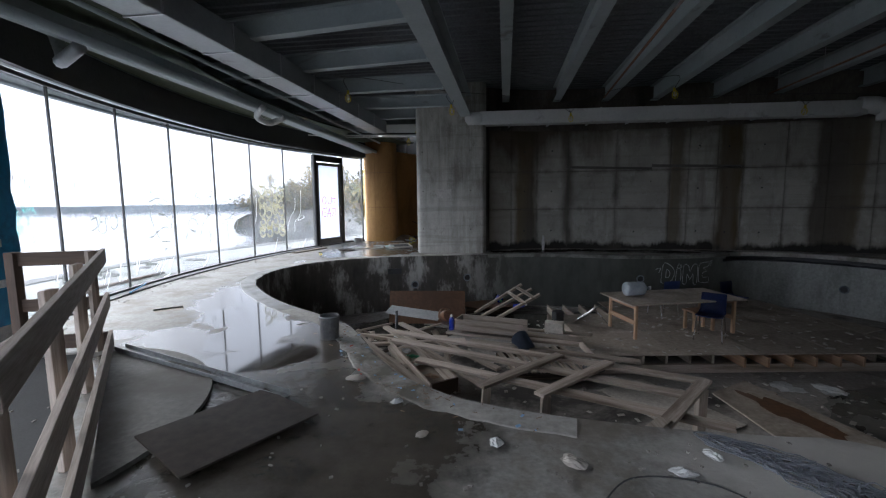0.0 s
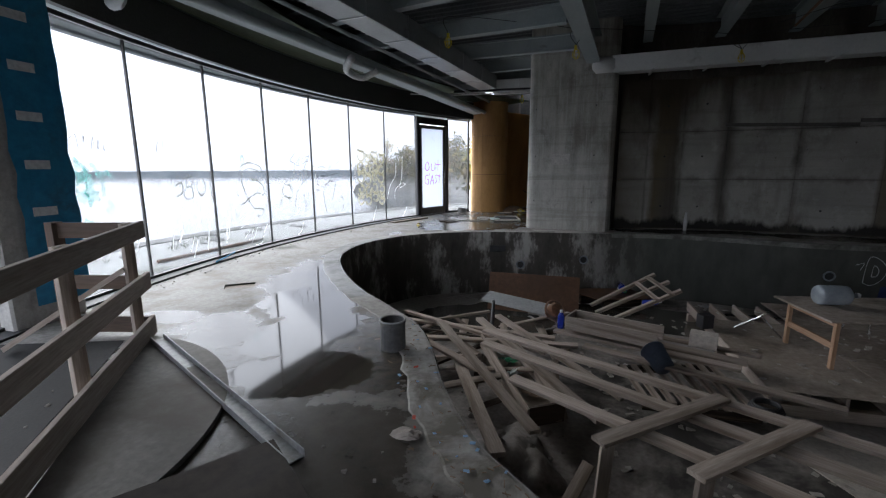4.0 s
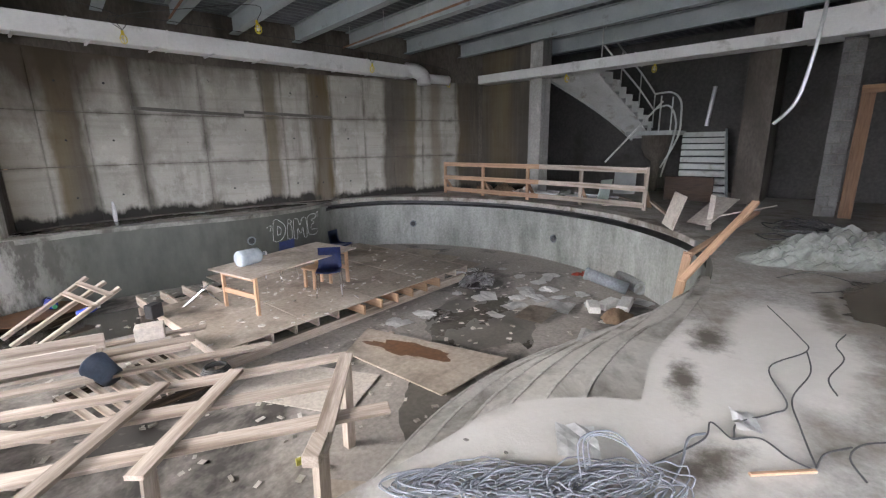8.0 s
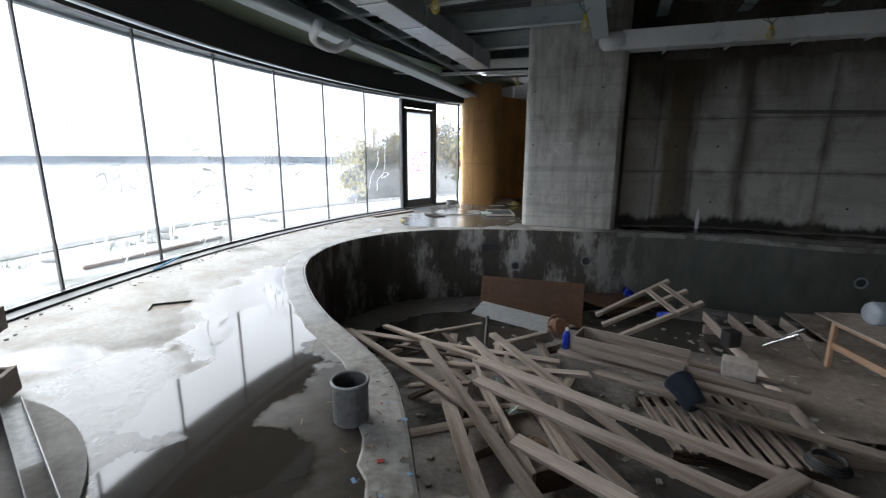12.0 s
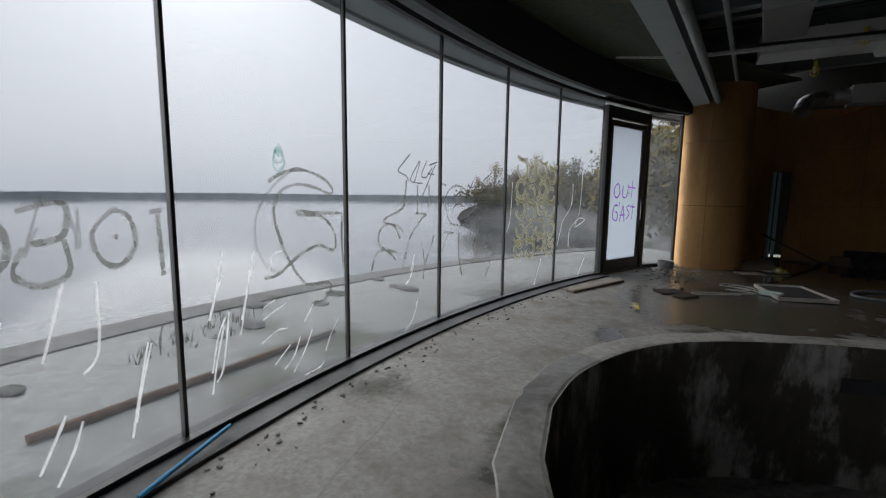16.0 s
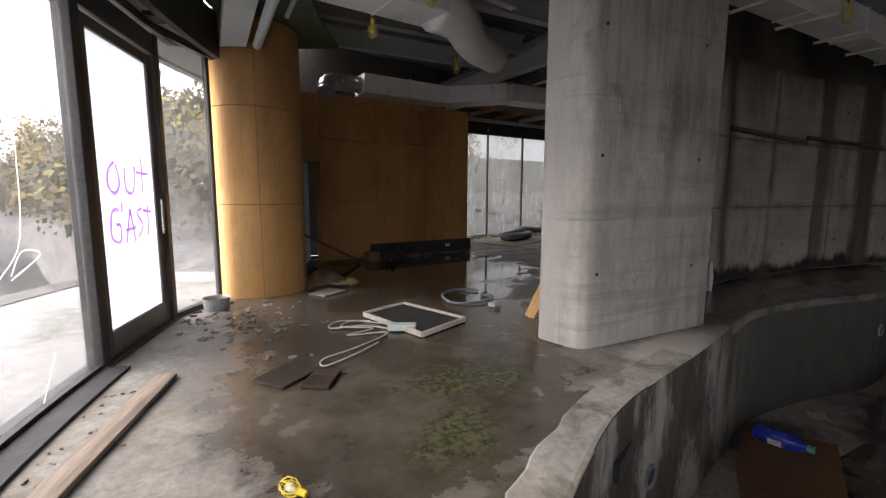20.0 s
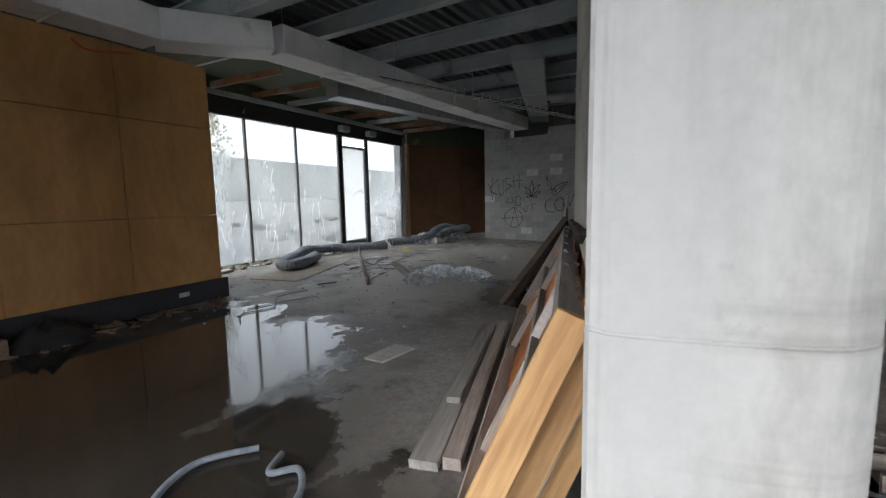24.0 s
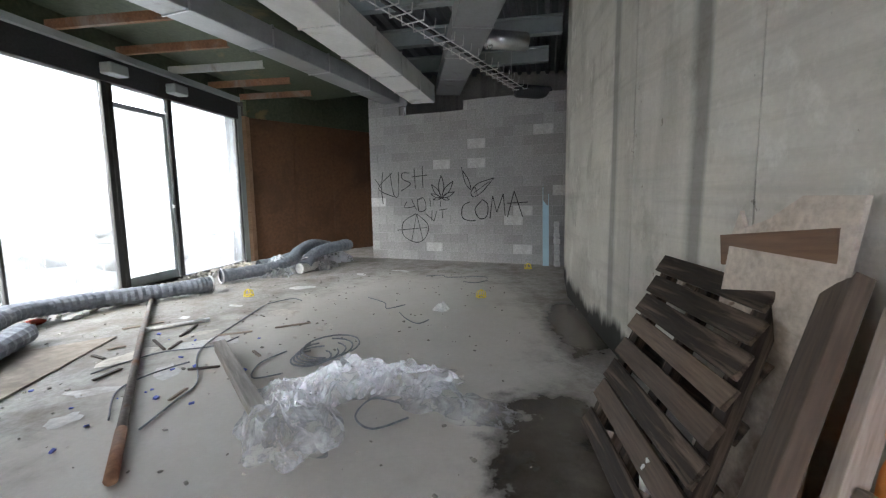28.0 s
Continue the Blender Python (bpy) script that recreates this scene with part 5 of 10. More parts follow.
for d in MULL:
    x, y = arc(d)
    part("mullion", box(-0.016, -0.011, 0.05, 0.016, 0.011, GLASS_TOP, m=pose(x, y, 0, 0, 0, d)), M_FRAME, win)
part("sill_track", arc_band(157.0, 225, AR - 0.06, AR + 0.06, 0.0, 0.05), M_FRAME, win, "black sill track caked with dirt")
part("inner_track", arc_band(157.0, 225, AR - 0.24, AR - 0.064, 0.0, 0.022), M_DARK, win)
part("head_track", arc_band(150.0, 225, AR - 0.05, AR + 0.05, GLASS_TOP, GLASS_TOP + 0.05), M_FRAME, win)
PANES = {}
for d in [157.06] + MULL[:-1]:
    e = d + (STEP if d > 160 else 162.14 - 157.06)
    (x0, y0), (x1, y1) = arc(d + 0.09), arc(e - 0.09)
    pane = part("pane", stick((x0, y0, 1.51), (x1, y1, 1.51), 0.012, 2.92, 0), M_GLASS, win)
    pane.visible_shadow = False
    PANES[round(d)] = (Vector((x1, y1, 0)), Vector((x0 - x1, y0 - y1, 0)))
# fascia above the glass and the overhang outside it
tagged(part("fascia", arc_band(143, 225, AR - 0.3, AR - 0.22, 2.99, 3.5), M_DARK), "dark fascia above the glass", "fascia", kind="structure")
tagged(part("soffit", arc_band(143, 225, AR - 0.22, AR + 0.5, 3.06, 3.1), M_STEEL), "grey soffit of the roof overhang", "soffit", kind="structure")
tagged(part("roof_edge", arc_band(143, 225, AR + 0.5, AR + 0.6, 3.02, 4.6), M_STEEL), "grey roof edge", "roof edge", kind="structure")
tagged(part("ceiling_strip", arc_band(143, 225, AR - 1.5, AR - 0.3, 3.52, 3.56), M_GREENCEIL), "dirty green board ceiling strip", "ceiling", kind="structure")

# glazed door with frosted glass in the curved wall, and the last narrow pane
door = thing("door_2", "glazed door with frosted pane tagged in purple paint", "door", kind="structure")
DA, DB, DC = Vector((-3.85, 13.66, 0)), Vector((-3.245, 14.974, 0)), Vector((-2.66, 15.62, 0))
dd = (DB - DA).normalized()
dn = Vector((dd.y, -dd.x, 0))
W_D = (DB - DA).length


def upright(name, base, dirv, s0, s1, z0, z1, t, mat, parent, label=""):
    a, b = base + dirv * s0, base + dirv * s1
    return part(name, stick((a.x, a.y, (z0 + z1) / 2), (b.x, b.y, (z0 + z1) / 2), t, z1 - z0, 0.006), mat, parent, label)


upright("jamb", DA, dd, 0.0, 0.11, 0, 2.92, 0.12, M_FRAME, door)
upright("jamb", DA, dd, W_D - 0.1, W_D, 0, 2.92, 0.12, M_FRAME, door)
upright("head", DA, dd, 0.11, W_D - 0.1, 2.72, 2.92, 0.1, M_FRAME, door)
leaf = upright("leaf_stile", DA, dd, 0.125, 0.235, 0.03, 2.7, 0.05, M_STEELBRONZE, door)
leaf_far = upright("leaf_stile", DA, dd, W_D - 0.225, W_D - 0.115, 0.03, 2.7, 0.05, M_STEELBRONZE, door)
upright("bottom_rail", DA, dd, 0.235, W_D - 0.225, 0.03, 0.24, 0.05, M_STEELBRONZE, door)
upright("top_rail", DA, dd, 0.235, W_D - 0.225, 2.6, 2.7, 0.05, M_STEELBRONZE, door)
p = upright("frosted_pane", DA, dd, 0.235, W_D - 0.225, 0.24, 2.6, 0.012, M_FROST_DOOR, door, "milky frosted glass")
upright("handle", DA + dn * 0.05, dd, W_D - 0.19, W_D - 0.165, 0.95, 1.3, 0.02, M_CHROME, leaf_far, "chrome pull handle")
upright("threshold", DA, dd, 0.0, W_D, 0.0, 0.025, 0.16, M_FRAME, door)
dl = (DC - DB).normalized()
upright("sill", DB, dl, 0.0, (DC - DB).length, 0.0, 0.06, 0.1, M_FRAME, win)
upright("corner_post", DB, dl, (DC - DB).length - 0.05, (DC - DB).length, 0.06, 2.97, 0.06, M_FRAME, win)
p = upright("pane", DB, dl, 0.01, (DC - DB).length - 0.06, 0.06, 2.97, 0.012, M_GLASS, win)
p.visible_shadow = False
bm = bmesh.new()
stick((DA.x, DA.y, 3.2), (DB.x, DB.y, 3.2), 0.06, 0.44, bm=bm)
stick((DB.x, DB.y, 3.2), (-2.4, 15.9, 3.2), 0.06, 0.44, bm=bm)
part("door_header", bm, M_DARK, door)
for s in (0.15, 1.25):
    q = DA + dd * s + dn * 0.12
    part("closer_box", box(-0.12, -0.06, 0, 0.12, 0.06, 0.16, 0.01, pose(q.x, q.y, 3.02, 0, 0, math.degrees(math.atan2(dd.y, dd.x)))), M_DARK, door)

# straight window of the far room
WB0, WB1 = Vector((3.1, 20.22, 0)), Vector((12.2, 19.72, 0))
wd = (WB1 - WB0).normalized()
wn2 = Vector((wd.y, -wd.x, 0))
winb = thing("window_2", "tall dirty window with milky panes streaked with white", "window", kind="structure")
CUTS = [0.15, 1.3, 2.77, 4.25, 5.83, 7.1, 9.05]
for k, s in enumerate(CUTS[1:]):
    upright("mullion", WB0, wd, s - 0.02, s + 0.02 + (0.06 if k >= 3 else 0), 0.05, 3.22, 0.08, M_FRAME, winb)
for k, (s0, s1) in enumerate(zip(CUTS, CUTS[1:])):
    if k == 4:
        continue
    p = upright("pane", WB0, wd, s0 + 0.03, s1 - 0.03, 0.05, 3.22, 0.012, M_GLASS_B, winb)
    p.visible_shadow = False
upright("sill_track", WB0, wd, 0.0, 9.1, 0.0, 0.05, 0.14, M_FRAME, winb)
upright("head", WB0, wd, 0.0, 9.1, 3.2, 3.56, 0.16, M_DARK, winb, "dark fascia over the window")
upright("head_trim", WB0 + wn2 * 0.1, wd, 0.0, 9.1, 3.56, 3.66, 0.1, M_STEEL, winb)
doorb = thing("door_3", "glazed door with sagging white plastic sheeting over it", "door", kind="structure")
S0, S1 = 5.93, 7.08
upright("jamb", WB0, wd, S0 - 0.04, S0 + 0.05, 0, 3.2, 0.1, M_FRAME, doorb)
upright("leaf_stile", WB0 - wn2 * 0.02, wd, S0 + 0.05, S0 + 0.09, 0.03, 2.95, 0.05, M_STEEL, doorb)
leaf_b = upright("leaf_stile", WB0 - wn2 * 0.02, wd, S1 - 0.08, S1 - 0.02, 0.03, 2.95, 0.05, M_STEEL, doorb)
upright("top_rail", WB0 - wn2 * 0.02, wd, S0 + 0.09, S1 - 0.08, 2.87, 2.95, 0.05, M_STEEL, doorb)
upright("bottom_rail", WB0 - wn2 * 0.02, wd, S0 + 0.09, S1 - 0.08, 0.03, 0.2, 0.05, M_STEEL, doorb)
upright("frosted_pane", WB0 - wn2 * 0.02, wd, S0 + 0.09, S1 - 0.08, 0.2, 2.87, 0.012, M_FROST, doorb)
upright("transom_pane", WB0 - wn2 * 0.01, wd, S0 + 0.05, S1 + 0.0, 2.97, 3.2, 0.012, M_GLASS_B, doorb)
upright("handle", WB0 + wn2 * 0.06, wd, S1 - 0.1, S1 - 0.07, 1.3, 1.36, 0.05, M_CHROME, leaf_b, "chrome handle")
for s in (5.9, 7.15):
    q = WB0 + wd * s + wn2 * 0.2
    part("closer_box", box(-0.16, -0.1, 0, 0.16, 0.1, 0.16, 0.015, pose(q.x, q.y, 3.28, 0, 0, -3)), M_STEEL, doorb)
bm = bmesh.new()
for k in range(5):
    q = WB0 + wd * (2.72 + rnd(-0.06, 0.06)) + wn2 * 0.12
    bmesh.ops.create_uvsphere(bm, u_segments=6, v_segments=4, radius=0.025, matrix=Matrix.Translation((q.x + rnd(-0.1, 0.1), q.y, 3.36 + rnd(-0.06, 0.06))))
part("spot_cluster", bm, M_CHROME, winb)

# ---- ceiling: profiled deck, steel, ducts, pipes ----
DV = Vector((0.139, 0.990, 0)).normalized()
NV = Vector((DV.y, -DV.x, 0))


def section(a, b, profile, bm=None):
    """Sweeps a closed outline of (across, up) from a to b."""
    bm = bm or bmesh.new()
    a, b = Vector(a), Vector(b)
    y = (b - a).normalized()
    x = y.cross(Vector((0, 0, 1))).normalized()
    z = x.cross(y)
    r0, r1 = ([bm.verts.new(p + x * u + z * v) for u, v in profile] for p in (a, b))
    n = len(profile)
    for i in range(n):
        bm.faces.new((r0[i], r0[(i + 1) % n], r1[(i + 1) % n], r1[i]))
    bm.faces.new(r0[::-1])
    bm.faces.new(r1)
    bmesh.ops.recalc_face_normals(bm, faces=bm.faces)
    return bm


def ibeam(w, h, tf=0.025, tw=0.014):
    return [(-w / 2, 0), (w / 2, 0), (w / 2, tf), (tw / 2, tf), (tw / 2, h - tf), (w / 2, h - tf), (w / 2, h), (-w / 2, h), (-w / 2, h - tf), (-tw / 2, h - tf), (-tw / 2, tf), (-w / 2, tf)]


# profiled deck: ridges across the beams
bm = bmesh.new()
prev = None
o = Vector((-1.0, -8.0, 0))
s = 0.0
while s < 31:
    for ds, dz in ((0.0, 0.0), (0.07, 0.0), (0.1, 0.07), (0.2, 0.07)):
        base = o + DV * (s + ds)
        rel = Vector((base.x - AC.x, base.y - AC.y))
        q = rel.x * NV.x + rel.y * NV.y
        disc = q * q - (rel.length_squared - (AR - 0.25) ** 2)
        u0 = -q - math.sqrt(disc) if disc > 0 else 6.0
        row = [bm.verts.new((base.x + NV.x * u, base.y + NV.y * u, CEIL_Z + dz)) for u in (u0, 24)]
        if prev:
            bm.faces.new((prev[0], row[0], row[1], prev[1]))
        prev = row
    s += 0.23
tagged(part("ceiling", bm, M_DECKING), "dark profiled steel roof deck", "ceiling", kind="structure")
tagged(part("roof", prism([arc(d, AR + 0.55) for d in range(228, 140, -2)] + [(0, 19), (2, 21), (15, 21), (20, 11), (20, -8), (2, -8)], CEIL_Z + 0.1, CEIL_Z + 0.3), M_DARK), "flat roof slab", "roof", kind="structure")


def beam(name, a, b, w, h, label, group=""):
    return tagged(part(name, section(a, b, ibeam(w, h)), M_STEEL), label, "beam", group, "structure")


for x in (1.98, 3.36, 4.68, 6.0, 7.5, 8.95, 10.65, 12.35, 14.2):
    a = Vector((x, 12.0, 4.08))
    e = a - DV * 18.5
    beam("roof_beam", e, a, 0.19, 0.4, "grey painted steel roof beam with flanges", "roof beams")
beam("girder", (-1.1, -2.0, 3.62), (0.86, 11.5, 3.62), 0.28, 0.55, "deep grey steel girder ending on the pier")
# radial beams between the girder and the glass, with slender braces
RAD = [((-4.6, 3.4), (-0.6, 2.2)), ((-4.7, 5.1), (-0.42, 3.9)), ((-4.6, 6.8), (-0.2, 5.55)), ((-4.5, 8.35), (0.02, 7.15)), ((-4.2, 9.75), (0.26, 8.98)), ((-3.6, 11.1), (0.5, 10.68)), ((-3.0, 12.6), (-0.5, 12.2))]
for (x0, y0), (x1, y1) in RAD:
    beam("perimeter_beam", (x0, y0, 3.72), (x1, y1, 3.72), 0.15, 0.3, "grey steel beam fanning out to the glass wall", "perimeter beams")
for (x0, y0), (x1, y1) in RAD[1:4]:
    mx, my = (x0 + 2 * x1) / 3, (y0 + 2 * y1) / 3
    tagged(part("brace", tube([(mx - 0.5, my + 0.1, 3.75), (mx + 0.7, my + 1.3, 4.4)], 0.02, 6), M_STEEL), "thin diagonal steel brace under the roof", "brace", "braces", "structure")
# beams of the hall behind the pier and of the far room
for y in (13.4, 14.7, 16.0, 17.2):
    beam("hall_beam", (-3.2 + 0.25 * (y - 13), y + 0.25, 3.95), (2.6, y - 0.5, 3.95), 0.16, 0.3, "grey steel beam over the passage", "hall beams")
for x in (3.2, 4.7, 6.2, 7.7, 9.2, 10.7, 12.2):
    beam("far_room_beam", (x - 0.55, 13.0, 3.98), (x + 0.35, 20.0, 3.98), 0.15, 0.28, "grey steel beam over the far room", "far room beams")
beam("edge_beam", (2.6, 13.2, 3.7), (3.1, 18.6, 3.7), 0.2, 0.35, "grey steel edge beam")
tagged(part("green_ceiling", prism([(3.2, 17.2), (13.4, 16.5), (14.4, 20.0), (3.2, 20.4)], 3.94, 3.97), M_GREENCEIL), "dark green board ceiling near the window", "ceiling", kind="structure")
for k in range(9):
    x = 3.9 + k * 1.05
    tagged(part("bracket", section((x, 18.0, 3.66), (x + 0.12, 20.0, 3.66), [(-0.03, 0), (0.03, 0), (0.03, 0.02), (-0.02, 0.02), (-0.02, 0.12), (-0.03, 0.12)]), M_STAIR if k % 3 == 0 else M_RUST), "slim outrigger bracket over the window", "bracket", "outrigger brackets", "structure")


def duct_run(name, pts, w, h, mat, label, seam=1.2, strap=None, tape=None):
    """A rectangular duct: one part a length, with raised seams between them."""
    d = thing(name, label, "duct")
    for a, b in zip(pts, pts[1:]):
        a, b = Vector(a), Vector(b)
        n = max(1, round((b - a).length / seam))
        for i in range(n):
            p, q = a + (b - a) * (i / n), a + (b - a) * ((i + 1) / n)
            g = (b - a).normalized() * 0.004
            part("duct_length", section(p + g, q - g, [(-w / 2, 0.01), (-w / 2 + 0.01, 0), (w / 2 - 0.01, 0), (w / 2, 0.01), (w / 2, h - 0.01), (w / 2 - 0.01, h), (-w / 2 + 0.01, h), (-w / 2, h - 0.01)]), mat, d)
            if i:
                g = (b - a).normalized() * 0.012
                part("seam", section(p - g, p + g, [(-w / 2 - 0.012, -0.012), (w / 2 + 0.012, -0.012), (w / 2 + 0.012, h + 0.012), (-w / 2 - 0.012, h + 0.012)]), tape or mat, d)
    return d


nd = duct_run("wall_duct", [(1.25, 11.62, 3.4), (10.3, 10.5, 3.36)], 0.36, 0.34, M_DUCT, "long white wrapped air duct along the stained wall", 1.5)
part("round_end", tube([(1.3, 11.6, 3.57), (1.05, 11.62, 3.57), (0.9, 11.62, 3.55), (0.84, 11.62, 3.54)], [0.2, 0.2, 0.17, 0.08], 16), M_DUCT, nd, smooth=True)
part("elbow", tube(spline([(10.2, 10.5, 3.6), (10.5, 10.4, 3.58), (10.68, 10.3, 3.45), (10.7, 10.28, 3.22)], 4), 0.2, 16), M_DUCT, nd, "round white elbow with an open mouth", smooth=True)
part("branch", tube([(10.6, 10.35, 3.4), (11.5, 10.0, 3.38)], 0.13, 14), M_DUCT, nd, smooth=True)
for k in range(9):
    x = 2.0 + k * 1.0
    y = 11.62 - (x - 1.25) * 0.1237
    part("hanger", stick((x, y - 0.34, 3.375), (x + 0.02, y + 0.26, 3.375), 0.035, 0.03, 0), M_WHITEPAINT, nd)
duct_run("east_duct", [(12.45, 9.4, 3.28), (12.2, 1.6, 3.3)], 0.5, 0.24, M_DUCT, "long white air duct over the stair landing", 1.6)
duct_run("cross_duct", [(12.25, 1.62, 3.3), (11.6, -3.2, 3.3)], 0.75, 0.5, M_DUCT, "broad white air duct crossing to the dark side", 1.6)
duct_run("window_duct", [(-3.25, 2.2, 3.42), (-1.62, 12.9, 3.42)], 0.45, 0.34, M_GALVDULL, "galvanised air duct with shiny taped seams along the glass side", 1.15, tape=M_GALV)
pr = thing("pipe_rack", "grey pipes and a steel channel along the glass side", "pipe")
part("pipe", tube([(-3.75, 3.4, 3.2), (-2.1, 15.55, 3.16)], 0.055, 12), M_STEEL, pr, smooth=True)
part("channel", section((-4.05, 3.2, 3.28), (-2.35, 15.7, 3.12), [(-0.14, 0), (0.14, 0), (0.14, 0.16), (-0.14, 0.16)]), M_STEEL, pr)
part("pipe", tube([(-3.5, 3.4, 3.45), (-1.9, 14.9, 3.4)], 0.03, 8), M_STEEL, pr, smooth=True)
part("pipe_bend", tube(spline([(-3.6, 4.6, 3.12), (-3.9, 4.7, 3.0), (-4.05, 4.9, 3.12), (-4.2, 5.0, 3.4)], 4), 0.07, 10), M_GALVDULL, pr, smooth=True)
part("bent_pipe", tube(spline([(-3.0, 7.9, 3.16), (-3.25, 8.2, 3.05), (-3.2, 8.7, 3.02), (-2.95, 8.8, 3.15)], 4), 0.06, 10), M_WHITEPAINT, pr, smooth=True)
cond = thing("conduit_run", "thin white conduits crossing under the roof", "conduit")
part("conduit", tube([(-3.6, 12.5, 3.34), (-2.6, 12.9, 3.32), (0.0, 13.1, 3.36)], 0.016, 6), M_WHITEPAINT, cond)
part("conduit", tube([(-2.7, 13.0, 3.38), (0.1, 13.25, 3.42)], 0.016, 6), M_WHITEPAINT, cond)
part("strut", section((-2.6, 13.2, 3.44), (0.2, 13.35, 3.44), [(-0.03, 0), (0.03, 0), (0.03, 0.05), (-0.03, 0.05)]), M_DARK, cond)

# ducts behind the pier and in the far room
pd = duct_run("pier_duct", [(-1.7, 14.35, 3.55), (-0.2, 14.3, 3.55)], 0.6, 0.32, M_DUCT, "white wrapped duct behind the pier", 0.8)
part("taper", tube(spline([(-0.25, 14.3, 3.71), (0.2, 14.35, 3.66), (0.6, 14.55, 3.5), (1.3, 14.8, 3.45)], 4), [0.3, 0.3, 0.29, 0.28, 0.27, 0.26, 0.26, 0.25, 0.24, 0.24, 0.23, 0.22, 0.22], 10), M_DUCT, pd, smooth=True)
fd = duct_run("far_duct", [(0.3, 17.62, 3.28), (2.3, 17.5, 3.28), (3.4, 16.75, 3.36), (12.4, 15.55, 3.44)], 0.52, 0.36, M_DUCT, "white wrapped air duct running into the far room", 1.1, tape=M_WHITEPAINT)
part("foil_hose", tube(spline([(0.32, 17.62, 3.46), (-0.1, 17.6, 3.45), (-0.4, 17.45, 3.36), (-0.5, 17.3, 3.15)], 6), [0.15 + 0.012 * (i % 2) for i in range(19)], 14), M_GALV, fd, "crinkled silver foil hose")
duct_run("galvanised_duct", [(6.3, 18.0, 3.5), (12.6, 16.3, 3.5)], 0.4, 0.28, M_GALVDULL, "galvanised duct with shiny taped joints near the window", 1.3, tape=M_GALV)
gd2 = duct_run("galvanised_branch", [(6.4, 13.95, 3.72), (12.9, 15.05, 3.7)], 0.55, 0.26, M_GALVDULL, "broad galvanised duct beside the concrete wall", 1.3, tape=M_GALV)
part("spur", tube([(9.6, 14.2, 3.75), (9.8, 13.6, 3.75)], 0.14, 14), M_GALV, gd2, smooth=True)
part("round_branch", tube([(11.6, 13.6, 3.45), (11.9, 12.95, 3.45)], 0.13, 14), M_DARK, gd2, smooth=True)

# ladder of cable hooks
tray = thing("cable_tray", "pale wire cable tray with upturned hooks", "cable tray")
T0, T1 = Vector((2.9, 17.3, 3.42)), Vector((12.0, 13.35, 3.46))
td = (T1 - T0).normalized()
tn = td.cross(Vector((0, 0, 1)))
for off in (-0.09, 0.09):
    part("rail", tube([T0 + tn * off, T1 + tn * off], 0.008, 5), M_WHITEPAINT, tray)
part("backbone", section(T0 + Vector((0, 0, 0.02)), T1 + Vector((0, 0, 0.02)), [(-0.02, 0), (0.02, 0), (0.02, 0.03), (-0.02, 0.03)]), M_DARK, tray)
n = 40
for i in range(n):
    p = T0 + (T1 - T0) * (i / (n - 1))
    part("hook", tube([p - tn * 0.16 + Vector((0, 0, 0.1)), p - tn * 0.15, p + tn * 0.15, p + tn * 0.16 + Vector((0, 0, 0.1))], 0.009, 5), M_WHITEPAINT, tray)
for i in range(5):
    p = T0 + (T1 - T0) * ((i + 0.5) / 5)
    part("rod", tube([p, (p.x, p.y, 4.2)], 0.006, 5), M_GALV, tray)

# yellow string lamps: a wire cage round a bulb socket
def string_lamp(at, tilt=0.0):
    lamp = thing("string_lamp", "unlit yellow caged work lamp on a cable", "lamp", "string lamps", at=pose(*at, tilt, 0, rnd(0, 360)))
    socket = part("socket", lathe([(0.0, 0.11), (0.022, 0.11), (0.026, 0.05), (0.03, 0.03), (0.0, 0.03)], 10), M_YELLOW, lamp)
    part("bulb", lathe([(0.0, 0.03), (0.02, 0.02), (0.033, -0.03), (0.028, -0.06), (0.0, -0.075)], 10), M_WHITEPAINT, socket, "white frosted bulb", smooth=True)
    for k in range(6):
        a = k * math.tau / 6
        part("cage_wire", tube([(0.03 * math.cos(a), 0.03 * math.sin(a), 0.04), (0.06 * math.cos(a), 0.06 * math.sin(a), -0.01), (0.055 * math.cos(a), 0.055 * math.sin(a), -0.08), (0.015 * math.cos(a), 0.015 * math.sin(a), -0.12)], 0.005, 5), M_YELLOW, lamp)
    part("cage_ring", tube([(0.06 * math.cos(k * math.tau / 12), 0.06 * math.sin(k * math.tau / 12), -0.03) for k in range(12)], 0.005, 5, closed=True), M_YELLOW, lamp)
    return lamp


lamp0 = string_lamp((-1.6, 8.6, 3.5))
HUNG = [(-1.6, 8.6, 3.5), (0.45, 9.6, 3.42), (3.5, 11.1, 3.5), (5.1, 9.15, 3.62), (8.8, 10.35, 3.48), (11.6, 10.1, 3.32), (12.4, 6.6, 3.2), (12.5, 4.4, 3.22), (9.46, 3.5, 3.98), (-0.9, 14.7, 3.42), (-0.55, 13.9, 3.62), (0.9, 15.3, 3.4)]
for p in HUNG[1:]:
    copy_thing(lamp0, pose(*p, rnd(-8, 8), rnd(-8, 8), rnd(0, 360)))
flex = thing("lamp_cable", "thin black festoon cable looping between the work lamps", "cable")
for a, b in ((HUNG[0], HUNG[1]), (HUNG[1], HUNG[2]), (HUNG[2], HUNG[3]), (HUNG[2], HUNG[4]), (HUNG[4], HUNG[5]), (HUNG[6], HUNG[7]), (HUNG[9], HUNG[11])):
    a, b = Vector(a) + Vector((0, 0, 0.11)), Vector(b) + Vector((0, 0, 0.11))
    mid = (a + b) / 2 + Vector((0, 0, 0.28))
    part("cable_length", tube(spline([a, a + Vector((0, 0, 0.25)), mid, b + Vector((0, 0, 0.25)), b], 5), 0.006, 5), M_BLACKCABLE, flex)
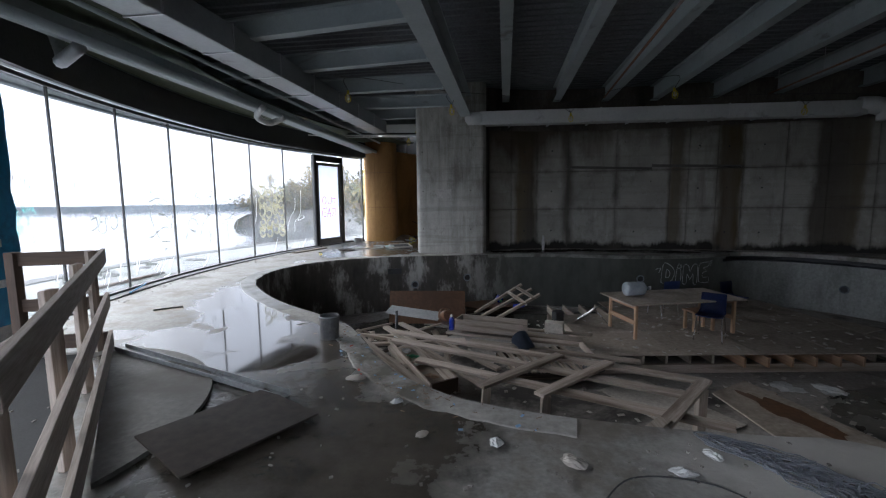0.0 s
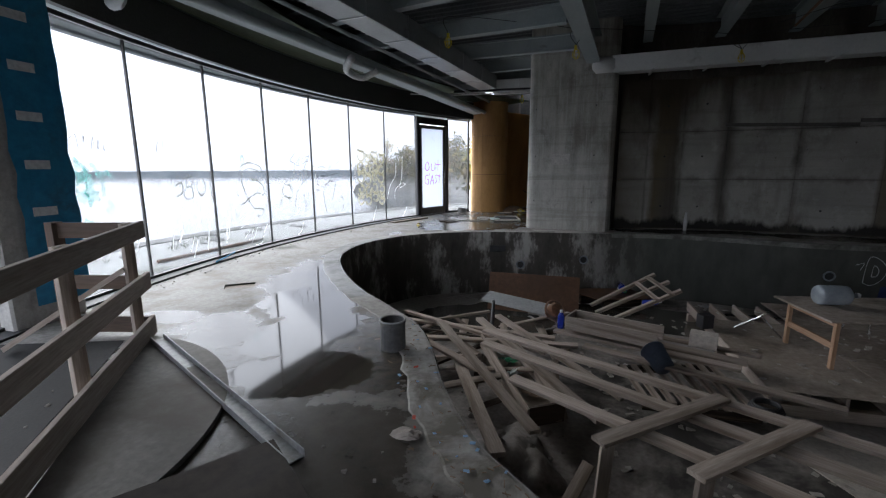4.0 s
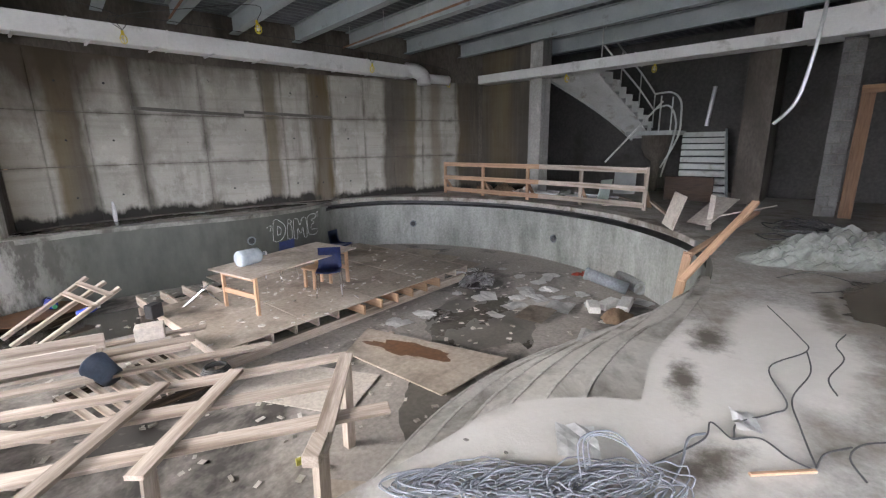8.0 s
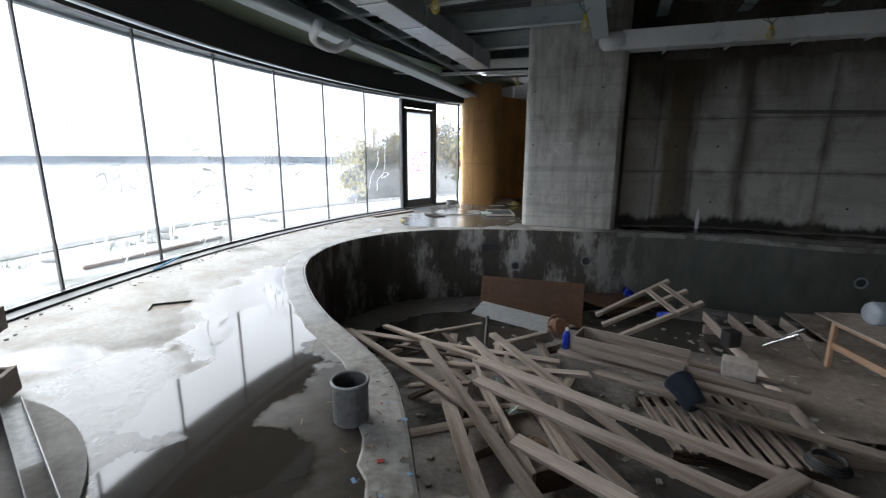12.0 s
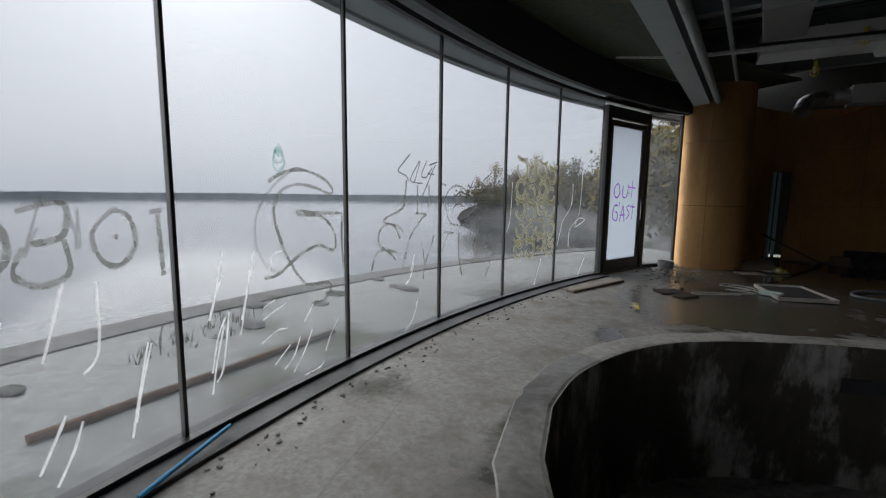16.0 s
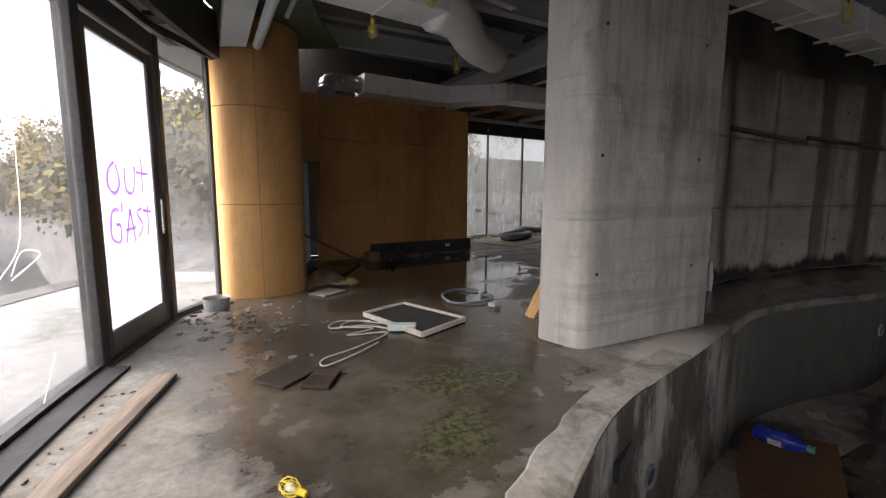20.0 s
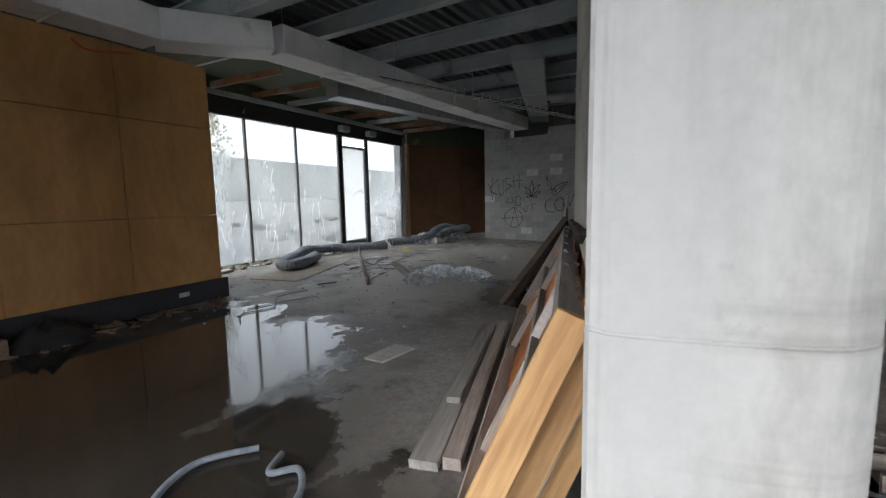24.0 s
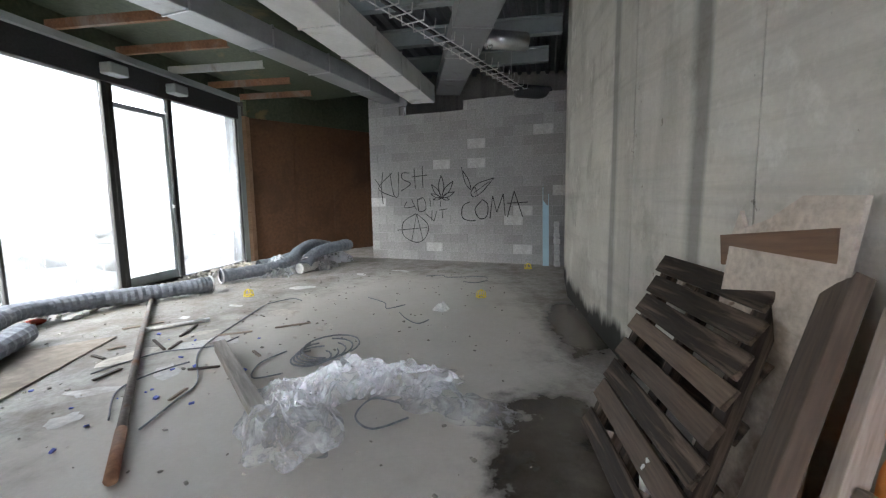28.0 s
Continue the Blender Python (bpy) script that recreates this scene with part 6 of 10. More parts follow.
sp = thing("sprinkler_pipe", "thin rusty sprinkler pipe hung under the roof beams", "pipe")
part("pipe", tube([(3.0, 3.5, 4.02), (4.4, 11.3, 4.02)], 0.022, 8), M_RUST, sp)
part("pipe", tube([(7.0, 3.0, 4.0), (8.4, 11.0, 4.0)], 0.022, 8), M_RUST, sp)
for k in range(5):
    part("hanger", tube([(7.2 + k * 0.28, 4.2 + 1.6 * k, 4.0), (7.2 + k * 0.28, 4.2 + 1.6 * k, 4.45)], 0.008, 5), M_GALV, sp)

# ---- in the pool ----
def crumple(w, d, h, n=14, seed=0, sharp=2.2, bm=None, at=(0, 0, 0), rot=0.0, lobes=0.35):
    """A crumpled heap of sheet: a creased dome with a ragged outline."""
    bm = bm or bmesh.new()
    rows = []
    c, s = math.cos(radians(rot)), math.sin(radians(rot))
    for i in range(n + 1):
        row = []
        for j in range(n + 1):
            u, v = i / n * 2 - 1, j / n * 2 - 1
            r = math.hypot(u, v)
            k = 1 + lobes * noise.noise((u * 1.5 + seed, v * 1.5, seed * 2.1))
            z = max(0.0, 1 - min(1, r) ** 2) * h * (0.6 + 0.9 * abs(noise.noise((u * sharp + seed, v * sharp, 1.3)))) + h * 0.25 * noise.noise((u * 5 + seed, v * 5, 4)) * (1 if r < 1 else 0.2)
            m = min(1.0, r) / max(r, 1e-6) if r > 1 else 1.0
            x, y = u * w * k * m, v * d * k * m
            row.append(bm.verts.new((at[0] + x * c - y * s, at[1] + x * s + y * c, at[2] + max(0.004, z))))
        rows.append(row)
    for a, b in zip(rows, rows[1:]):
        for j in range(n):
            bm.faces.new((a[j], b[j], b[j + 1], a[j + 1]))
    return bm


def sheet(x, y, z, w, d, rot, mat, label, category="sheet", name="loose_sheet", thick=0.012, tilt=(0, 0), group=""):
    """A loose flat board or paper with slightly lifted corners."""
    bm = bmesh.new()
    n = 4
    rows = []
    for i in range(n + 1):
        rows.append([bm.verts.new(((i / n - 0.5) * w + rnd(-0.01, 0.01) * (thick < 0.006), (j / n - 0.5) * d, rnd(0, 0.025) * (thick < 0.006))) for j in range(n + 1)])
    for a, b in zip(rows, rows[1:]):
        for j in range(n):
            bm.faces.new((a[j], b[j], b[j + 1], a[j + 1]))
    bmesh.ops.solidify(bm, geom=list(bm.faces), thickness=-thick)
    if thick >= 0.006:
        bm = box(-w / 2, -d / 2, 0.0, w / 2, d / 2, thick, 0.002)
    ob = tagged(part(name, bm, mat), label, category, group)
    ob.matrix_world = pose(x, y, z, tilt[0], tilt[1], rot)
    return ob


# raised plywood platform on joists, at the north-east of the pool
plat = thing("platform", "raised plywood platform on timber joists in the pool", "platform")
random.seed(5)
for i in range(4):
    for j in range(3):
        x0, y0 = 2.7 + i * 1.32, 6.58 + j * 1.24
        if x0 > 7.6 or (i == 0 and j == 2):
            continue
        part("plywood_sheet", box(x0 + 0.004, y0 + 0.004, PLAT_Z - 0.018, x0 + 1.316, y0 + 1.236, PLAT_Z + rnd(-0.002, 0.002), 0.002), M_PLY, plat)
for i in range(15):
    x = 2.75 + i * 0.38
    board("joist", (x, 6.45 if 5 < i < 12 else 6.66, PLAT_Z - 0.1), (x, 10.1, PLAT_Z - 0.1), 0.04, 0.16, M_PINE if 5 < i < 12 else M_WOOD, plat)
for y in (6.7, 8.3, 9.9):
    board("bearer", (2.7, y, POOL_Z + 0.07), (8.0, y, POOL_Z + 0.07), 0.09, 0.14, M_WOOD, plat)
for i in range(3):
    sheet(8.6 + 0.1 * i, 7.6 + 0.7 * i, POOL_Z + 0.006 + 0.014 * i, 1.3, 1.0, 10 * i, M_PLY, "dirty plywood sheet lying on the pool floor", "plywood", "plywood_sheet_loose")
mud = thing("plywood_sheet", "mud-stained plywood sheet raised on bearers on the pool floor", "plywood")
part("sheet", prism([(4.76, 6.06), (5.31, 3.83), (4.08, 3.93), (4.03, 5.66)], -1.318, -1.3), M_PLY, mud)
part("mud_patch", blob(4.62, 5.15, 0.62, 0.2, -72, -1.297, 63, n=40, ragged=0.5), M_BROWN, mud, "dried brown mud")
for a, b in (((4.35, 5.6), (4.95, 5.7)), ((4.3, 4.2), (5.05, 4.2))):
    board("bearer", (*a, POOL_Z + 0.05), (*b, POOL_Z + 0.05), 0.09, 0.1, M_WOOD, mud)
sheet(3.3, 5.5, POOL_Z + 0.004, 0.9, 1.6, 25, M_OSB, "pale plywood offcut on the pool floor", "plywood", "plywood_sheet_loose")
sheet(2.2, 3.2, POOL_Z + 0.006, 1.4, 0.9, 35, M_PLY, "dirty plywood sheet near the pool steps", "plywood", "plywood_sheet_loose")
sheet(5.4, 3.9, POOL_Z + 0.006, 0.9, 0.9, -30, M_POOLFLOOR, "wet board on the pool floor", "board", "plywood_sheet_loose")

# long work table on the platform
tbl = thing("work_table", "long rough plywood work table with pine legs", "table")
TA, TB = Vector((3.55, 7.78, 0)), Vector((5.72, 8.14, 0))
tv = (TB - TA).normalized()
tw = Vector((-tv.y, tv.x, 0))
part("tabletop", stick((TA.x - 0.1 * tv.x, TA.y, -0.43), (TB.x, TB.y, -0.43), 1.1, 0.025, 0.004), M_PLY, tbl)
for s in (0.06, 2.05):
    for o in (-0.42, 0.42):
        q = TA + tv * s + tw * o
        board("leg", (q.x, q.y, PLAT_Z), (q.x, q.y, -0.445), 0.07, 0.045, M_PINE, tbl)
    a, b = TA + tv * s - tw * 0.42, TA + tv * s + tw * 0.42
    board("cross_rail", (a.x, a.y, -0.78), (b.x, b.y, -0.78), 0.04, 0.08, M_PINE, tbl)
    board("top_rail", (a.x, a.y, -0.49), (b.x, b.y, -0.49), 0.04, 0.08, M_PINE, tbl)
jug = thing("water_jug", "large clear plastic water bottle lying on the work table", "bottle")
bm = lathe([(0.0, 0), (0.12, 0.0), (0.135, 0.03), (0.135, 0.1), (0.128, 0.12), (0.135, 0.14), (0.135, 0.24), (0.128, 0.26), (0.135, 0.28), (0.13, 0.36), (0.05, 0.43), (0.03, 0.44), (0.03, 0.5), (0.0, 0.5)], 20)
part("body", bm, M_JUG, jug, smooth=True)
part("cap", lathe([(0.036, 0.485), (0.036, 0.52), (0.0, 0.52)], 14), M_WHITEPAINT, jug, "white cap")
jug.matrix_world = pose(3.72, 7.98, -0.28, 90, 0, 98)


def stack_chair(at, col=None):
    """Moulded shell seat on a bent chromed frame."""
    ch = thing("chair", "dark blue plastic shell chair on chromed legs", "chair", "pool chairs", at=at)
    bm = bmesh.new()
    rows = []
    prof = [(-0.2, 0.43), (-0.21, 0.45), (-0.1, 0.445), (0.05, 0.435), (0.17, 0.45), (0.205, 0.52), (0.225, 0.64), (0.245, 0.8)]
    for i, (y, z) in enumerate(prof):
        w = 0.21 if i < 5 else 0.2
        rows.append([bm.verts.new((w * u, y, z + 0.02 * u * u * (1 if i < 5 else 0) - 0.0)) for u in (-1, -0.6, 0, 0.6, 1)])
    for a, b in zip(rows, rows[1:]):
        for k in range(4):
            bm.faces.new((a[k], a[k + 1], b[k + 1], b[k]))
    bmesh.ops.solidify(bm, geom=list(bm.faces), thickness=0.008)
    part("seat_shell", bm, M_BLUEPLASTIC, ch, smooth=True)
    for sx in (-0.19, 0.19):
        part("front_leg", tube([(sx, -0.17, 0.43), (sx * 1.15, -0.2, 0.0)], 0.011, 8), M_CHROME, ch)
        part("rear_leg", tube([(sx, 0.14, 0.43), (sx * 1.15, 0.24, 0.0)], 0.011, 8), M_CHROME, ch)
        part("side_rail", tube([(sx, -0.17, 0.43), (sx, 0.14, 0.43)], 0.01, 8), M_CHROME, ch)
    return ch


chair0 = stack_chair(pose(5.0, 7.35, PLAT_Z, 0, 0, -40))
copy_thing(chair0, pose(7.3, 10.15, POOL_Z, 0, 0, 20))
copy_thing(chair0, pose(4.95, 8.95, PLAT_Z, 0, 0, -165))
stool = thing("low_bench", "small low pine bench beside the work table", "bench")
part("bench_top", box(-0.25, -0.16, 0.36, 0.25, 0.16, 0.39, 0.004), M_PINE, stool)
for sx in (-0.2, 0.2):
    for sy in (-0.12, 0.12):
        part("leg", box(sx - 0.025, sy - 0.025, 0, sx + 0.025, sy + 0.025, 0.36, 0.003), M_PINE, stool)
stool.matrix_world = pose(5.15, 7.95, PLAT_Z, 0, 0, 10)

# fallen railing section lying across the pool on its own posts
lat = thing("fallen_railing", "fallen section of timber railing lying across the pool", "railing")
ZL = -0.56
for a, b in (((-0.55, 6.3), (3.12, 4.34)), ((-0.5, 5.9), (2.74, 4.0)), ((-0.1, 5.1), (2.78, 3.35))):
    board("long_rail", (*a, ZL), (*b, ZL), 0.13, 0.035, M_WOOD, lat, twist=rnd(-4, 4))
for a, b in (((0.62, 4.2), (1.72, 5.12)), ((1.2, 3.98), (2.24, 4.84)), ((3.08, 4.3), (2.06, 3.26))):
    board("cross_rail", (*a, ZL + 0.037), (*b, ZL + 0.037), 0.13, 0.035, M_WOOD, lat)
for p in ((2.14, 3.36), (3.0, 4.22), (0.7, 4.3), (1.3, 4.1)):
    board("post", (p[0] - 0.05, p[1] - 0.05, POOL_Z), (p[0], p[1], ZL - 0.02), 0.09, 0.09, M_WOOD, lat)
part("block", box(-0.13, -0.06, -0.045, 0.13, 0.06, 0.045, 0.006, pose(2.1, 3.34, -0.535, 0, 0, 40)), M_WOOD, lat)


def planks(name, label, rows, mat, parent_label=""):
    t = thing(name, label, "planks")
    for a, b, w, h in rows:
        board("plank", a, b, w, h, mat, t, twist=rnd(-6, 6))
    return t


# heap of broken timber in the west bay
random.seed(9)
planks("timber_heap", "heap of broken timber frames in the shaded bay of the pool", [
    ((-2.45, 7.5, -0.95), (0.3, 7.35, -1.0), 0.11, 0.04), ((-2.5, 7.35, -0.86), (-0.6, 6.2, -1.05), 0.12, 0.04), ((-2.1, 7.7, -0.9), (0.2, 6.75, -0.98), 0.1, 0.04), ((-1.9, 6.9, -1.0), (0.6, 6.95, -0.92), 0.1, 0.045), ((-1.35, 7.1, -0.8), (0.15, 4.95, -1.0), 0.12, 0.045), ((-0.8, 7.3, -0.78), (0.75, 5.2, -0.95), 0.12, 0.045), ((-0.55, 7.45, -0.76), (1.0, 5.6, -0.9), 0.1, 0.04), ((-0.9, 6.4, -1.1), (-0.15, 4.6, -1.05), 0.14, 0.05)], M_WOOD)
planks("plank_stack", "stack of long grey planks on the pool floor", [
    ((0.3, 7.7, -1.0), (2.5, 6.85, -0.98), 0.16, 0.04), ((0.35, 7.85, -0.955), (2.6, 6.95, -0.94), 0.14, 0.035), ((0.7, 7.3, -1.05), (3.25, 6.2, -1.05), 0.12, 0.04), ((0.9, 8.1, -1.0), (2.8, 7.1, -0.9), 0.12, 0.03)], M_WOOD)
part_box = thing("timber_crate", "open timber trough of raw boards on the plank stack", "crate")
board("side", (0.45, 7.55, -0.82), (1.6, 7.1, -0.82), 0.025, 0.2, M_WOOD, part_box)
board("side", (0.6, 7.9, -0.82), (1.75, 7.45, -0.82), 0.025, 0.2, M_WOOD, part_box)
board("end", (0.45, 7.55, -0.82), (0.6, 7.9, -0.82), 0.025, 0.2, M_PLY, part_box)
board("bottom", (0.55, 7.72, -0.92), (1.65, 7.28, -0.92), 0.36, 0.02, M_PLY, part_box)
trough = thing("timber_trough", "long open trough of dark boards holding rubbish", "trough")
board("side", (-0.72, 7.02, -1.0), (0.06, 5.34, -1.1), 0.03, 0.2, M_WOOD, trough)
board("side", (-0.36, 7.24, -1.0), (0.42, 5.58, -1.1), 0.03, 0.2, M_WOOD, trough)
board("end", (0.07, 5.35, -1.1), (0.42, 5.56, -1.1), 0.03, 0.22, M_DARKRAIL, trough)
board("bottom", (-0.54, 7.12, -1.09), (0.24, 5.45, -1.19), 0.36, 0.02, M_PLY, trough)
for k, (x, y, w, m) in enumerate(((-0.3, 6.6, 0.12, M_GREENPACK), (-0.15, 6.35, 0.14, M_FOAM), (-0.4, 6.85, 0.13, M_PAPER), (0.05, 5.9, 0.12, M_RAG))):
    tagged(part("packet", crumple(w, w * 0.6, 0.04, 8, 120 + k, at=(x, y, -1.1 + 0.06 * (y - 6.2)), rot=50 * k), m), "crumpled packet lying in the timber trough", "packet", "trough rubbish")
random.seed(71)
for k in range(22):
    x, y, a, L = rnd(-2.2, 0.9), rnd(5.9, 8.4), rnd(-0.2, 3.0), rnd(0.5, 1.5)
    z = rnd(-1.32, -1.08)
    if (x + 3.3) * 0.9 + (y - 5.2) * 0.5 < 1.25:
        continue
    lt = thing("broken_lath", "broken weathered board thrown on the timber heap", "board", "broken boards")
    board("board_body", (x - L / 2 * math.cos(a), y - L / 2 * math.sin(a), z + rnd(-0.08, 0.0)), (x + L / 2 * math.cos(a), y + L / 2 * math.sin(a), z + rnd(0.0, 0.16)), rnd(0.06, 0.13), rnd(0.022, 0.04), M_WOOD if k % 3 else M_DARKRAIL, lt, twist=rnd(-15, 15), jag=0.02)
for a, b in (((0.32, 4.12, -1.3), (0.62, 4.75, -1.1)), ((1.15, 3.3, -1.3), (1.35, 3.9, -1.0)), ((0.2, 4.1, -1.34), (1.5, 3.35, -1.28))):
    lt = thing("broken_lath", "pale broken board standing in the rubble under the railing", "board", "broken boards")
    board("board_body", a, b, 0.11, 0.03, M_WOOD, lt, jag=0.02)
for x, y, r in ((0.75, 4.05, 20), (1.55, 3.0, -15)):
    bx = thing("wooden_box", "dirty open plywood box under the fallen railing", "box", "plywood boxes", at=pose(x, y, POOL_Z, 0, 0, r))
    for nm, c in (("front", (-0.2, -0.17, 0, 0.2, -0.15, 0.36)), ("back", (-0.2, 0.15, 0, 0.2, 0.17, 0.36)), ("side", (-0.2, -0.15, 0, -0.18, 0.15, 0.36)), ("side", (0.18, -0.15, 0, 0.2, 0.15, 0.36)), ("bottom", (-0.18, -0.15, 0.004, 0.18, 0.15, 0.02))):
        part(nm, box(*c, 0.003), M_PLY, bx)
lp = thing("leaning_pallet", "weathered pallet frame tipped up against the rubble", "pallet")
for a, b in (((0.95, 9.6, -1.15), (2.07, 9.85, -0.54)), ((1.0, 9.15, -1.15), (2.2, 9.32, -0.54)), ((1.15, 8.7, -1.15), (2.27, 8.8, -0.55))):
    board("runner", a, b, 0.09, 0.05, M_WOOD, lp)
for s in (0.7, 0.88):
    board("slat", (0.95 + 1.12 * s, 9.75, -1.12 + 0.61 * s), (1.1 + 1.15 * s, 8.7, -1.12 + 0.6 * s), 0.1, 0.025, M_WOOD, lp)
pal = thing("dark_pallet", "dark slatted pallet sunk in the floor boards", "pallet")
for k in range(9):
    s = k / 8
    board("slat", (1.2 + 1.15 * s, 7.1 + 0.35 * s, -1.2), (1.35 + 1.1 * s, 6.2 + 0.0 * s, -1.2), 0.075, 0.03, M_WOOD, pal)
for y in (0.0, 1.0):
    board("runner", (1.15 + 0.15 * y, 7.1 - 0.9 * y, -1.26), (2.4 + 0.1 * y, 7.45 - 1.25 * y, -1.26), 0.06, 0.09, M_DARKWOOD, pal)
bk = thing("bucket", "dark blue plastic bucket lying in the slatted pallet", "bucket")
part("shell", lathe([(0.0, 0), (0.12, 0.0), (0.15, 0.3), (0.158, 0.3), (0.158, 0.315), (0.14, 0.315), (0.112, 0.012), (0.0, 0.012)], 18), M_BLUEDARK, bk, smooth=True)
bk.matrix_world = pose(1.65, 6.82, -1.05, 70, 0, 200)
for k, (x, y, z, r) in enumerate(((2.55, 6.25, -1.16, 0.16),)):
    coil = thing("hose_coil", "coil of black hose on the boards", "hose")
    for i in range(4):
        part("loop", tube([(x + (r - 0.012 * i) * math.cos(a * math.tau / 20), y + (r - 0.012 * i) * math.sin(a * math.tau / 20), z + 0.02 * i) for a in range(20)], 0.012, 6, closed=True), M_BLACKCABLE, coil)


def bottle(x, y, z, rot, tilt, mat, label, s=1.0):
    b = thing("bottle", label, "bottle", at=pose(x, y, z, tilt, 0, rot))
    body = part("body", lathe([(0.0, 0), (0.045 * s, 0), (0.05 * s, 0.01), (0.05 * s, 0.2 * s), (0.03 * s, 0.25 * s), (0.018 * s, 0.26 * s), (0.018 * s, 0.29 * s), (0.0, 0.29 * s)], 14), mat, b, smooth=True)
    part("cap", lathe([(0.021 * s, 0.265 * s), (0.021 * s, 0.3 * s), (0.0, 0.3 * s)], 10), M_GREENPACK if s > 1.2 else M_WHITEPAINT, body, "green screw cap" if s > 1.2 else "")
    if s > 1.2:
        wrap = [(0.0512 * s * math.cos(a * 0.2), 0.0512 * s * math.sin(a * 0.2)) for a in range(-16, -3)]
        bm = bmesh.new()
        lo = [bm.verts.new((x, y, 0.08 * s)) for x, y in wrap]
        hi = [bm.verts.new((x, y, 0.15 * s)) for x, y in wrap]
        for i in range(len(wrap) - 1):
            bm.faces.new((lo[i], lo[i + 1], hi[i + 1], hi[i]))
        part("label", bm, M_PAPER, body, "white paper label")
    return b


bottle(0.38, 7.75, -0.98, 0, 8, M_BLUEBOTTLE, "bright blue plastic bottle standing in the timber heap")
bottle(1.75, 9.0, -0.86, 60, 75, M_BLUEBOTTLE, "bright blue plastic bottle behind the tipped pallet")
low = thing("low_board", "dark wet board on bearers in the pool", "board")
part("board_top", prism([(1.02, 11.0), (1.86, 11.2), (2.2, 10.5), (1.15, 10.2), (0.45, 10.75)], -1.215, -1.195), M_BROWN, low)
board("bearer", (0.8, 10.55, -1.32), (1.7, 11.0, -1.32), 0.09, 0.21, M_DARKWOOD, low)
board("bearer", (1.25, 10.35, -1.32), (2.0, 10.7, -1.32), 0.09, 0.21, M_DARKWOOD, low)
bottle(1.65, 11.06, -1.11, 4, 90, M_BLUEBOTTLE, "large bright blue plastic bottle lying on a dark board", 1.65)
for k, (x, y, w, d, r) in enumerate(((5.18, 10.2, 0.3, 0.2, 10), (4.27, 10.07, 0.35, 0.12, 60), (3.67, 10.08, 0.5, 0.12, 75), (5.5, 9.8, 0.22, 0.08, 20), (4.4, 10.3, 0.14, 0.1, 0), (3.3, 10.9, 0.26, 0.2, 30))):
    sheet(x, y, POOL_Z + 0.012, w, d, r, M_PAPER, "torn pale scrap on the dark pool floor", "scrap", "plastic_scrap", 0.003, group="pool scraps")
big = sheet(-0.35, 9.2, -1.05, 1.75, 0.75, 8, M_BROWN, "large brown hardboard panel leaning against the pool wall", "board", "hardboard_panel", 0.02, (74, 0))
big.matrix_world = look((-0.15, 9.6, -1.0), (-0.25, 7.5, -0.35)) @ pose(0, 0, 0, 0, 0, 0)
sheet(-0.35, 8.1, -0.74, 1.05, 0.5, -10, M_METALSHEET, "bent grey metal sheet lying on the timber heap", "metal sheet", "metal_sheet", 0.006, (4, 6))
pump = thing("fan_motor", "rusty round motor among the timber", "motor")
part("drum", lathe([(0.0, -0.08), (0.1, -0.08), (0.12, -0.05), (0.12, 0.05), (0.1, 0.08), (0.04, 0.09), (0.0, 0.09)], 18), M_RUST, pump, smooth=False)
part("ring", tube([(0.16 * math.cos(a * math.tau / 20), 0.16 * math.sin(a * math.tau / 20), 0.0) for a in range(20)], 0.018, 6, closed=True), M_RUST, pump)
for k in range(4):
    part("bracket", stick((0.1 * math.cos(k * 1.57), 0.1 * math.sin(k * 1.57), 0), (0.17 * math.cos(k * 1.57), 0.17 * math.sin(k * 1.57), 0), 0.03, 0.02), M_RUST, pump)
pump.matrix_world = pose(0.28, 7.95, -0.78, 60, 10, 30)
fl = thing("spot_lamp", "chromed spot lamp on a bent dark pole among the timber", "lamp")
part("pole", tube([(-0.62, 7.5, -0.55), (-0.6, 7.2, -0.85)], 0.025, 8), M_DARK, fl)
part("reflector", lathe([(0.02, 0.08), (0.08, 0.02), (0.09, 0.0), (0.08, 0.0), (0.0, 0.06)], 16, (-0.55, 7.15, -0.93)), M_CHROME, fl, smooth=True)

# lean posts and smashed barrier near the steps
br = thing("broken_barrier", "broken pine barrier leaning over the pool edge", "barrier")
board("post", (7.15, 2.35, POOL_Z), (7.45, 2.25, -0.02), 0.12, 0.06, M_PINE, br)
board("brace", (6.95, 2.2, -0.3), (8.2, 1.63, 0.65), 0.1, 0.045, M_PINE, br)
board("rail", (7.4, 2.25, -0.06), (9.9, 1.75, 0.28), 0.09, 0.045, M_PINE, br)
random.seed(14)
PAPERS = [(5.9, 5.85, 0.3, 0.22, 20), (5.4, 5.95, 0.36, 0.2, -15), (7.4, 5.6, 0.5, 0.3, 40), (7.7, 4.25, 0.55, 0.45, 10), (7.85, 4.75, 0.4, 0.3, 60), (8.3, 3.45, 0.4, 0.25, 15), (8.8, 3.15, 0.35, 0.3, 75), (7.2, 4.9, 0.45, 0.28, -20), (7.1, 4.4, 0.7, 0.5, 5), (8.5, 4.2, 0.3, 0.2, 30), (6.6, 4.9, 0.3, 0.2, 80), (9.0, 5.2, 0.4, 0.25, 12), (8.1, 5.2, 0.32, 0.22, -40)]
for k, (x, y, w, d, r) in enumerate(PAPERS):
    sheet(x, y, POOL_Z + 0.008 + 0.004 * k, w, d, r, M_PAPER if k != 8 else M_PLY, "crumpled pale paper on the pool floor" if k != 8 else "square plywood offcut among papers", "paper", "paper_sheet", 0.003, group="pool papers" if k != 8 else "")
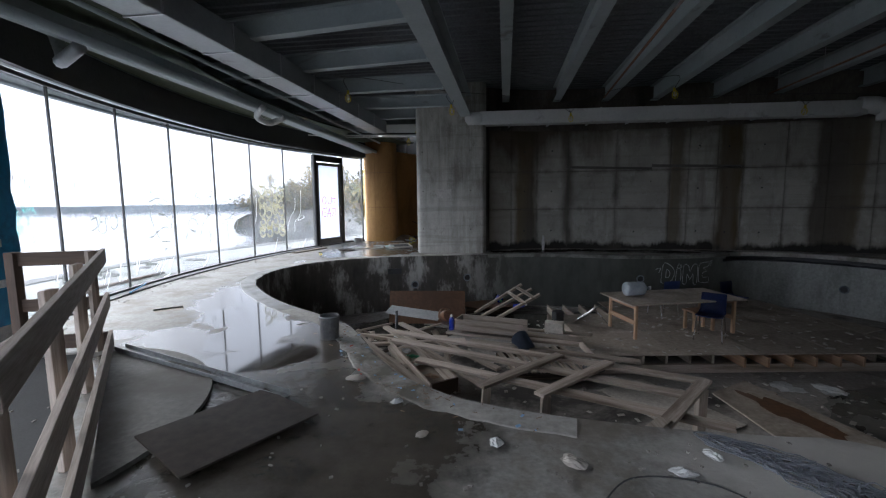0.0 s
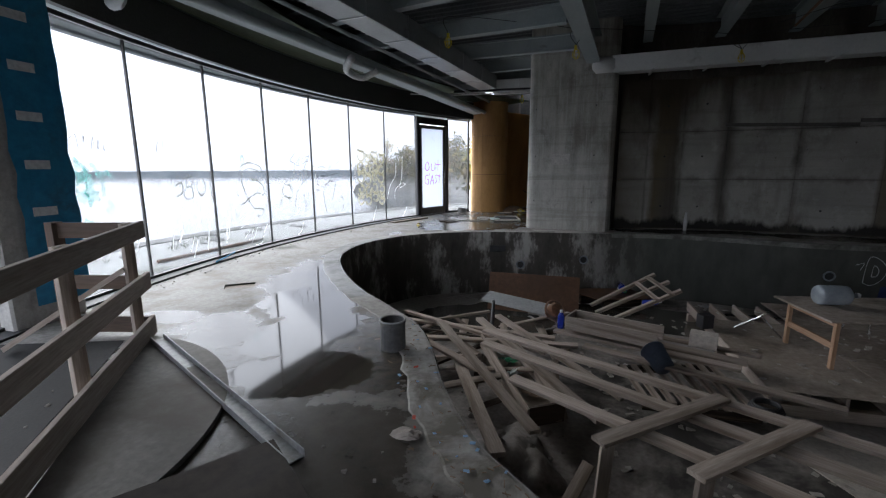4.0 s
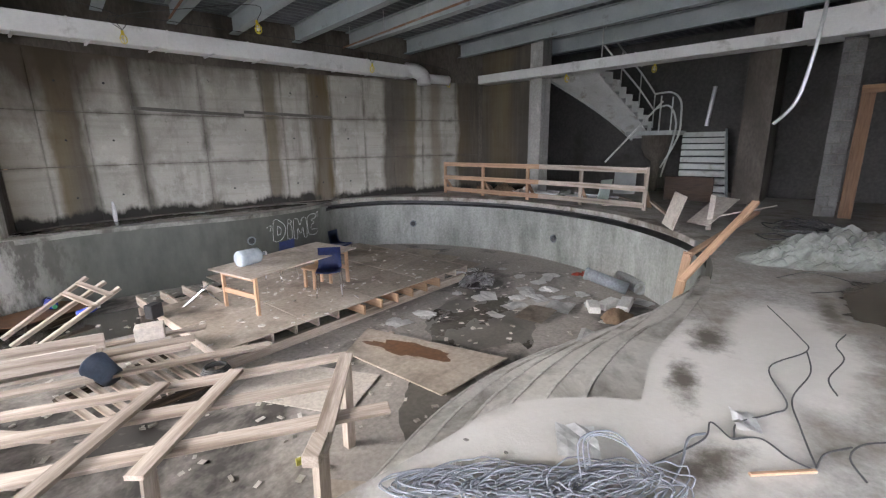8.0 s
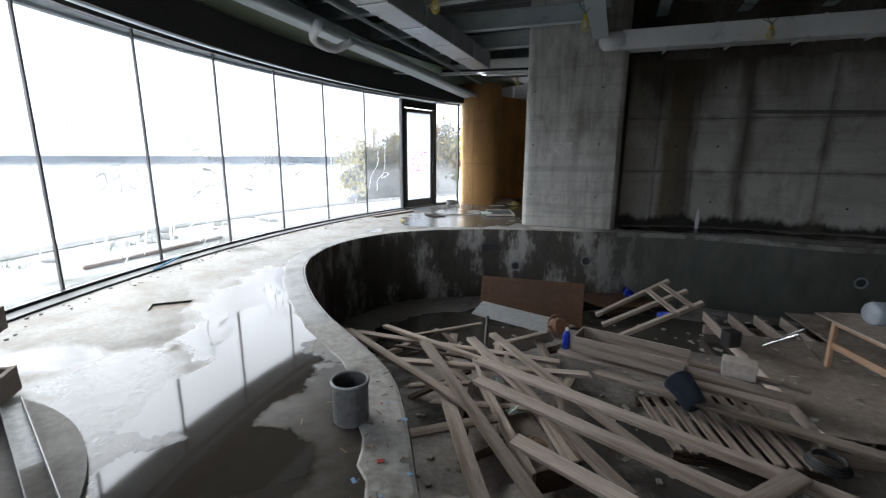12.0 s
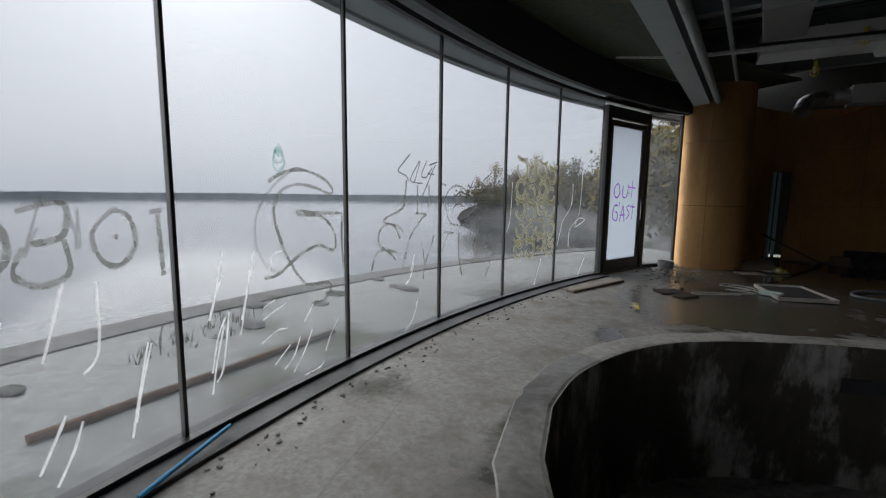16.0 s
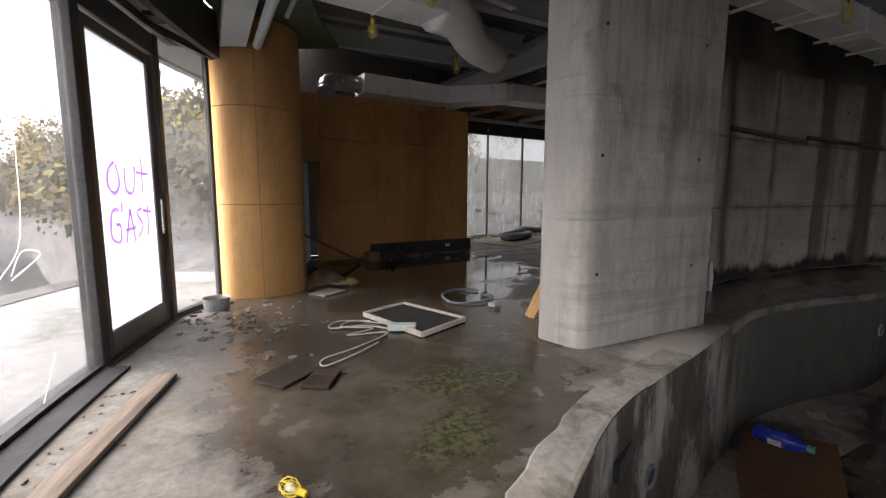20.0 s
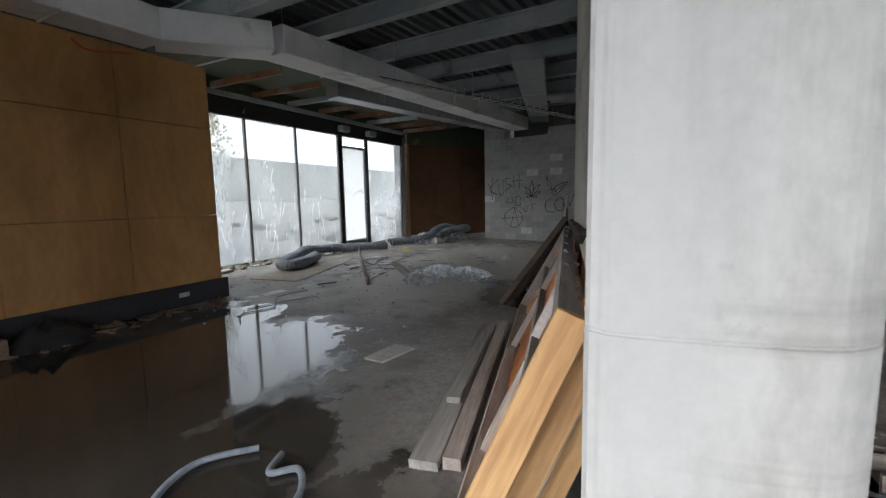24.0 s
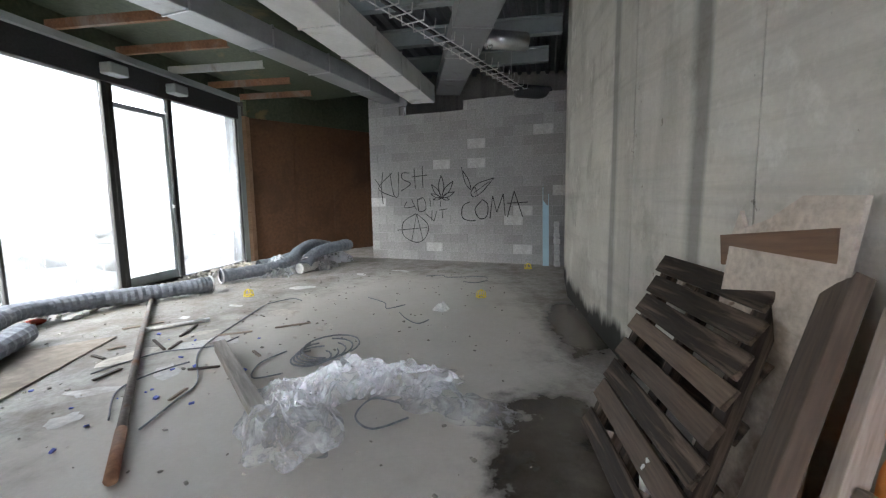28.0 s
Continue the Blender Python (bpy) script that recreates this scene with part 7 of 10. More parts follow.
sheet(5.9, 3.0, -0.98, 0.5, 0.22, 15, M_PAPER, "white paper sheet lying on the pool steps", "paper", "paper_sheet", 0.003, (8, 0))
tagged(part("torn_plastic", crumple(0.5, 0.35, 0.22, 16, 3, at=(8.0, 6.3, POOL_Z)), M_FILM, smooth=False), "heap of torn clear plastic on the pool floor", "plastic")
tagged(part("tin_can", lathe([(0, 0), (0.035, 0), (0.035, 0.11), (0, 0.11)], 12), M_YELLOWCAN), "yellow drink can lying under the fallen railing", "can").matrix_world = pose(2.45, 4.32, POOL_Z + 0.04, 90, 0, 70)
tagged(part("roll", tube([(9.95, 3.95, POOL_Z + 0.14), (9.3, 3.35, POOL_Z + 0.14)], 0.13, 16), M_METALSHEET), "grey rolled sheet lying by the pool wall", "roll")
tagged(part("red_rag", crumple(0.16, 0.1, 0.05, 8, 6, at=(9.9, 4.9, POOL_Z)), M_REDRAG), "faded red rag on the pool floor", "rag")
tagged(part("battery_box", box(-0.1, -0.08, 0, 0.1, 0.08, 0.22, 0.01, pose(2.6, 8.6, PLAT_Z, 0, 0, 25)), M_DARK), "black battery-like box on the boards", "box")
tagged(part("carton", box(-0.16, -0.1, 0, 0.16, 0.1, 0.18, 0.006, pose(2.2, 7.3, -0.9, 0, 0, -20)), M_OSB), "pale wooden block on the plank stack", "block")
tf = thing("steel_stool", "overturned steel stool frame beside the table", "stool")
for a, b in (((3.05, 8.7, -1.07), (3.3, 8.45, -0.78)), ((3.3, 8.95, -1.07), (3.5, 8.7, -0.78)), ((3.3, 8.45, -0.78), (3.5, 8.7, -0.78)), ((3.05, 8.7, -1.07), (3.3, 8.95, -1.07)), ((3.3, 8.45, -0.78), (3.55, 8.35, -1.07))):
    part("tube_leg", tube([a, b], 0.012, 6), M_CHROME, tf)
# dark water on the pool floor, and rubble
for k, (x, y, rx, ry, r) in enumerate(((2.4, 9.75, 2.0, 0.75, -8), (4.6, 9.95, 1.6, 0.55, -6), (-1.2, 9.0, 1.5, 1.0, 20), (6.3, 4.9, 1.5, 0.9, 15), (4.1, 3.9, 1.0, 0.5, 40))):
    tagged(part("pool_puddle", blob(x, y, rx, ry, r, POOL_Z + 0.004, 20 + k), M_PUDDLE if k < 3 else M_DAMP), "dark wet patch on the pool floor", "puddle", kind="structure")
bm = bmesh.new()
for i in range(420):
    x, y = rnd(-2.4, 9.8), rnd(2.6, 10.2)
    if (x - 3.8) ** 2 / 40 + (y - 6.8) ** 2 / 16 > 0.95:
        continue
    on = 2.7 < x < 7.9 and 6.6 < y < 9.0
    bmesh.ops.create_cube(bm, size=1.0, matrix=pose(x, y, (PLAT_Z if on else POOL_Z) + 0.008, rnd(-10, 10), rnd(-10, 10), rnd(0, 360)) @ Matrix.Diagonal((rnd(0.02, 0.1), rnd(0.015, 0.06), rnd(0.005, 0.025), 1)))
tagged(part("pool_litter", bm, M_OSBRANDOM), "scattered splinters and scraps over the pool floor", "litter", kind="stuff")
bm = bmesh.new()
for i in range(160):
    a, r = rnd(0, math.tau), abs(random.gauss(0, 0.32))
    bmesh.ops.create_icosphere(bm, subdivisions=1, radius=rnd(0.01, 0.05), matrix=Matrix.Translation((-0.2 + r * math.cos(a), 4.9 + 1.3 * r * math.sin(a), POOL_Z + 0.25 * max(0, 1 - r * 1.6))))
tagged(part("dirt_heap", bm, M_POOLFLOOR), "heap of dirt and crumbled concrete by the pool wall", "dirt", kind="stuff")
tagged(part("dirt_mound", crumple(0.6, 0.75, 0.3, 16, 8, at=(-0.15, 4.9, POOL_Z)), M_POOLFLOOR, smooth=True), "mound of dirt by the pool wall", "dirt", kind="stuff")
# round inlets and a square niche in the pool wall
def ring_at(i, s_up, r=0.075):
    p, o = POOL[i], POOL_OUT[i]
    t = thing("pool_inlet", "round pipe inlet set in the pool wall", "inlet", "pool inlets")
    m = Matrix((Vector((-o.y, o.x, 0)), Vector((0, 0, 1)), -o)).transposed().to_4x4()
    m.translation = (p.x - o.x * 0.004, p.y - o.y * 0.004, s_up)
    part("collar", tube([(r * math.cos(a * math.tau / 18), r * math.sin(a * math.tau / 18), 0.004) for a in range(18)], 0.016, 6, closed=True), M_GREYPIPE, t)
    part("mouth", lathe([(r, 0.003), (0.0, 0.003)], 16), M_BLACKBASE, t)
    t.matrix_world = m


def nearest(x, y):
    return min(range(NP), key=lambda i: (POOL[i].x - x) ** 2 + (POOL[i].y - y) ** 2)


for x, y, z in ((9.92, 10.06, -0.8), (10.57, 5.78, -0.85), (5.3, 10.5, -0.6), (0.9, 11.05, -0.6), (-0.6, 11.0, -0.75)):
    ring_at(nearest(x, y), z, 0.085)
tagged(part("wall_niche", box(-0.22, -0.04, -0.07, 0.22, 0.01, 0.07, 0.004, pose(-1.0, 11.0, -0.38, 0, 0, 18)), M_DARK), "rectangular skimmer slot in the pool wall", "skimmer")

# drift of papers, packaging and a grey pipe by the foot of the steps
random.seed(47)
for k, (x, y) in enumerate(((7.92, 6.48), (8.2, 6.7), (8.49, 6.44), (8.37, 7.1), (8.7, 6.9), (8.0, 6.1), (7.61, 5.15), (8.11, 5.06), (8.3, 4.54), (7.9, 4.9), (8.5, 4.9), (7.3, 5.6), (6.06, 6.01), (5.33, 6.03), (7.06, 6.1), (8.58, 7.6), (9.0, 5.9), (9.2, 6.4), (8.9, 5.2), (9.5, 5.4), (8.7, 4.1), (8.1, 3.9))):
    tagged(part("paper_sheet", crumple(rnd(0.1, 0.28), rnd(0.08, 0.2), rnd(0.015, 0.05), 6, 60 + k, at=(x + rnd(-0.1, 0.1), y + rnd(-0.1, 0.1), POOL_Z + 0.01), rot=rnd(0, 180)), M_PAPER), "crumpled white paper on the pool floor", "paper", "pool papers")
sheet(7.55, 4.7, POOL_Z + 0.012, 0.75, 0.75, 32, M_PALEBOARD, "square pale board lying among papers", "board", "board_offcut", 0.014)
gp = thing("grey_pipe", "short length of grey plastic pipe leaning by the steps", "pipe")
part("tube", tube([(9.05, 4.3, POOL_Z + 0.32), (9.15, 3.55, POOL_Z + 0.13)], 0.12, 16), M_GREYPIPE, gp, smooth=True)
part("rim", tube([(9.04, 4.36, POOL_Z + 0.336), (9.05, 4.3, POOL_Z + 0.32)], 0.127, 16), M_GREYPIPE, gp)
for k, (x, y, w) in enumerate(((8.3, 3.6, 0.24), (8.45, 3.35, 0.3), (8.0, 3.75, 0.2))):
    tagged(part("foam_packing", box(-w, -0.1, 0, w, 0.1, 0.12, 0.012, pose(x, y, POOL_Z + 0.005, 0, 0, 20 * k - 10)), M_PAPER), "white foam packing block by the steps", "packing", "foam packing")
tagged(part("red_mat", blob(10.0, 4.6, 0.35, 0.2, 20, POOL_Z + 0.008, 77, ragged=0.5, thick=0.01), M_REDRAG), "red crumpled rag on the pool floor", "rag")
tagged(part("brown_sack", crumple(0.35, 0.25, 0.16, 12, 88, at=(7.9, 3.3, POOL_Z + 0.002)), M_RAG, smooth=True), "brown paper sack by the steps", "sack")
br = thing("dead_branch", "black twigs among the papers", "branch")
for a in (20, 70, 110, 150):
    part("twig", tube([(8.5, 6.55, POOL_Z + 0.04), (8.5 + 0.3 * math.cos(radians(a)), 6.55 + 0.3 * math.sin(radians(a)), POOL_Z + 0.14)], [0.014, 0.004], 5), M_BLACKCABLE, br)
bm = bmesh.new()
for i in range(420):
    x, y = rnd(0.8, 9.8), rnd(2.8, 10.0)
    if ((x - 5) / 5.0) ** 2 + ((y - 6.2) / 4.2) ** 2 > 1:
        continue
    z = (PLAT_Z if 2.7 < x < 7.9 and 6.58 < y < 10.0 else POOL_Z) + 0.006
    s = rnd(0.012, 0.06)
    bmesh.ops.create_cube(bm, size=1.0, matrix=pose(x, y, z, rnd(-15, 15), rnd(-15, 15), rnd(0, 360)) @ Matrix.Diagonal((s * rnd(1, 2), s, 0.008, 1)))
tagged(part("pale_litter", bm, M_PALEBOARD), "pale scraps scattered over the pool floor", "litter", kind="stuff")

# ---- on the deck by the glass, and in the passage ----
random.seed(21)
# timber guard rail round the floor opening
gr = thing("guard_rail", "weathered timber guard rail round a floor opening", "railing")
G0, G1 = Vector((-3.15, 4.02, 0)), Vector((-0.95, 0.85, 0))
gv = (G1 - G0).normalized()
for s in (0.06, 1.2, 2.4, 3.6):
    q = G0 + gv * s + Vector((-gv.y, gv.x, 0)) * -0.0
    lean = Vector((-0.1, -0.06, 0))
    board("post", (q.x - 0.06, q.y - 0.04, 0.0), (q.x - 0.06, q.y - 0.04, 1.0), 0.09, 0.04, M_WOOD, gr)
for z, h in ((0.94, 0.14), (0.5, 0.14), (0.1, 0.16)):
    board("rail", (G0.x + 0.02, G0.y + 0.02, z), (G1.x, G1.y, z + 0.02), 0.035, h, M_WOOD, gr)
C0 = Vector((-3.85, 3.85, 0))
for z, h in ((0.93, 0.13), (0.48, 0.12), (0.1, 0.14)):
    board("return_rail", (G0.x, G0.y, z), (C0.x, C0.y, z), 0.035, h, M_DARKRAIL, gr)
board("return_post", (C0.x, C0.y, 0), (C0.x, C0.y, 1.0), 0.09, 0.09, M_DARKRAIL, gr)
board("brace", (-3.2, 3.9, 0.62), (-3.9, 3.4, 0.05), 0.09, 0.04, M_WOOD, gr)
# Flat black sheet on the deck paints the darkness of the deep opening.
tagged(part("opening_shade_sheet", prism([(-3.25, 3.85), (-1.12, 0.78), (-1.5, -0.9), (-3.6, -0.6), (-4.2, 1.2), (-4.5, 3.4)], 0.002, 0.006), M_FILTERSHADE), "black sheet painting the shade of the floor opening behind the guard rail", "floor opening", kind="structure")
# concrete column wrapped in blue membrane
cw = thing("wrapped_column", "concrete column partly wrapped in blue house wrap", "column", kind="structure")
part("shaft", box(-4.85, 3.73, 0, -4.34, 4.36, 4.5, 0.02), M_WALL, cw)
bm = bmesh.new()
prev = None
for i in range(17):
    z = 0.2 + i * 0.2
    row = [bm.verts.new((-4.31 + 0.012 * noise.noise((i * 0.5, k, 1)), 3.92 + 0.08 * k + (0.03 * noise.noise((i * 0.9, 7, 1)) if k in (0, 6) else 0), z)) for k in range(7)]
    if prev:
        for k in range(6):
            bm.faces.new((prev[k], prev[k + 1], row[k + 1], row[k]))
    prev = row
part("wrap", bm, M_TARPBLUE, cw, "torn blue house wrap with pale print")
for k in range(7):
    part("print_bar", box(-4.298, 4.0, 0.6 + k * 0.42, -4.294, 4.2, 0.68 + k * 0.42), M_WHITEPAINT, cw)

# raised round slab, dark sheet and channel by the rail
arc_pts = [(-3.0 + 1.55 * math.cos(radians(a)), 2.4 + 1.55 * math.sin(radians(a))) for a in range(-22, 96, 4)]
tagged(part("round_slab", prism(arc_pts, 0.0, 0.03), M_SLAB), "slightly raised round concrete patch on the deck", "slab", kind="structure")
sheet(-1.12, 2.38, 0.034, 0.66, 0.85, -38, M_DARKSHEET, "dark wet rubber sheet on the deck", "sheet", "rubber_sheet", 0.014)
ch = thing("steel_channel", "grey steel channel section lying on the deck", "channel")
CA, CB = (-2.92, 3.87, 0.034), (-0.94, 2.84, 0.004)
part("web", section(CA, CB, [(-0.05, 0), (0.05, 0), (0.05, 0.006), (-0.05, 0.006)]), M_METALSHEET, ch)
for side in (-0.05, 0.044):
    part("flange", section(CA, CB, [(side, 0.006), (side + 0.006, 0.006), (side + 0.006, 0.045), (side, 0.045)]), M_METALSHEET, ch)
# pipe sleeve standing on the deck
can = thing("pipe_sleeve", "short dark pipe sleeve standing on the deck", "pipe sleeve")
part("tube_wall", lathe([(0.1, 0.0), (0.1, 0.22), (0.106, 0.22), (0.108, 0.24), (0.092, 0.24), (0.09, 0.02), (0.0, 0.02)], 22, (-0.98, 4.28, 0.0)), M_SLEEVE, can, smooth=False)
part("rim", tube([(-0.98 + 0.102 * math.cos(a * math.tau / 22), 4.28 + 0.102 * math.sin(a * math.tau / 22), 0.24) for a in range(22)], 0.008, 6, closed=True), M_METALSHEET, can)

# small litter
bm = bmesh.new()
for i in range(150):
    d, r = rnd(158, 194), AR - 0.28 - abs(random.gauss(0, 0.14))
    x, y = arc(d, r)
    bmesh.ops.create_cube(bm, size=1.0, matrix=pose(x, y, 0.006, rnd(-15, 15), rnd(-15, 15), rnd(0, 360)) @ Matrix.Diagonal((rnd(0.005, 0.035), rnd(0.005, 0.02), rnd(0.004, 0.012), 1)))
for i in range(240):
    x, y = rnd(-3.2, 2.4), rnd(0.8, 3.2)
    if y > 2.2 and x > -0.4:
        continue
    bmesh.ops.create_cube(bm, size=1.0, matrix=pose(x, y, 0.01, rnd(-15, 15), rnd(-15, 15), rnd(0, 360)) @ Matrix.Diagonal((rnd(0.006, 0.03), rnd(0.005, 0.02), rnd(0.004, 0.01), 1)))
for i in range(120):
    x, y = -2.7 + random.gauss(0, 0.3), 14.4 + random.gauss(0, 0.5)
    bmesh.ops.create_cube(bm, size=1.0, matrix=pose(x, y, 0.01, rnd(-15, 15), rnd(-15, 15), rnd(0, 360)) @ Matrix.Diagonal((rnd(0.02, 0.09), rnd(0.01, 0.04), rnd(0.004, 0.02), 1)))
tagged(part("grit", bm, M_GRIT), "grit and crumbs of concrete over the deck", "grit", kind="stuff")
for k, (x, y, s) in enumerate(((-0.48, 3.18, 0.09), (-0.1, 2.75, 0.05), (0.55, 2.2, 0.06), (0.95, 2.0, 0.08), (1.5, 1.9, 0.07), (1.15, 1.6, 0.06), (0.1, 2.3, 0.05), (1.75, 2.05, 0.06))):
    tagged(part("scrap", crumple(s, s * 0.7, 0.03, 8, 60 + k, at=(x, y, 0.008), rot=k * 40), M_PAPER if k % 3 else M_OSB), "crumpled scrap of pale paper on the deck", "paper", "deck scraps")
pk = thing("green_packet", "crumpled green and white packet on the deck", "packet")
part("wrapper", crumple(0.11, 0.06, 0.03, 8, 4, at=(0.62, 1.42, 0.006), rot=-40), M_GREENPACK, pk)
part("label_patch", box(0.57, 1.39, 0.035, 0.65, 1.45, 0.039, 0.002), M_PAPER, pk)
sheet(1.35, 1.15, 0.008, 0.16, 0.09, 20, M_PAPER, "small white card on the deck", "card", "card", 0.003)

lip_bits = [i for i in range(NP) if -1.0 < POOL[i].x < 0.9 and POOL[i].y < 5]
for nm, lab, mat, count in (("blue_litter", "bits of pale blue plastic along the pool lip", M_BLUEPALE, 26), ("straw_litter", "straw and splinters along the pool lip", M_RAG, 90), ("red_litter", "bits of red plastic along the pool lip", M_REDRAG, 4)):
    bm = bmesh.new()
    for i in range(count):
        q = random.choice(lip_bits)
        off = abs(random.gauss(0.05, 0.16)) + 0.02
        x, y = POOL[q].x + POOL_OUT[q].x * off, POOL[q].y + POOL_OUT[q].y * off
        L = rnd(0.015, 0.05) if nm == "straw_litter" else rnd(0.012, 0.035)
        bmesh.ops.create_cube(bm, size=1.0, matrix=pose(x, y, 0.014, rnd(-12, 12), rnd(-12, 12), rnd(0, 360)) @ Matrix.Diagonal((L, 0.004 if nm == "straw_litter" else L * 0.6, 0.004, 1)))
    tagged(part(nm, bm, mat), lab, "litter", kind="stuff")
# coil of grey wire, loose cables
wire = thing("wire_coil", "tangled heap of grey wire at the pool edge", "wire")
for k in range(64):
    u = random.random()
    cx, cy, r = 1.86 + 0.6 * u + random.gauss(0, 0.03), 2.2 - 0.85 * u + random.gauss(0, 0.035), rnd(0.05, 0.09) + 0.06 * u
    a0, n = rnd(0, 6), 18
    tz, turn = rnd(-0.6, 0.6), rnd(-0.95, -0.45)
    pts = []
    for i in range(n):
        w = a0 + i * math.tau * 0.95 / n
        px, py = r * 2.0 * math.cos(w), r * 0.75 * math.sin(w)
        pts.append((cx + px * math.cos(turn) - py * math.sin(turn), cy + px * math.sin(turn) + py * math.cos(turn), max(0.012, 0.015 + 0.05 * u * random.random() + (0.05 if k % 9 == 0 and u > 0.4 else 0.012) * (1 + math.sin(i * 0.7 + k)) * abs(tz))))
    part("strand", tube(spline(pts, 2), 0.0038, 5), M_CABLE, wire)
for k in range(3):
    part("strand", tube(spline([(2.34 + 0.05 * k, 1.58, 0.04), (2.44 + 0.06 * k, 1.64, 0.17 - 0.03 * k), (2.6 + 0.03 * k, 1.53, 0.16 - 0.04 * k), (2.58 + 0.03 * k, 1.36 - 0.02 * k, 0.02)], 6), 0.0042, 5), M_CABLE, wire)
part("strand", tube(spline([(2.45, 1.3, 0.02), (2.75, 1.28, 0.012), (3.0, 1.3, 0.012), (3.1, 1.24, 0.012)], 6), 0.007, 5), M_CABLE, wire)
lc = thing("loose_cable", "long dark cables straggling over the deck", "cable")
for pts in ([(5.52, 1.19), (4.85, 0.93), (4.6, 0.88), (4.14, 1.06), (3.7, 0.94), (3.52, 1.0), (3.31, 1.13), (3.14, 1.13), (3.23, 1.24), (3.04, 1.24), (2.7, 1.38)], [(4.6, 0.88), (4.22, 0.85), (3.79, 0.92), (3.46, 0.87), (3.15, 0.8)], [(5.14, 0.66), (4.84, 0.72), (4.6, 0.68), (4.2, 0.76), (3.99, 0.72)], [(3.14, 1.13), (3.23, 1.02), (3.15, 0.9), (3.12, 0.81)], [(3.63, 0.5), (3.49, 0.63), (3.33, 0.68), (3.17, 0.63)], [(3.15, 0.8), (3.29, 0.77), (3.44, 0.67)], [(6.2, 0.9), (6.7, 0.5), (7.1, 0.9), (6.6, 1.2)], [(0.9, 1.55), (1.2, 1.85), (1.6, 1.8), (1.8, 1.5)]):
    part("cable_length", tube(spline([(x, y, 0.009 + 0.004 * (i % 2)) for i, (x, y) in enumerate(pts)], 8), 0.0048, 6), M_BLACKCABLE, lc)
tagged(part("split_stick", stick((2.9, 1.03, 0.012), (3.12, 0.8, 0.012), 0.02, 0.015, 0.003), M_PINE), "short split stick lying by the cables", "stick")

# passage: plank, lamp guard, framed panel, white flex, tub, loose bits
pl = thing("loose_plank", "worn plank lying on the deck beside the glass door", "plank")
board("plank_body", (-3.98, 11.95, 0.02), (-3.42, 13.2, 0.02), 0.14, 0.035, M_WOOD, pl)
copy_thing(lamp0, pose(-3.06, 11.36, 0.045, 95, 0, 30) @ Matrix.Scale(0.65, 4))
copy_thing(lamp0, pose(-0.9, 15.5, 0.06, 95, 0, 120))
fp = thing("framed_panel", "black filter panel in a pale wooden frame on the wet floor", "panel")
PX = [Vector((-1.52, 13.82, 0)), Vector((-1.38, 12.86, 0)), Vector((-0.72, 13.03, 0)), Vector((-0.92, 13.96, 0))]
for a, b in zip(PX, PX[1:] + PX[:1]):
    board("frame_side", (a.x, a.y, 0.034), (b.x, b.y, 0.034), 0.03, 0.05, M_OSB, fp)
part("filter", prism([(p.x, p.y) for p in PX], 0.012, 0.035), M_FILTERSHADE, fp)
tagged(part("foam_block", box(-0.14, -0.06, 0, 0.14, 0.06, 0.06, 0.01, pose(-1.42, 13.16, 0.012, 0, 0, -35)), M_FOAM), "pale green foam block beside the framed panel", "foam block")
wf = thing("white_flex", "tangle of white electric flex on the wet floor", "cable")
for pts in ([(-1.5, 13.45, 0.02), (-1.7, 13.7, 0.02), (-1.9, 13.55, 0.03), (-1.65, 13.35, 0.02), (-1.95, 13.3, 0.02), (-1.6, 13.15, 0.02), (-2.0, 12.95, 0.02), (-2.35, 12.85, 0.02), (-2.4, 12.7, 0.02), (-2.1, 12.8, 0.02), (-1.8, 12.95, 0.02)], [(-1.55, 13.6, 0.02), (-1.85, 13.75, 0.03), (-2.0, 13.6, 0.02), (-1.7, 13.45, 0.03), (-1.5, 13.2, 0.02)]):
    part("flex_length", tube(spline(pts, 8), 0.007, 6), M_WHITECABLE, wf)
hz = thing("hose_loop", "open loop of grey hose on the wet floor", "hose")
part("hose_body", tube(spline([(0.35, 14.05, 0.025), (0.1, 14.25, 0.025), (-0.22, 14.12, 0.025), (-0.38, 13.75, 0.025), (-0.22, 13.55, 0.025), (0.1, 13.55, 0.025), (0.28, 13.7, 0.025), (0.2, 13.82, 0.025), (0.35, 13.88, 0.03)], 8), 0.018, 8), M_GREYPIPE, hz)
tagged(part("white_box", box(-0.07, -0.05, 0, 0.07, 0.05, 0.05, 0.006, pose(-0.02, 13.32, 0.01, 0, 0, 15)), M_PAPER), "small white box on the wet floor", "box")
sheet(-2.7, 12.72, 0.006, 0.36, 0.3, 30, M_DARKSHEET, "small dark board on the wet floor", "board", "dark_board", 0.015)
sheet(-2.5, 12.5, 0.006, 0.3, 0.2, 50, M_DARKWOOD, "broken dark board on the wet floor", "board", "dark_board", 0.02)
tub = thing("tub", "round grey metal tub on the floor by the column", "tub")
part("tub_wall", lathe([(0.0, 0.012), (0.13, 0.012), (0.14, 0.13), (0.148, 0.14), (0.148, 0.125), (0.136, 0.0), (0.0, 0.0)], 22, (-2.78, 15.15, 0)), M_METALSHEET, tub, smooth=False)
tagged(part("sodden_rag", crumple(0.42, 0.28, 0.2, 14, 12, at=(-1.2, 15.95, 0), rot=20), M_RAG, smooth=True), "heap of brown rags by the column", "rags")
sheet(-0.95, 15.6, 0.008, 0.4, 0.25, -30, M_PAPER, "pale sheet of card on the wet floor", "card", "card", 0.004)
sheet(-1.4, 15.2, 0.006, 0.42, 0.3, 25, M_PLY, "pale board offcut on the wet floor", "board", "board_offcut", 0.015)
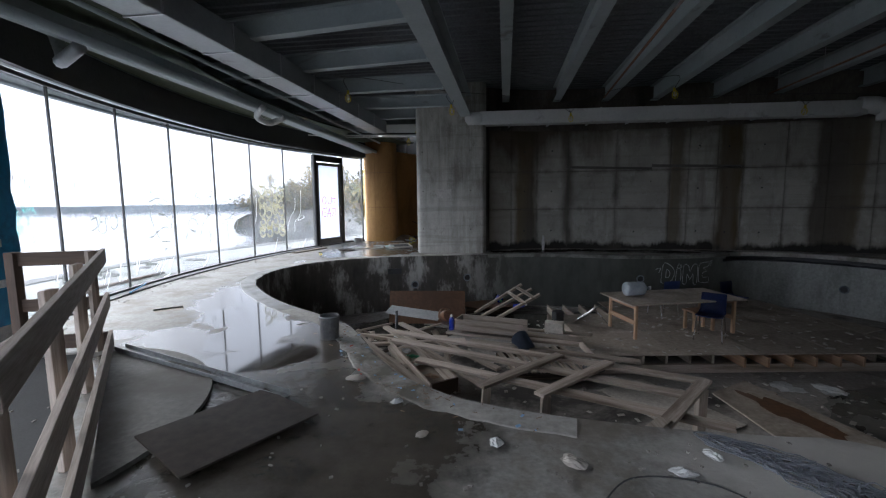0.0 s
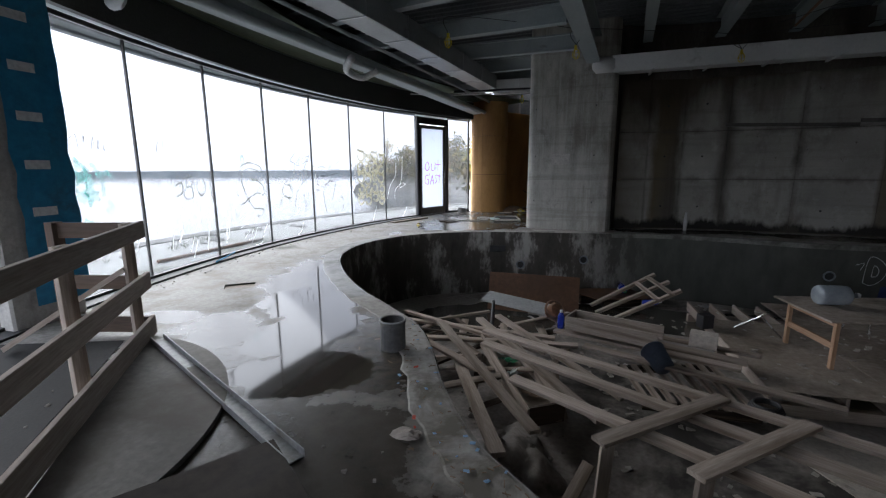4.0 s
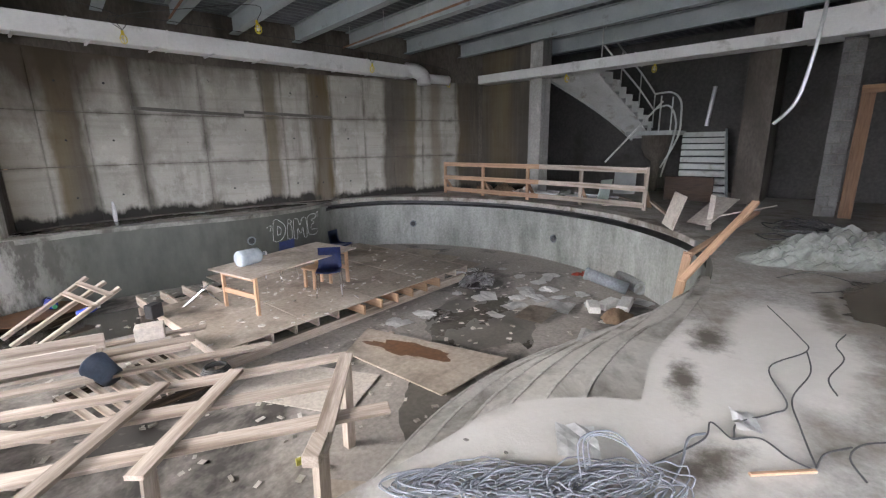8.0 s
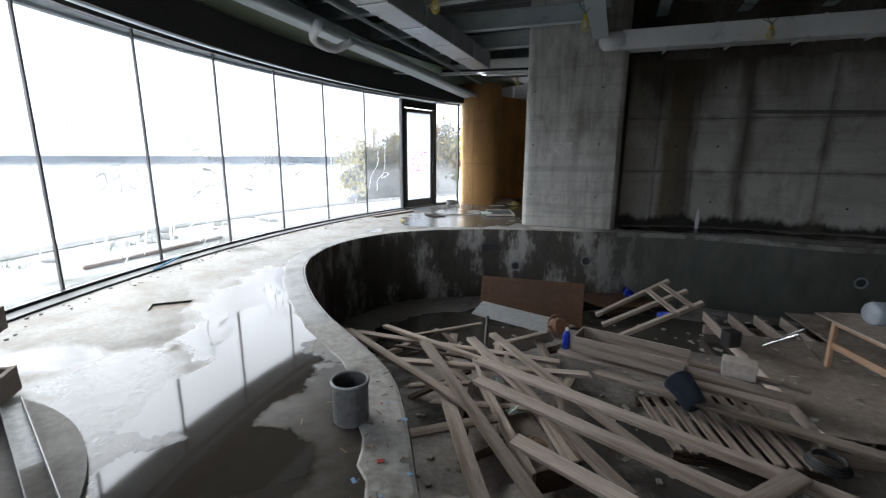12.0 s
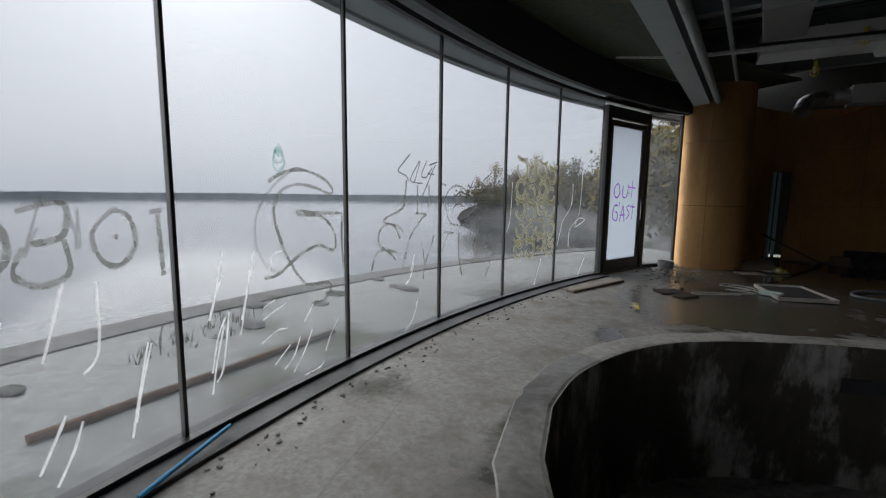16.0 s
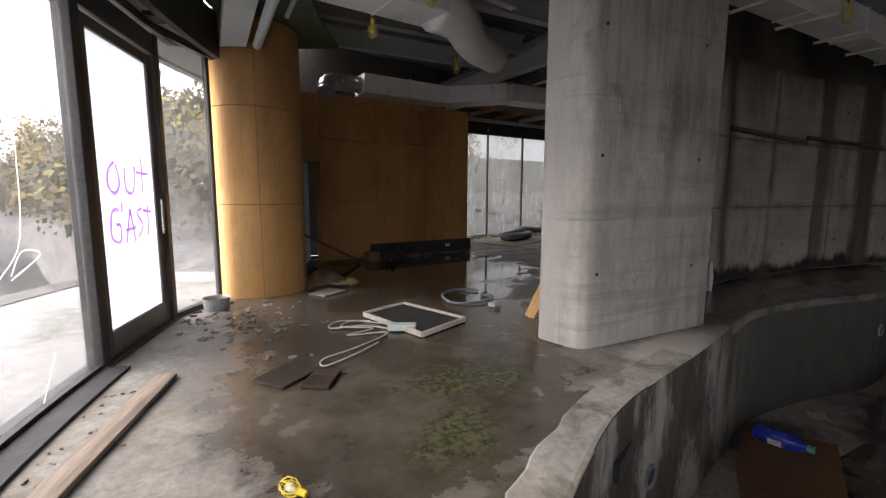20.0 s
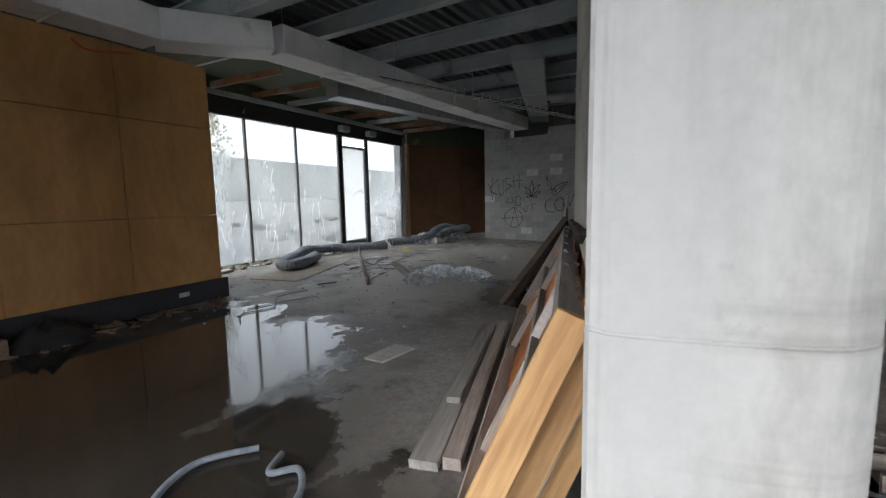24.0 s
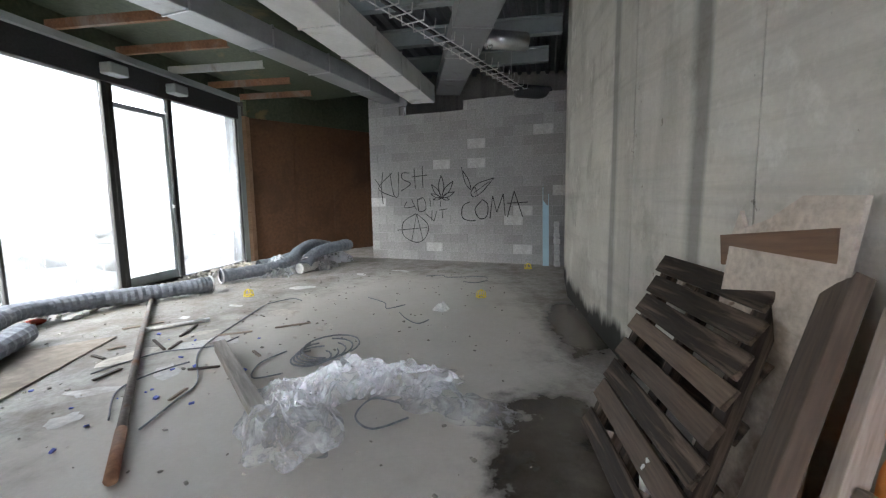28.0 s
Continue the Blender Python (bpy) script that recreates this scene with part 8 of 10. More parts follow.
dp = thing("leaning_plank", "dark plank leaning in the doorway", "plank")
board("plank_body", (-1.0, 17.3, 0.62), (0.1, 17.35, 0.04), 0.12, 0.03, M_DARKWOOD, dp)
tagged(part("dark_bag", crumple(0.35, 0.25, 0.3, 14, 17, at=(0.95, 17.5, 0)), M_BLACKBASE, smooth=True), "black plastic bag against the ochre wall", "bag")
tagged(part("cardboard_lump", box(-0.14, -0.1, 0, 0.14, 0.1, 0.18, 0.01, pose(0.45, 17.5, 0.0, 0, 0, 12)), M_RAG), "soggy cardboard box by the wall", "box")
bm = bmesh.new()
for i in range(70):
    x, y = rnd(-0.4, 3.0), 17.55 + random.gauss(0, 0.14)
    bmesh.ops.create_cube(bm, size=1.0, matrix=pose(x, y, 0.015, rnd(-20, 20), rnd(-20, 20), rnd(0, 360)) @ Matrix.Diagonal((rnd(0.04, 0.22), rnd(0.02, 0.07), rnd(0.01, 0.03), 1)))
tagged(part("wall_litter", bm, M_RAG), "sodden debris along the wall foot", "litter", kind="stuff")
tagged(part("socket_label", box(-0.07, -0.004, -0.03, 0.07, 0.004, 0.03, 0.002, pose(2.55, 17.73, 0.16, 0, 0, -3)), M_PAPER), "small white sticker on the black membrane", "sticker")
tagged(part("blue_rod", tube([(-4.78, 6.6, 0.03), (-4.9, 7.15, 0.07)], 0.012, 8), M_BLUEROD), "bright blue plastic rod lying on the sill", "rod")
for x0, x1 in ((0.2, 0.7), (1.6, 2.4)):
    tagged(part("red_strap", tube(spline([(x0, 17.9, 3.26), (x0 + 0.1, 17.8, 3.12), ((x0 + x1) / 2, 17.83, 3.17), (x1, 17.85, 3.26)], 6), 0.012, 5), M_REDRAG), "torn red strap hanging under the duct", "strap", "torn straps")

# ---- far room ----
random.seed(61)
F0, F1 = Vector((-0.04, 12.75, 0.0)), Vector((3.93, 13.43, 0.0))
T0, T1 = Vector((0.1, 12.32, 1.01)), Vector((4.27, 12.91, 1.01))


def lean_at(u, v, back=0.0):
    """A point of the leaning frame: u along it, v up it, back behind it."""
    a, b = F0.lerp(F1, u), T0.lerp(T1, u)
    n = Vector((0.19, -0.98, 0)) * back
    return a.lerp(b, v) + n + Vector((0.0, 0.0, 0.1 * back * v))


LF = (F1 - F0).normalized()
LN = LF.cross((T0 - F0).normalized())
frames = [(0.0, M_WOOD, "weathered timber frame stretched with orange tarpaulin"), (0.135, M_PINE, "pine timber frame leaning behind the orange one"), (0.27, M_PINE, "pine timber frame leaning against the concrete wall")]
for k, (back, fmat, flabel) in enumerate(frames):
    fr = thing("tarpaulin_screen" if k == 0 else "stud_wall_section", flabel, "stud wall", "" if k == 0 else "leaning frames")
    hi = 1.0 + 0.07 * k
    u0 = 0.03 * k
    u1 = (1.0, 0.6, 0.35)[k]

    def rail(name, a, b, w, d, mat, label=""):
        board(name, a, b, w, d, mat, fr, label, up=tuple(LN))

    rail("end_stud", lean_at(u0 + 0.008, 0.0, back), lean_at(u0 + 0.008, hi, back), 0.05, 0.12, M_PINEFRESH, "fresh pine stud with a sawn end")
    rail("end_stud", lean_at(u1 - 0.008, 0.02, back), lean_at(u1 - 0.008, hi, back), 0.05, 0.1, fmat)
    rail("top_rail", lean_at(u0 + 0.02, hi - (0.04, 0.06, 0.04)[k], back), lean_at(u1 - 0.015, hi - (0.04, 0.06, 0.04)[k], back), (0.05, 0.11, 0.05)[k], 0.11, (M_GREYWOOD, M_WOOD, M_DARKWOOD)[k], "weathered pale top rail" if k == 0 else "")
    rail("bottom_rail", lean_at(u0 + 0.02, 0.045, back), lean_at(u1 - 0.015, 0.045, back), 0.05, 0.1, M_WOOD)
    if k == 0:
        rail("mid_rail", lean_at(0.02, 0.56, 0.01), lean_at(0.985, 0.5, 0.01), 0.055, 0.05, M_GREYWOOD, "grey split middle rail")
        rail("stud", lean_at(0.285, 0.55, 0.005), lean_at(0.265, 0.96, 0.005), 0.085, 0.05, M_PALEBOARD, "pale whitewashed stud")
        rail("stud", lean_at(0.645, 0.5, 0.005), lean_at(0.63, 0.96, 0.005), 0.09, 0.05, M_WOOD)
        rail("stud", lean_at(0.615, 0.06, 0.005), lean_at(0.6, 0.5, 0.005), 0.07, 0.05, M_WOOD)
        rail("stud", lean_at(0.2, 0.06, 0.005), lean_at(0.2, 0.54, 0.005), 0.08, 0.05, M_WOOD)
        bm = bmesh.new()
        rows = []
        for i in range(121):
            row = []
            for j in range(31):
                u, v = i / 120, j / 30
                sag = 0.02 * noise.noise((u * 9, v * 2.5, 1)) + 0.03 * noise.noise((u * 4 + v * 3, v * 5, 8)) + 0.06 * abs(noise.noise((u * 15 + v * 6, v * 1.6, 5))) + 0.035 * abs(noise.noise((u * 34 - v * 9, v * 2.6, 3)))
                row.append(bm.verts.new(lean_at(0.02 + 0.965 * u, 0.04 + 0.93 * v, 0.035 + sag)))
            rows.append(row)
        for a, b in zip(rows, rows[1:]):
            for j in range(30):
                bm.faces.new((a[j], a[j + 1], b[j + 1], b[j]))
        bmesh.ops.solidify(bm, geom=list(bm.faces), thickness=0.002)
        tarp = part("tarpaulin", bm, M_ORANGETARP, fr, "creased orange tarpaulin", smooth=True)
        rail("tape", lean_at(0.62, 0.925, -0.028), lean_at(0.97, 0.925, -0.028), 0.022, 0.002, M_REDRAG, "red-orange tape along the rail")
        for u in (0.28, 0.42, 0.55, 0.71, 0.86):
            q = lean_at(u, 0.985, -0.03)
            part("plastic_scrap", crumple(0.035, 0.025, 0.03, 5, int(u * 50), at=(q.x, q.y, q.z)), M_PAPER, tarp, "white plastic caught under a nail")
# pale blue panel tucked behind
bp = thing("foam_sheet", "pale blue foam panel tucked behind the timber frames", "foam sheet")
bm = bmesh.new()
v = [bm.verts.new(lean_at(u, w, k)) for k in (0.197, 0.208) for u, w in ((0.035, 0.02), (0.33, 0.02), (0.33, 1.12), (0.035, 1.15))]
for f in ((0, 1, 2, 3), (7, 6, 5, 4), (0, 4, 5, 1), (1, 5, 6, 2), (2, 6, 7, 3), (3, 7, 4, 0)):
    bm.faces.new([v[i] for i in f])
bmesh.ops.recalc_face_normals(bm, faces=bm.faces)
part("foam_board", bm, M_LIGHTBLUE, bp)
db = thing("dark_beam", "dark rotten beam lying behind the frames", "beam")
board("beam", (2.0, 12.5, 1.09), (4.25, 12.88, 1.06), 0.07, 0.09, M_DARKWOOD, db)
board("prop", (2.45, 12.6, 0.0), (2.45, 12.585, 1.06), 0.05, 0.06, M_DARKWOOD, db)
board("prop", (3.5, 12.79, 0.0), (3.5, 12.775, 1.04), 0.05, 0.06, M_DARKWOOD, db)

# grey timbers at the foot
for i, (a, b, w, h, z) in enumerate(((((0.55, 13.12)), (3.05, 13.57), 0.16, 0.05, 0.025), ((0.6, 12.98), (3.1, 13.42), 0.1, 0.07, 0.036), ((1.2, 13.22), (2.6, 13.46), 0.09, 0.04, 0.07))):
    tt = thing("old_timber", "grey weathered timber lying at the foot of the frames", "timber", "old timbers")
    board("timber", (a[0], a[1], z), (b[0], b[1], z), w, h, M_GREYWOOD if i != 1 else M_WOOD, tt)

# leaning pallet, its slats level, stringers running up
pal = thing("pallet", "dark rotten wooden pallet leaning on the wall", "pallet")
PA, PB = Vector((4.2, 13.62, 0.02)), Vector((5.28, 13.63, 0.02))
PT = Vector((0.47, -0.63, 0.95))


def pal_at(u, v, out=0.0):
    n = Vector((0.0, 0.83, 0.55)).normalized()
    return PA.lerp(PB, u) + PT * v + n * out


PN = Vector((0.0, 0.83, 0.55)).normalized()
for u in (0.05, 0.5, 0.95):
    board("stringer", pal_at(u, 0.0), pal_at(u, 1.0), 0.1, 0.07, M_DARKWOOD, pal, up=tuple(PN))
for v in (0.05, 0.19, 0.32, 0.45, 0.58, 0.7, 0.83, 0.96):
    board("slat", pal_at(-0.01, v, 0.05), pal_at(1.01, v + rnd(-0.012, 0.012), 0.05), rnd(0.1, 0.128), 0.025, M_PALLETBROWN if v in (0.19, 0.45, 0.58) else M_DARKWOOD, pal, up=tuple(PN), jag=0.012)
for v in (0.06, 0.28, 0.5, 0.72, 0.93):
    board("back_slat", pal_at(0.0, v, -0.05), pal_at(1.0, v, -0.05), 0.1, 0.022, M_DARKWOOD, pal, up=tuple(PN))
for u in (0.27, 0.72):
    for v in (0.06, 0.93):
        board("block", pal_at(u, v - 0.05), pal_at(u, v + 0.05), 0.1, 0.07, M_WOOD, pal, up=tuple(PN))
big = thing("heavy_plank", "heavy split dark plank leaning beside the pallet", "plank")
board("plank", (3.88, 13.66, 0.06), (4.38, 12.97, 1.08), 0.15, 0.07, M_PALLETBROWN, big, up=(0.2, 0.9, 0.4), jag=0.03)
osb = thing("chipboard_offcut", "pale torn chipboard leaning on the concrete wall", "board")
bm = bmesh.new()
OUT = [(4.36, 0.0), (4.98, 0.0), (4.97, 1.2), (4.94, 1.33), (4.89, 1.25), (4.75, 1.3), (4.6, 1.4), (4.34, 1.4), (4.36, 1.0)]
f0 = [bm.verts.new((x, 12.93 + 0.11 * (x - 4.2) + 0.16 * (1 - z / 1.4), z)) for x, z in OUT]
f1 = [bm.verts.new((v.co.x, v.co.y + 0.02, v.co.z)) for v in f0]
bm.faces.new(f0)
bm.faces.new(f1[::-1])
for i in range(len(OUT)):
    j = (i + 1) % len(OUT)
    bm.faces.new((f0[i], f1[i], f1[j], f0[j]))
bmesh.ops.recalc_face_normals(bm, faces=bm.faces)
part("panel", bm, M_CHIP, osb)
board("nailed_plank", (4.4, 12.985, 1.21), (5.04, 13.055, 1.13), 0.03, 0.15, M_PINEDARK, osb, "brown plank nailed across")
cn = thing("white_canister", "small white plastic canister caught in the pallet", "canister")
q = pal_at(0.3, 0.16, 0.02)
part("body", lathe([(0.0, 0), (0.034, 0.0), (0.038, 0.008), (0.038, 0.12), (0.028, 0.14), (0.016, 0.15), (0.016, 0.17), (0.0, 0.17)], 14, (q.x, q.y, q.z - 0.1)), M_PAPER, cn, smooth=True)

# pale tile on the floor
tl = thing("ceiling_tile", "pale square ceiling tile lying on the concrete", "tile")
part("tile", prism([(1.76, 14.3), (2.17, 14.23), (2.14, 14.0), (1.73, 14.1)], 0.004, 0.02), M_PALEBOARD, tl)


# flexible corrugated ducts
def flex(name, pts, r, label, mat, seed, open_end=True):
    t = thing(name, label, "hose", "flexible ducts")
    line = spline([Vector(p) for p in pts], 14)
    bm = bmesh.new()
    rings, n, acc = [], 14, 0.0
    for i, p in enumerate(line):
        d = (line[min(i + 1, len(line) - 1)] - line[max(i - 1, 0)]).normalized()
        sx = d.cross(Vector((0, 0, 1))).normalized()
        sz = sx.cross(d)
        rr = r * (1.0 + (0.045 if i % 2 else -0.045)) * (1 + 0.1 * noise.noise((i * 0.11, seed, 0)))
        sq = 0.86 + 0.14 * noise.noise((i * 0.07, seed, 7))
        rings.append([bm.verts.new(p + sx * math.cos(a) * rr + sz * math.sin(a) * rr * sq) for a in (math.tau * k / n for k in range(n))])
    for a, b in zip(rings, rings[1:]):
        for k in range(n):
            bm.faces.new((a[k], a[(k + 1) % n], b[(k + 1) % n], b[k]))
    bm.faces.new(rings[0])
    bmesh.ops.recalc_face_normals(bm, faces=bm.faces)
    part("sleeve", bm, mat, t, smooth=False)
    if open_end:
        e, d = line[-1], (line[-1] - line[-2]).normalized()
        sx = d.cross(Vector((0, 0, 1))).normalized()
        sz = sx.cross(d)
        part("end_ring", tube([e + (sx * math.cos(a) + sz * math.sin(a)) * r for a in (math.tau * k / 16 for k in range(16))], 0.014, 6, closed=True), M_GALV, t)
        bm = bmesh.new()
        bm.faces.new([bm.verts.new(e - d * 0.05 + (sx * math.cos(a) + sz * math.sin(a)) * r * 0.97) for a in (math.tau * k / 16 for k in range(16))])
        part("inside", bm, M_BLACKBASE, t)
    return t


def dense(pts, step=0.03):
    out = []
    for a, b in zip(pts, pts[1:]):
        a, b = Vector(a), Vector(b)
        for i in range(max(1, int((b - a).length / 0.45))):
            out.append(a.lerp(b, i / max(1, int((b - a).length / 0.45))))
    return out + [Vector(pts[-1])]


flex("flexible_duct", dense([(6.6, 18.9, 0.12), (5.9, 18.55, 0.12), (5.35, 18.42, 0.12), (5.3, 18.66, 0.13), (5.75, 18.95, 0.14), (6.4, 19.25, 0.16), (7.0, 19.5, 0.2), (7.6, 19.45, 0.16), (8.2, 19.15, 0.13), (8.7, 18.75, 0.13), (9.05, 18.5, 0.13)]), 0.125, "grey corrugated flexible duct snaking over the floor", M_FLEX, 1)
flex("flexible_duct", dense([(12.3, 17.5, 0.3), (11.8, 17.9, 0.45), (11.2, 18.0, 0.36), (10.75, 17.95, 0.26), (10.3, 18.3, 0.15), (9.72, 18.75, 0.13)]), 0.125, "grey flexible duct with a limp open end", M_FLEX, 2)
flex("flexible_duct", dense([(10.9, 17.75, 0.13), (11.4, 17.7, 0.32), (11.9, 17.3, 0.42), (12.35, 17.4, 0.36), (12.5, 17.95, 0.3), (12.0, 18.3, 0.2), (11.3, 18.45, 0.15), (10.9, 18.7, 0.13)]), 0.13, "grey flexible duct heaped by the brown wall", M_FLEX, 3, False)
hp = thing("foil_heap", "heap of crumpled silver foil and plastic by the ducts", "foil heap")
for i, (x, y, w, h) in enumerate(((11.0, 18.25, 0.6, 0.34), (11.7, 17.9, 0.5, 0.4), (10.5, 18.2, 0.4, 0.24), (12.2, 17.7, 0.45, 0.42), (11.3, 17.6, 0.4, 0.26))):
    part("foil", crumple(w, w * 0.7, h, 16, i + 4, at=(x, y, 0.0), rot=i * 40, sharp=3.5), M_FOIL if i % 2 else M_FILM, hp)
fit = thing("pipe_fitting", "white plastic pipe tee lying by the ducts", "pipe fitting")
part("run", tube([(10.75, 17.78, 0.09), (11.2, 17.6, 0.09)], 0.085, 14), M_PVC, fit, smooth=False)
part("branch", tube([(10.98, 17.7, 0.1), (11.02, 17.78, 0.26)], 0.07, 14), M_PVC, fit)
part("collar", tube([(10.72, 17.79, 0.09), (10.78, 17.77, 0.09)], 0.1, 14), M_PVC, fit)

# plywood on the floor by the window
pw = thing("plywood_sheet", "thin dirty plywood sheet lying by the window", "plywood")
part("sheet", prism([(4.34, 18.5), (4.44, 17.5), (5.45, 17.75), (6.85, 18.12), (6.3, 18.75)], 0.004, 0.016), M_PLY, pw)
# long pipe and the weathered post
rp = thing("rusty_pipe", "long rusty steel pipe lying across the floor", "pipe")
part("tube", tube([(4.62, 16.15, 0.03), (7.0, 17.95, 0.035), (9.2, 19.55, 0.04)], 0.03, 10), M_RUSTGREY, rp, smooth=True)
part("rusted_end", tube([(4.6, 16.135, 0.03), (5.05, 16.475, 0.031)], 0.034, 10), M_RUST, rp, smooth=True)
wp = thing("timber_post", "weathered split timber post lying on the floor", "post")
board("post", (5.02, 15.5, 0.05), (6.5, 16.75, 0.06), 0.1, 0.09, M_GREYWOOD, wp, jag=0.018)
ft = thing("fluorescent_tube", "white fluorescent tube lying on the floor", "lamp")
part("glass_tube", tube([(7.06, 17.93, 0.025), (7.44, 17.52, 0.025)], 0.022, 10), M_PAPER, ft, smooth=True)
for a, b in (((7.03, 17.96, 0.025), (7.06, 17.93, 0.025)), ((7.44, 17.52, 0.025), (7.47, 17.49, 0.025))):
    part("cap", tube([a, b], 0.024, 10), M_GALV, ft)
# clear plastic heap
ph = thing("plastic_film", "heap of crumpled clear plastic film", "plastic film")
for i, (x, y, w, d, h, r) in enumerate(((5.2, 15.5, 0.5, 0.32, 0.2, 20), (5.75, 15.35, 0.5, 0.26, 0.22, -30), (5.85, 14.85, 0.42, 0.22, 0.2, -70), (5.6, 15.7, 0.3, 0.2, 0.12, 30), (5.62, 14.6, 0.28, 0.2, 0.12, 60))):
    part("film", crumple(w, d, h, 22, i + 11, at=(x, y, 0.002), rot=r, sharp=4.2, lobes=0.6), M_FILM, ph)
part("film", crumple(0.3, 0.2, 0.04, 14, 31, at=(5.5, 14.32, 0.002), rot=50, sharp=4, lobes=0.6), M_FILM, ph)


def cable_on_floor(pts, r, mat, label, name="loose_cable"):
    line = spline([Vector((x, y, r + 0.004)) for x, y in pts], 8)
    tagged(part(name, tube(line, r, 6), mat, smooth=True), label, "cable", "cable bits")


coil = thing("cable_coil", "coil of black cable on the floor", "cable coil")
for k in range(5):
    a0 = rnd(0, 6)
    part("turn", tube([(6.35 + 0.05 * k + (0.2 + 0.03 * k) * math.cos(a0 + i * 0.3), 15.8 - 0.03 * k + (0.17 + 0.02 * k) * math.sin(a0 + i * 0.3), 0.012 + 0.011 * k) for i in range(19)], 0.008, 5), M_CABLE, coil)
for pts in (((5.1, 16.4), (5.5, 16.45), (5.8, 16.5), (6.5, 16.95), (7.4, 17.1), (8.2, 17.2)), ((5.2, 16.7), (5.6, 17.0), (5.9, 17.0), (6.2, 16.85)), ((8.7, 15.9), (8.4, 15.6), (8.1, 15.5), (8.3, 15.3)), ((7.9, 15.3), (7.6, 15.15), (7.45, 15.0), (7.6, 14.9)), ((10.4, 15.3), (10.5, 15.0), (10.3, 14.9), (10.35, 14.3), (10.2, 14.2)), ((9.9, 14.6), (9.8, 14.4), (10.0, 14.2)), ((6.0, 15.9), (5.9, 16.1), (6.2, 16.2), (6.5, 16.1)), ((8.3, 17.2), (8.6, 17.0), (8.5, 16.8)), ((5.35, 14.75), (5.2, 14.95), (5.35, 15.1), (5.6, 15.05), (5.55, 14.85)), ((5.9, 17.5), (6.4, 17.3), (6.6, 16.9), (6.9, 16.8)), ((2.2, 16.3), (2.5, 16.6), (2.9, 16.5), (3.4, 16.9), (3.9, 16.8)), ((2.7, 16.75), (3.2, 16.6), (3.6, 16.35))):
    cable_on_floor(pts, 0.007, M_CABLE, "short black cable lying loose on the concrete")
bag = thing("plastic_bag", "small crumpled white plastic bag", "bag")
part("film", crumple(0.13, 0.1, 0.09, 12, 71, at=(8.1, 14.8, 0.002), sharp=4), M_PAPER, bag)
ld = thing("jar_lid", "white round lid on the concrete", "lid")
part("disc", lathe([(0, 0.012), (0.045, 0.012), (0.05, 0.008), (0.05, 0.0)], 18, (3.74, 15.8, 0.002)), M_PAPER, ld)
for x, y in ((8.8, 14.3), (8.78, 17.74), (11.25, 13.4)):
    yl = thing("work_lamp_cage", "yellow plastic lamp cage on the floor", "lamp cage", "lamp cages")
    for k in range(5):
        a = k * 1.256
        part("bar", tube([(x + 0.07 * math.cos(a), y + 0.07 * math.sin(a), 0.01), (x + 0.06 * math.cos(a), y + 0.06 * math.sin(a), 0.08), (x, y, 0.11)], 0.007, 5), M_YELLOW, yl)
    part("ring", tube([(x + 0.07 * math.cos(i * 0.52), y + 0.07 * math.sin(i * 0.52), 0.012) for i in range(12)], 0.008, 5, closed=True), M_YELLOW, yl)

# scraps
SCRAP = [(7.86, 16.78), (6.86, 16.92), (6.65, 17.14), (7.29, 16.02), (10.58, 16.53), (11.0, 15.86), (6.3, 17.5), (5.6, 17.2), (5.2, 17.0), (7.0, 17.3), (8.2, 17.6), (6.0, 16.9), (4.2, 17.1), (3.6, 17.2), (7.6, 17.9), (8.5, 16.4), (3.2, 17.3), (9.4, 17.2)]
for i, (x, y) in enumerate(SCRAP):
    w = rnd(0.08, 0.24)
    tagged(part("paper_scrap", blob(x, y, w, w * rnd(0.4, 0.8), rnd(0, 180), 0.006, 200 + i, n=14, ragged=0.5, thick=0.004), M_PAPER if i % 3 else M_PALEBOARD), "torn piece of pale paper on the concrete", "paper", "paper scraps")
for i in range(14):
    x, y = rnd(4.6, 8.6), rnd(16.2, 18.4)
    sk = thing("splinter", "broken piece of lath on the floor", "lath", "splinters")
    a = rnd(0, 3.14)
    L = rnd(0.15, 0.5)
    board("lath", (x, y, 0.012), (x + L * math.cos(a), y + L * math.sin(a), 0.014), 0.03, 0.015, M_WOOD if i % 2 else M_DARKWOOD, sk)
for nm, lab, mat, n, area in (("blue_crumbs", "bits of blue plastic on the floor", M_BLUEBIT, 26, (4.4, 7.0, 16.2, 18.0)), ("floor_crumbs", "crumbs of concrete and dirt on the floor", M_GRIT, 520, (2.0, 11.0, 13.8, 19.6)), ("pale_crumbs", "crumbs of pale plaster on the floor", M_PALEBOARD, 160, (2.0, 11.0, 14.2, 19.4))):
    bm = bmesh.new()
    for i in range(n):
        s = rnd(0.006, 0.03) if n > 30 else rnd(0.012, 0.04)
        x, y = rnd(area[0], area[1]), rnd(area[2], area[3])
        bmesh.ops.create_cube(bm, size=1.0, matrix=pose(x, y, s * 0.2, rnd(-20, 20), rnd(-20, 20), rnd(0, 360)) @ Matrix.Diagonal((s, s * rnd(0.4, 1), s * 0.4, 1)))
    tagged(part(nm, bm, mat), lab, "crumbs", kind="stuff")
